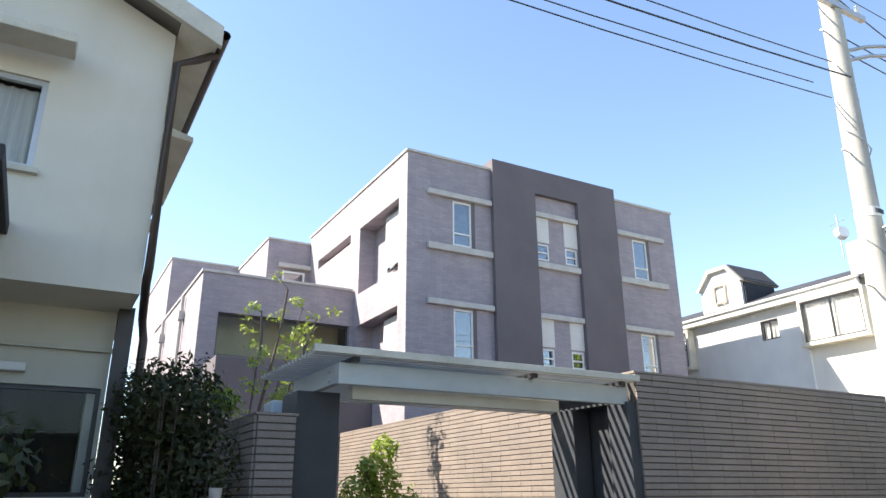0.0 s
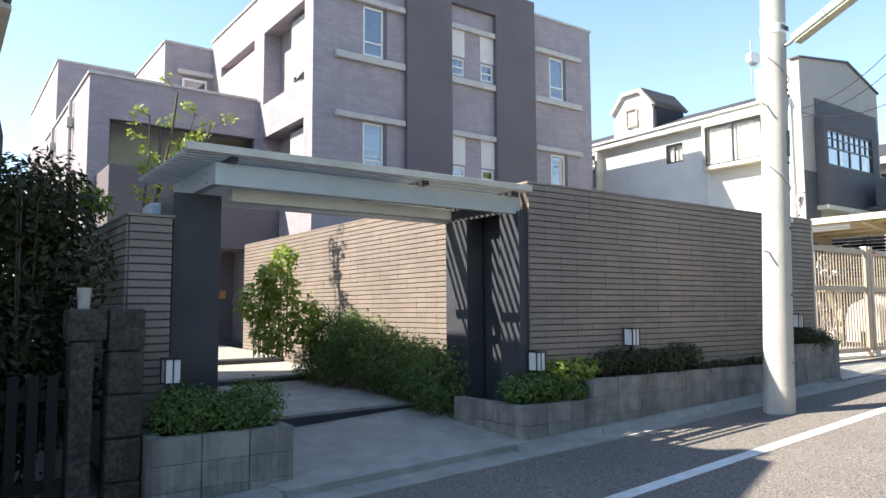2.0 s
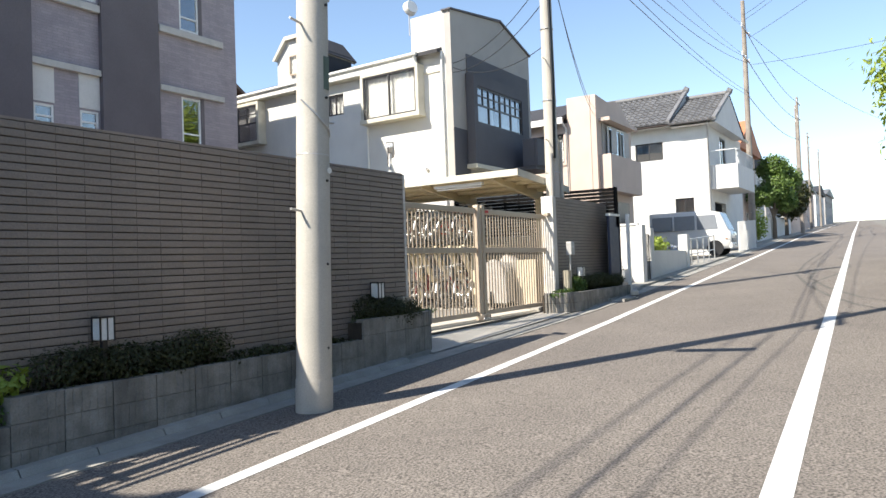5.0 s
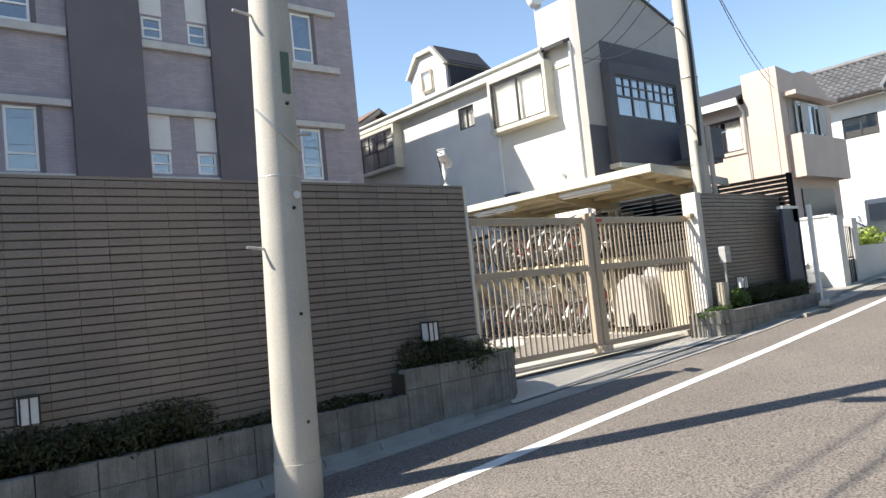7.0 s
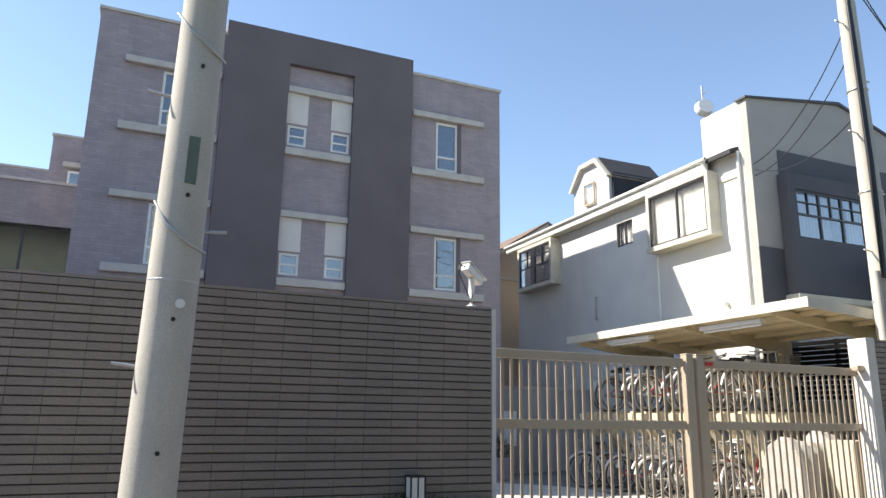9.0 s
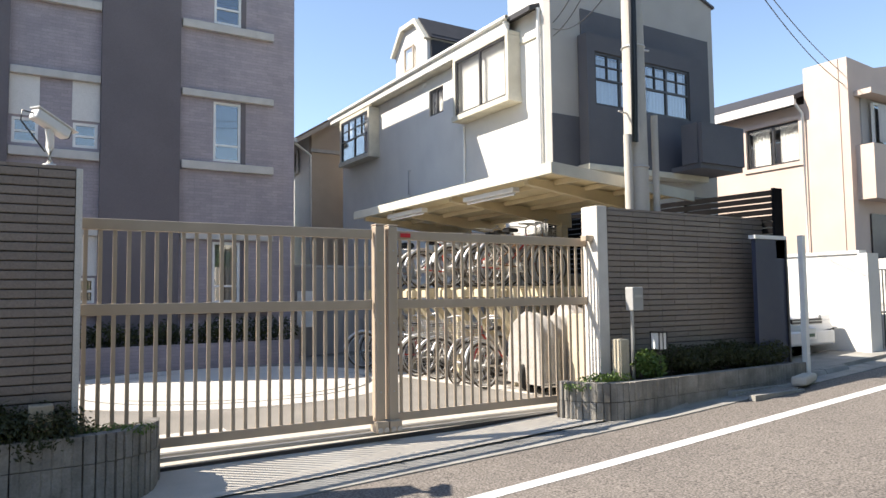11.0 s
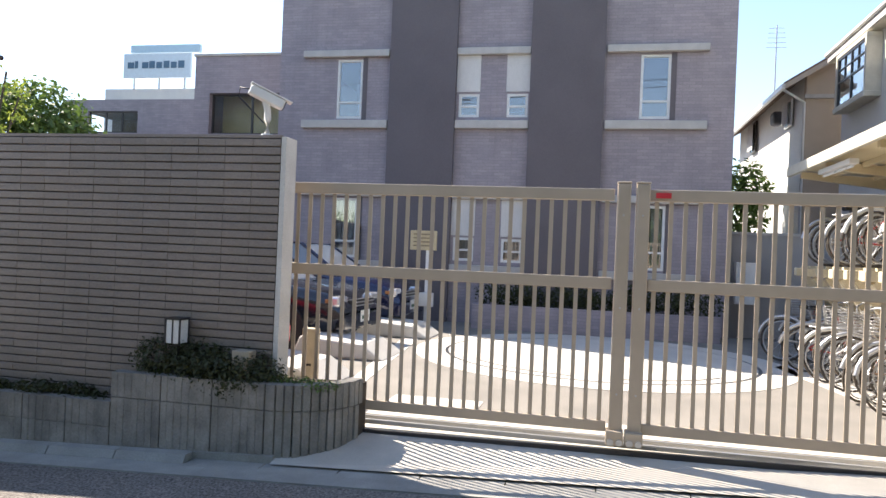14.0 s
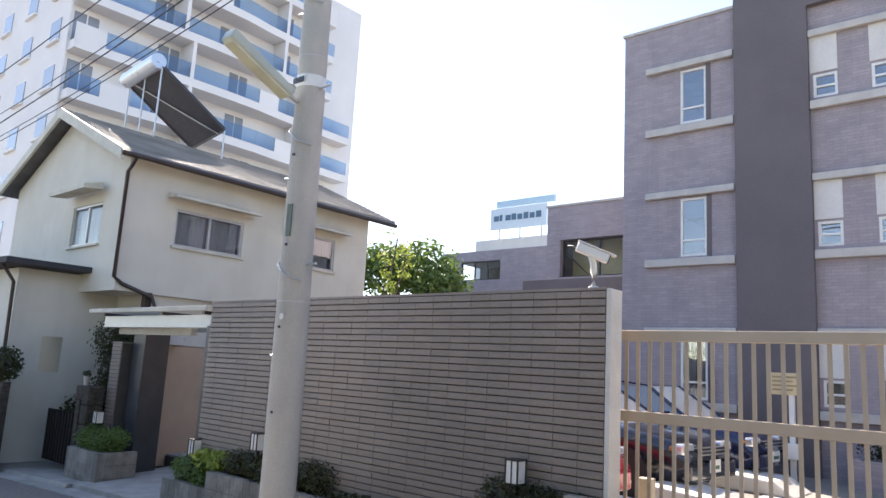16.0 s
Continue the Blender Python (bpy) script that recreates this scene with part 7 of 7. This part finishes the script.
ORANGE_ROOF = surf("orange tiled roof", (0.5, 0.2, 0.1), (0.42, 0.16, 0.08), 3, 0.7, 0.2, 50.0)
far_house(50, 9.2, 7, 8, gz(50), 6.4, PINK, ORANGE_ROOF, "house with an orange tiled roof down the street", 2.2)
far_house(60, 10.4, 8, 8, gz(60), 5.9, WHITE_WALL, SLATE_ROOF, "white house half hidden by a tree")
far_house(74, 11.2, 9, 8, gz(74), 5.6, GREY_STUCCO, ROOF_TILE, "grey house far down the street")
far_house(92, 11.6, 12, 8, gz(92), 5.2, WHITE_WALL, SLATE_ROOF, "long white house far down the street")
far_house(115, 12.6, 14, 9, gz(115), 6.0, PINK, ROOF_TILE, "pale house far down the street")
far_house(140, 13.4, 14, 9, gz(140), 6.0, WHITE_WALL, SLATE_ROOF, "white house far down the street")
far_house(170, 14.6, 18, 9, gz(170), 6.5, GREY_STUCCO, ROOF_TILE, "grey house far down the street")
far_house(100, -12, 12, 8, gz(100), 5.6, WHITE_WALL, ROOF_TILE, "white house across the street")
far_house(150, -11, 16, 8, gz(150), 6.0, GREY_STUCCO, SLATE_ROOF, "grey house across the street")
for x0, x1, h in ((46.5, 56, 1.6), (57, 70, 1.5), (71, 88, 1.6)):
    wl = thing("garden_wall", (x0 + x1) / 2, 7.8, gz(x0), "pale rendered garden wall down the street", "garden wall", "white garden walls")
    a, b = 6.35 + 0.035 * (x0 - 5), 6.35 + 0.035 * (x1 - 5)
    part("wall", Shape().prism([(x0, a), (x1, b), (x1, b + 0.2), (x0, a + 0.2)], lambda u, v: gz(u) - 0.2, lambda u, v: gz(u) + h), PINK if x0 > 60 else WHITE_WALL, wl)


def big_tree(x, y, z, trunk, blobs, count, size, material, label):
    forks = [([(x, y, z - 0.2), (x + 0.1, y, z + trunk * 0.6), (x, y + 0.1, z + trunk)], 0.16)]
    for b in blobs:
        forks.append(([(x, y, z + trunk * 0.7), ((x + b[0]) / 2, (y + b[1]) / 2, (z + trunk + b[2]) / 2), (b[0], b[1], b[2])], 0.07))
    return small_tree((x, y, z), forks, blobs, count, size, material, label)


big_tree(54, 7.6, gz(54), 2.2, [(54, 7.4, gz(54) + 3.6, 1.2, 1.0, 0.9), (55.5, 6.8, gz(54) + 4.3, 1.1, 0.9, 0.8), (53, 8.2, gz(54) + 3.0, 1.0, 0.9, 0.7), (56.5, 7.4, gz(54) + 3.1, 1.0, 0.9, 0.8), (54.8, 7.0, gz(54) + 2.6, 0.9, 0.8, 0.6), (54.6, 7.6, gz(54) + 5.0, 1.0, 1.0, 0.9)], 9000, 0.12, LEAF, "leafy green tree over a garden wall down the street")
big_tree(62, 7.9, gz(62), 2.0, [(62, 7.6, gz(62) + 3.2, 1.6, 1.4, 1.3), (64, 7.8, gz(62) + 2.6, 1.4, 1.2, 1.1)], 3500, 0.16, LEAF_DARK, "dark tree over a garden wall down the street")
shrub("shrub", [(47.5, 7.6, gz(47) + 1.2, 0.7, 0.5, 0.9)], 900, 0.09, LEAF_LIGHT, "bright garden shrub by the pole", group="tall shrubs")
big_tree(24.5, -2.0, gz(24), 2.0, [(24.5 + 0.6 * math.cos(k * 2.1), -1.95 + 0.35 * math.sin(k * 2.1), gz(24) + 2.6 + 0.75 * k, 2.3 - 0.05 * abs(k - 4) ** 1.6, 2.2 - 0.1 * abs(k - 3.4) ** 1.7, 1.1) for k in range(9)], 26000, 0.11, LEAF_LIGHT, "tall clipped evergreen at the roadside, sunlit yellow green")
big_tree(95, -1.5, gz(95), 3.0, [(95, -1.5, gz(95) + 4.5, 3, 2.5, 2.5), (99, -1.0, gz(95) + 4, 3, 2.2, 2.2)], 3000, 0.3, LEAF_DARK, "distant dark tree at the roadside")
big_tree(-5.8, 18, 0, 4.2, [(-6.8, 18, 5.4, 1.3, 1.2, 0.9), (-5.4, 18.2, 5.6, 1.2, 1.1, 0.8), (-4.4, 18, 4.9, 1.0, 1.0, 0.7), (-7.4, 18.3, 5.9, 0.9, 0.9, 0.6)], 5200, 0.11, LEAF, "broad garden tree behind the cream house")
big_tree(14.9, 22.5, 0.6, 2.0, [(14.6, 22.5, 3.4, 0.9, 0.9, 1.2), (15.0, 22.8, 4.2, 0.7, 0.7, 0.8)], 1800, 0.1, LEAF, "green tree between the houses")


# unseen tall hedge added to close the south side and dim the walls' skylight
south = thing("hedge", 14, -4.6, gz(14), "unseen tall evergreen hedge along the far roadside, added to block skylight", "hedge")
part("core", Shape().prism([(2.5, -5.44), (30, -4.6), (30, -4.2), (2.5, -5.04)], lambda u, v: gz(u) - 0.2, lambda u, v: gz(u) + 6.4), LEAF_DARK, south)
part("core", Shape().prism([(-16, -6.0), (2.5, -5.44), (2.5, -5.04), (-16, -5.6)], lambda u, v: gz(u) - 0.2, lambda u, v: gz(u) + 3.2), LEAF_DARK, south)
part("foliage", leaf_cloud(rng, [(-16 + 0.9 * i, -5.5 + 0.03 * 0.9 * i + rng.uniform(-0.15, 0.15), gz(-16 + 0.9 * i) + 0.8 + 1.15 * k, 0.75, 0.55, 0.8) for i in range(51) for k in range(6 if i > 20 else 3)], 36000, 0.1), LEAF, south, kind="stuff")


# ---- utility poles, lamp, wires ----
def fit_pole(p, x, y, z, high, arms):
    for zz, length, dx in arms:
        arm = part("crossarm", Shape().box(x - dx - length / 2, x - dx + length / 2, y - 0.14, y - 0.07, zz, zz + 0.08), STEEL, p)
        for k in range(3):
            u = x - dx - length / 2 + 0.1 + (length - 0.2) * k / 2
            part("insulator", Shape().rod((u, y - 0.1, zz + 0.08), (u, y - 0.1, zz + 0.24), 0.04, 0.03, 10), FRAME_WHITE, arm)
    for k in range(int(high / 0.9)):
        a = 1 if k % 2 else -1
        part("step_bolt", Shape().rod((x + a * 0.1, y, z + 1.9 + 0.9 * k), (x + a * 0.3, y, z + 1.92 + 0.9 * k), 0.012, n=6), STEEL, p)


g1 = gz(5.45)
fit_pole(pole_1, 5.45, 4.61, g1, 8.5, [(8.4, 1.6, 0.0), (7.9, 1.4, 0.1)])
for z in (2.45, 4.75, 4.95, 6.95, 7.15):
    part("band", Shape().ring((5.45, 4.61, g1 + z), (0, 0, 1), 0.165 - 0.006 * z, 0.012, 24, 6), STEEL, pole_1)
part("number_plate", Shape().box(5.44, 5.51, 4.45, 4.465, g1 + 3.08, g1 + 3.4), surf("green tag", (0.12, 0.16, 0.13), None, 6, 0.6, 0.05), pole_1, "small dark green tag")
part("sticker", Shape().rod((5.5, 4.445, g1 + 2.3), (5.5, 4.44, g1 + 2.3), 0.03, None, 16), FRAME_WHITE, pole_1, "round white sticker")
part("plate_band", Shape().rod((5.45, 4.61, g1 + 4.62), (5.45, 4.61, g1 + 4.74), 0.152, 0.151, 24), FRAME_WHITE, pole_1, "white number band")
for k in range(5):
    part("tag_bar", Shape().box(5.36 + 0.035 * k, 5.385 + 0.035 * k, 4.452, 4.458, g1 + 4.65, g1 + 4.71), BLACK, pole_1)
for z0 in (0.6, 1.4, 2.2, 3.0, 3.9):
    part("hole_plug", Shape().rod((5.47, 4.44, g1 + z0), (5.47, 4.455, g1 + z0), 0.014, n=10), BLACK, pole_1)
for k, z0 in enumerate((2.75, 4.1, 5.6)):
    part("tie_wire", Shape().tube([(5.28, 4.6, g1 + z0 + 0.22), (5.36, 4.45, g1 + z0 + 0.05), (5.5, 4.44, g1 + z0 - 0.06), (5.62, 4.55, g1 + z0 - 0.1)], 0.009), STEEL, pole_1)
for z0 in (5.3, 5.15):
    part("side_arm", Shape().tube([(5.45, 4.61, g1 + z0 + 1.75), (5.8, 4.4, g1 + z0 + 1.85), (6.1, 4.3, g1 + z0 + 1.9)], 0.025), STEEL, pole_1)
part("ground_sleeve", Shape().rod((5.45, 4.61, g1 - 0.05), (5.45, 4.61, g1 + 0.3), 0.18, 0.178, 28), POLE, pole_1)
lamp = thing("street_lamp", 5.45, 4.45, g1 + 4.5, "slim fluorescent street lamp on a pole bracket, off", "street lamp")
part("bracket", Shape().tube([(5.45, 4.5, g1 + 4.45), (5.45, 4.42, g1 + 4.46), (5.45, 4.25, g1 + 4.55)], 0.022), STEEL, lamp)
part("housing", Shape().prism([(3.60, g1 + 4.80), (4.33, g1 + 4.45), (4.37, g1 + 4.53), (3.64, g1 + 4.90)], 5.36, 5.54, "x"), shiny("lamp housing", (0.42, 0.46, 0.4), 0.4), lamp, "long pale green housing", 0.02)
part("diffuser", Shape().prism([(3.63, g1 + 4.76), (4.3, g1 + 4.44), (4.32, g1 + 4.455), (3.61, g1 + 4.796)], 5.38, 5.52, "x"), surf("aged diffuser", (0.6, 0.6, 0.45), None, 5, 0.4, 0.0), lamp)

# the pole leans a little towards the street, and its lamp with it
lean = Matrix.Translation((5.415, 4.643, 0)) @ Matrix.Rotation(0.0218, 4, "X") @ Matrix.Rotation(0.0144, 4, "Y") @ Matrix.Translation((-5.45, -4.61, 0))
for leaning in (pole_1, lamp):
    leaning.matrix_basis = lean @ leaning.matrix_basis

g2 = 0.5
fit_pole(pole_2, 14.88, 6.35, g2, 8.0, [(9.6, 1.5, 0.0)])
part("riser_pipe", Shape().rod((14.66, 6.28, 0.5), (14.66, 6.28, 3.9), 0.055, None, 14), POLE, pole_2, "pale riser pipe")
part("riser_pipe", Shape().rod((15.13, 6.25, 0.5), (15.13, 6.25, 4.2), 0.045, None, 14), POLE, pole_2)
for k in range(3):
    part("cable", Shape().tube([(14.68 + 0.03 * k, 6.2, 3.8), (14.66 + 0.04 * k, 6.17, 5.5), (14.69 + 0.03 * k, 6.2, 7.5), (14.73, 6.22, 9.8)], 0.022, 6), BLACK, pole_2, "black cable bundle")
for z in (1.6, 3.0, 4.6, 6.2, 7.8):
    part("band", Shape().ring((14.88, 6.35, g2 + z), (0, 0, 1), 0.168 - 0.005 * z, 0.014, 24, 6), STEEL, pole_2)
pole_3 = utility_pole(45, 7.45, gz(45), 14.4, 0.2, 0.11, "weathered utility pole with crossarms down the street", POLE_OLD)
fit_pole(pole_3, 45, 7.45, gz(45), 11, [(14.6, 2.4, 0.0), (12.9, 2.2, 0.3)])
for x, y, h in ((72, 7.9, 12.4), (88, 9.9, 14), (108, 10.9, 13), (135, 12.2, 13), (70, 0.6, 9), (105, 1.6, 10)):
    q = utility_pole(x, y, gz(x), h, 0.18, 0.1, "weathered utility pole with crossarms down the street", POLE_OLD)
    fit_pole(q, x, y, gz(x), 2, [(gz(x) + h - 0.6, 2.2, 0), (gz(x) + h - 2.0, 2.0, 0)])
pole_w = utility_pole(-27, 3.9, gz(-27), 11.5, 0.18, 0.1, "concrete utility pole down the street to the west")


def wire(a, b, sag, r=0.011):
    a, b = Vector(a), Vector(b)
    pts = [a.lerp(b, i / 16) - Vector((0, 0, sag * 4 * (i / 16) * (1 - i / 16))) for i in range(17)]
    return tagged(part("overhead_wire", Shape().tube(pts, r, 5), BLACK), "thin black overhead wire between the poles", "wire", "overhead wires")


for k, (z1, z2, dy) in enumerate(((6.85, 7.6, 0.0), (6.7, 7.4, 0.3), (6.35, 7.2, 0.1), (6.5, 7.0, -0.2), (8.0, 8.6, 0.15))):
    wire((5.45 - 0.12, 4.49 + dy, g1 + z1), (-27, 4.0 + dy, gz(-27) + z2 + 0.6), 0.95, 0.008 if k < 3 else 0.011)
for k, (z1, z2, dx) in enumerate(((8.6, 14.8, 0.5), (8.6, 14.8, -0.5), (8.1, 13.1, 0.3), (7.3, 11.0, 0), (7.05, 10.8, 0.1))):
    wire((5.62, 4.43, g1 + z1), (45 + dx, 7.3, z2), 0.5, 0.007 if k < 3 else 0.01)
wire((14.88, 6.3, 10.1), (45, 7.4, 13.1), 0.5, 0.01)
wire((14.88, 6.3, 9.7), (45, 7.4, 12.8), 0.6, 0.012)
wire((45, 7.2, 14.2), (24, -6, 14.4), 0.5, 0.012)
wire((45, 7.2, 12.6), (45, -8, 13.4), 0.3, 0.012)
wire((14.88, 6.3, 9.9), (5.5, 4.6, 8.6), 0.2)
for z1, z2 in ((7.9, 7.0), (7.4, 6.75), (6.4, 6.9)):
    wire((14.88, 6.35, z1), (16.6, 9.95, z2), 0.35, 0.01)
wire((14.88, 6.35, 8.8), (26.1, 9.75, 7.5), 0.4, 0.01)
wire((14.88, 6.35, 9.0), (25.9, 9.6, 7.1), 0.6, 0.01)
for z1, z2 in ((14.8, 15.2), (13.1, 13.6), (10.9, 11.8)):
    wire((45, 7.4, z1), (72, 7.9, z2), 0.6, 0.02)
    wire((72, 7.9, z2), (88, 9.9, z2 + 2.0), 0.4, 0.02)
wire((45, 7.4, 14.7), (70, 0.6, 12.0), 0.8, 0.012)
wire((45, 7.4, 15.6), (20, -6, 15.5), 0.9, 0.012)
wire((45, 7.4, 15.3), (20, -5, 14.9), 0.9, 0.012)


# ---- wall tiles, piece by piece ----
def tile_mesh(w, h, axis):
    """A bevelled stacked tile 22 mm thick; its back lies at 0 and its face looks to -y (or -x)."""
    e = 0.004
    out = [(0, 0), (w, 0), (w, h), (0, h)]
    inn = [(0.0012, e), (w - 0.0012, e), (w - 0.0012, h - e), (0.0012, h - e)]
    put = (lambda u, v, d: (u, -d, v)) if axis == "y" else (lambda u, v, d: (-d, w - u, v))
    pts = [put(u, v, 0.0) for u, v in out] + [put(u, v, 0.017) for u, v in out] + [put(u, v, 0.021) for u, v in inn]
    faces = [(i, (i + 1) % 4, 4 + (i + 1) % 4, 4 + i) for i in range(4)] + [(4 + i, 4 + (i + 1) % 4, 8 + (i + 1) % 4, 8 + i) for i in range(4)] + [(8, 9, 10, 11)]
    return pts, faces


def lay_tiles(owner, axis, face, u0, u1, z0, z1, near):
    """Stack-bonded tiles over a wall face; those within the stretch near = (a, b) are pieces of their own, the rest one joined part."""
    pitch_u, pitch_z = 0.235, 0.0665
    cols, rows = round((u1 - u0) / pitch_u), round((z1 - z0) / pitch_z)
    pu, pz = (u1 - u0) / cols, (z1 - z0) / rows
    pts, faces = tile_mesh(pu - 0.0014, pz - 0.009, axis)
    me = bpy.data.meshes.new("tile")
    me.from_pydata(pts, [], faces)
    me.materials.append(TILE)
    rest = Shape()
    made = 0
    for c in range(cols):
        for r in range(rows):
            u, z, out = u0 + c * pu + 0.002, z0 + r * pz + 0.005, random.uniform(0, 0.004)
            o = Vector((u, face - out, z)) if axis == "y" else Vector((face - out, u, z))
            if near[0] <= u + pu / 2 <= near[1] and made < 300:
                ob = part("tile", me, TILE, owner)
                ob.matrix_basis = Matrix.Translation(o)
                made += 1
            else:
                rest.add([Vector(p) + o for p in pts], faces)
    if rest.v:
        part("tile_field", rest, TILE, owner, kind="stuff")


lay_tiles(wall_a, "y", 5.633, 2.32, 8.285, 0.47, WALL_TOP - 0.015, (6.4, 8.3))
lay_tiles(wall_b, "y", 5.863, 13.785, 16.99, 0.85, 2.835, (13.7, 16.2))
lay_tiles(wall_c, "x", 2.413, 6.99, 14.49, 0.2, WALL_TOP - 0.015, (7.0, 9.0))
lay_tiles(wall_d, "y", 6.143, -1.60, -1.262, 0.05, 2.225, (-2, 0))
lay_tiles(wall_d, "x", -1.599, 6.15, 10.0, 0.05, 2.225, (6.1, 8.2))
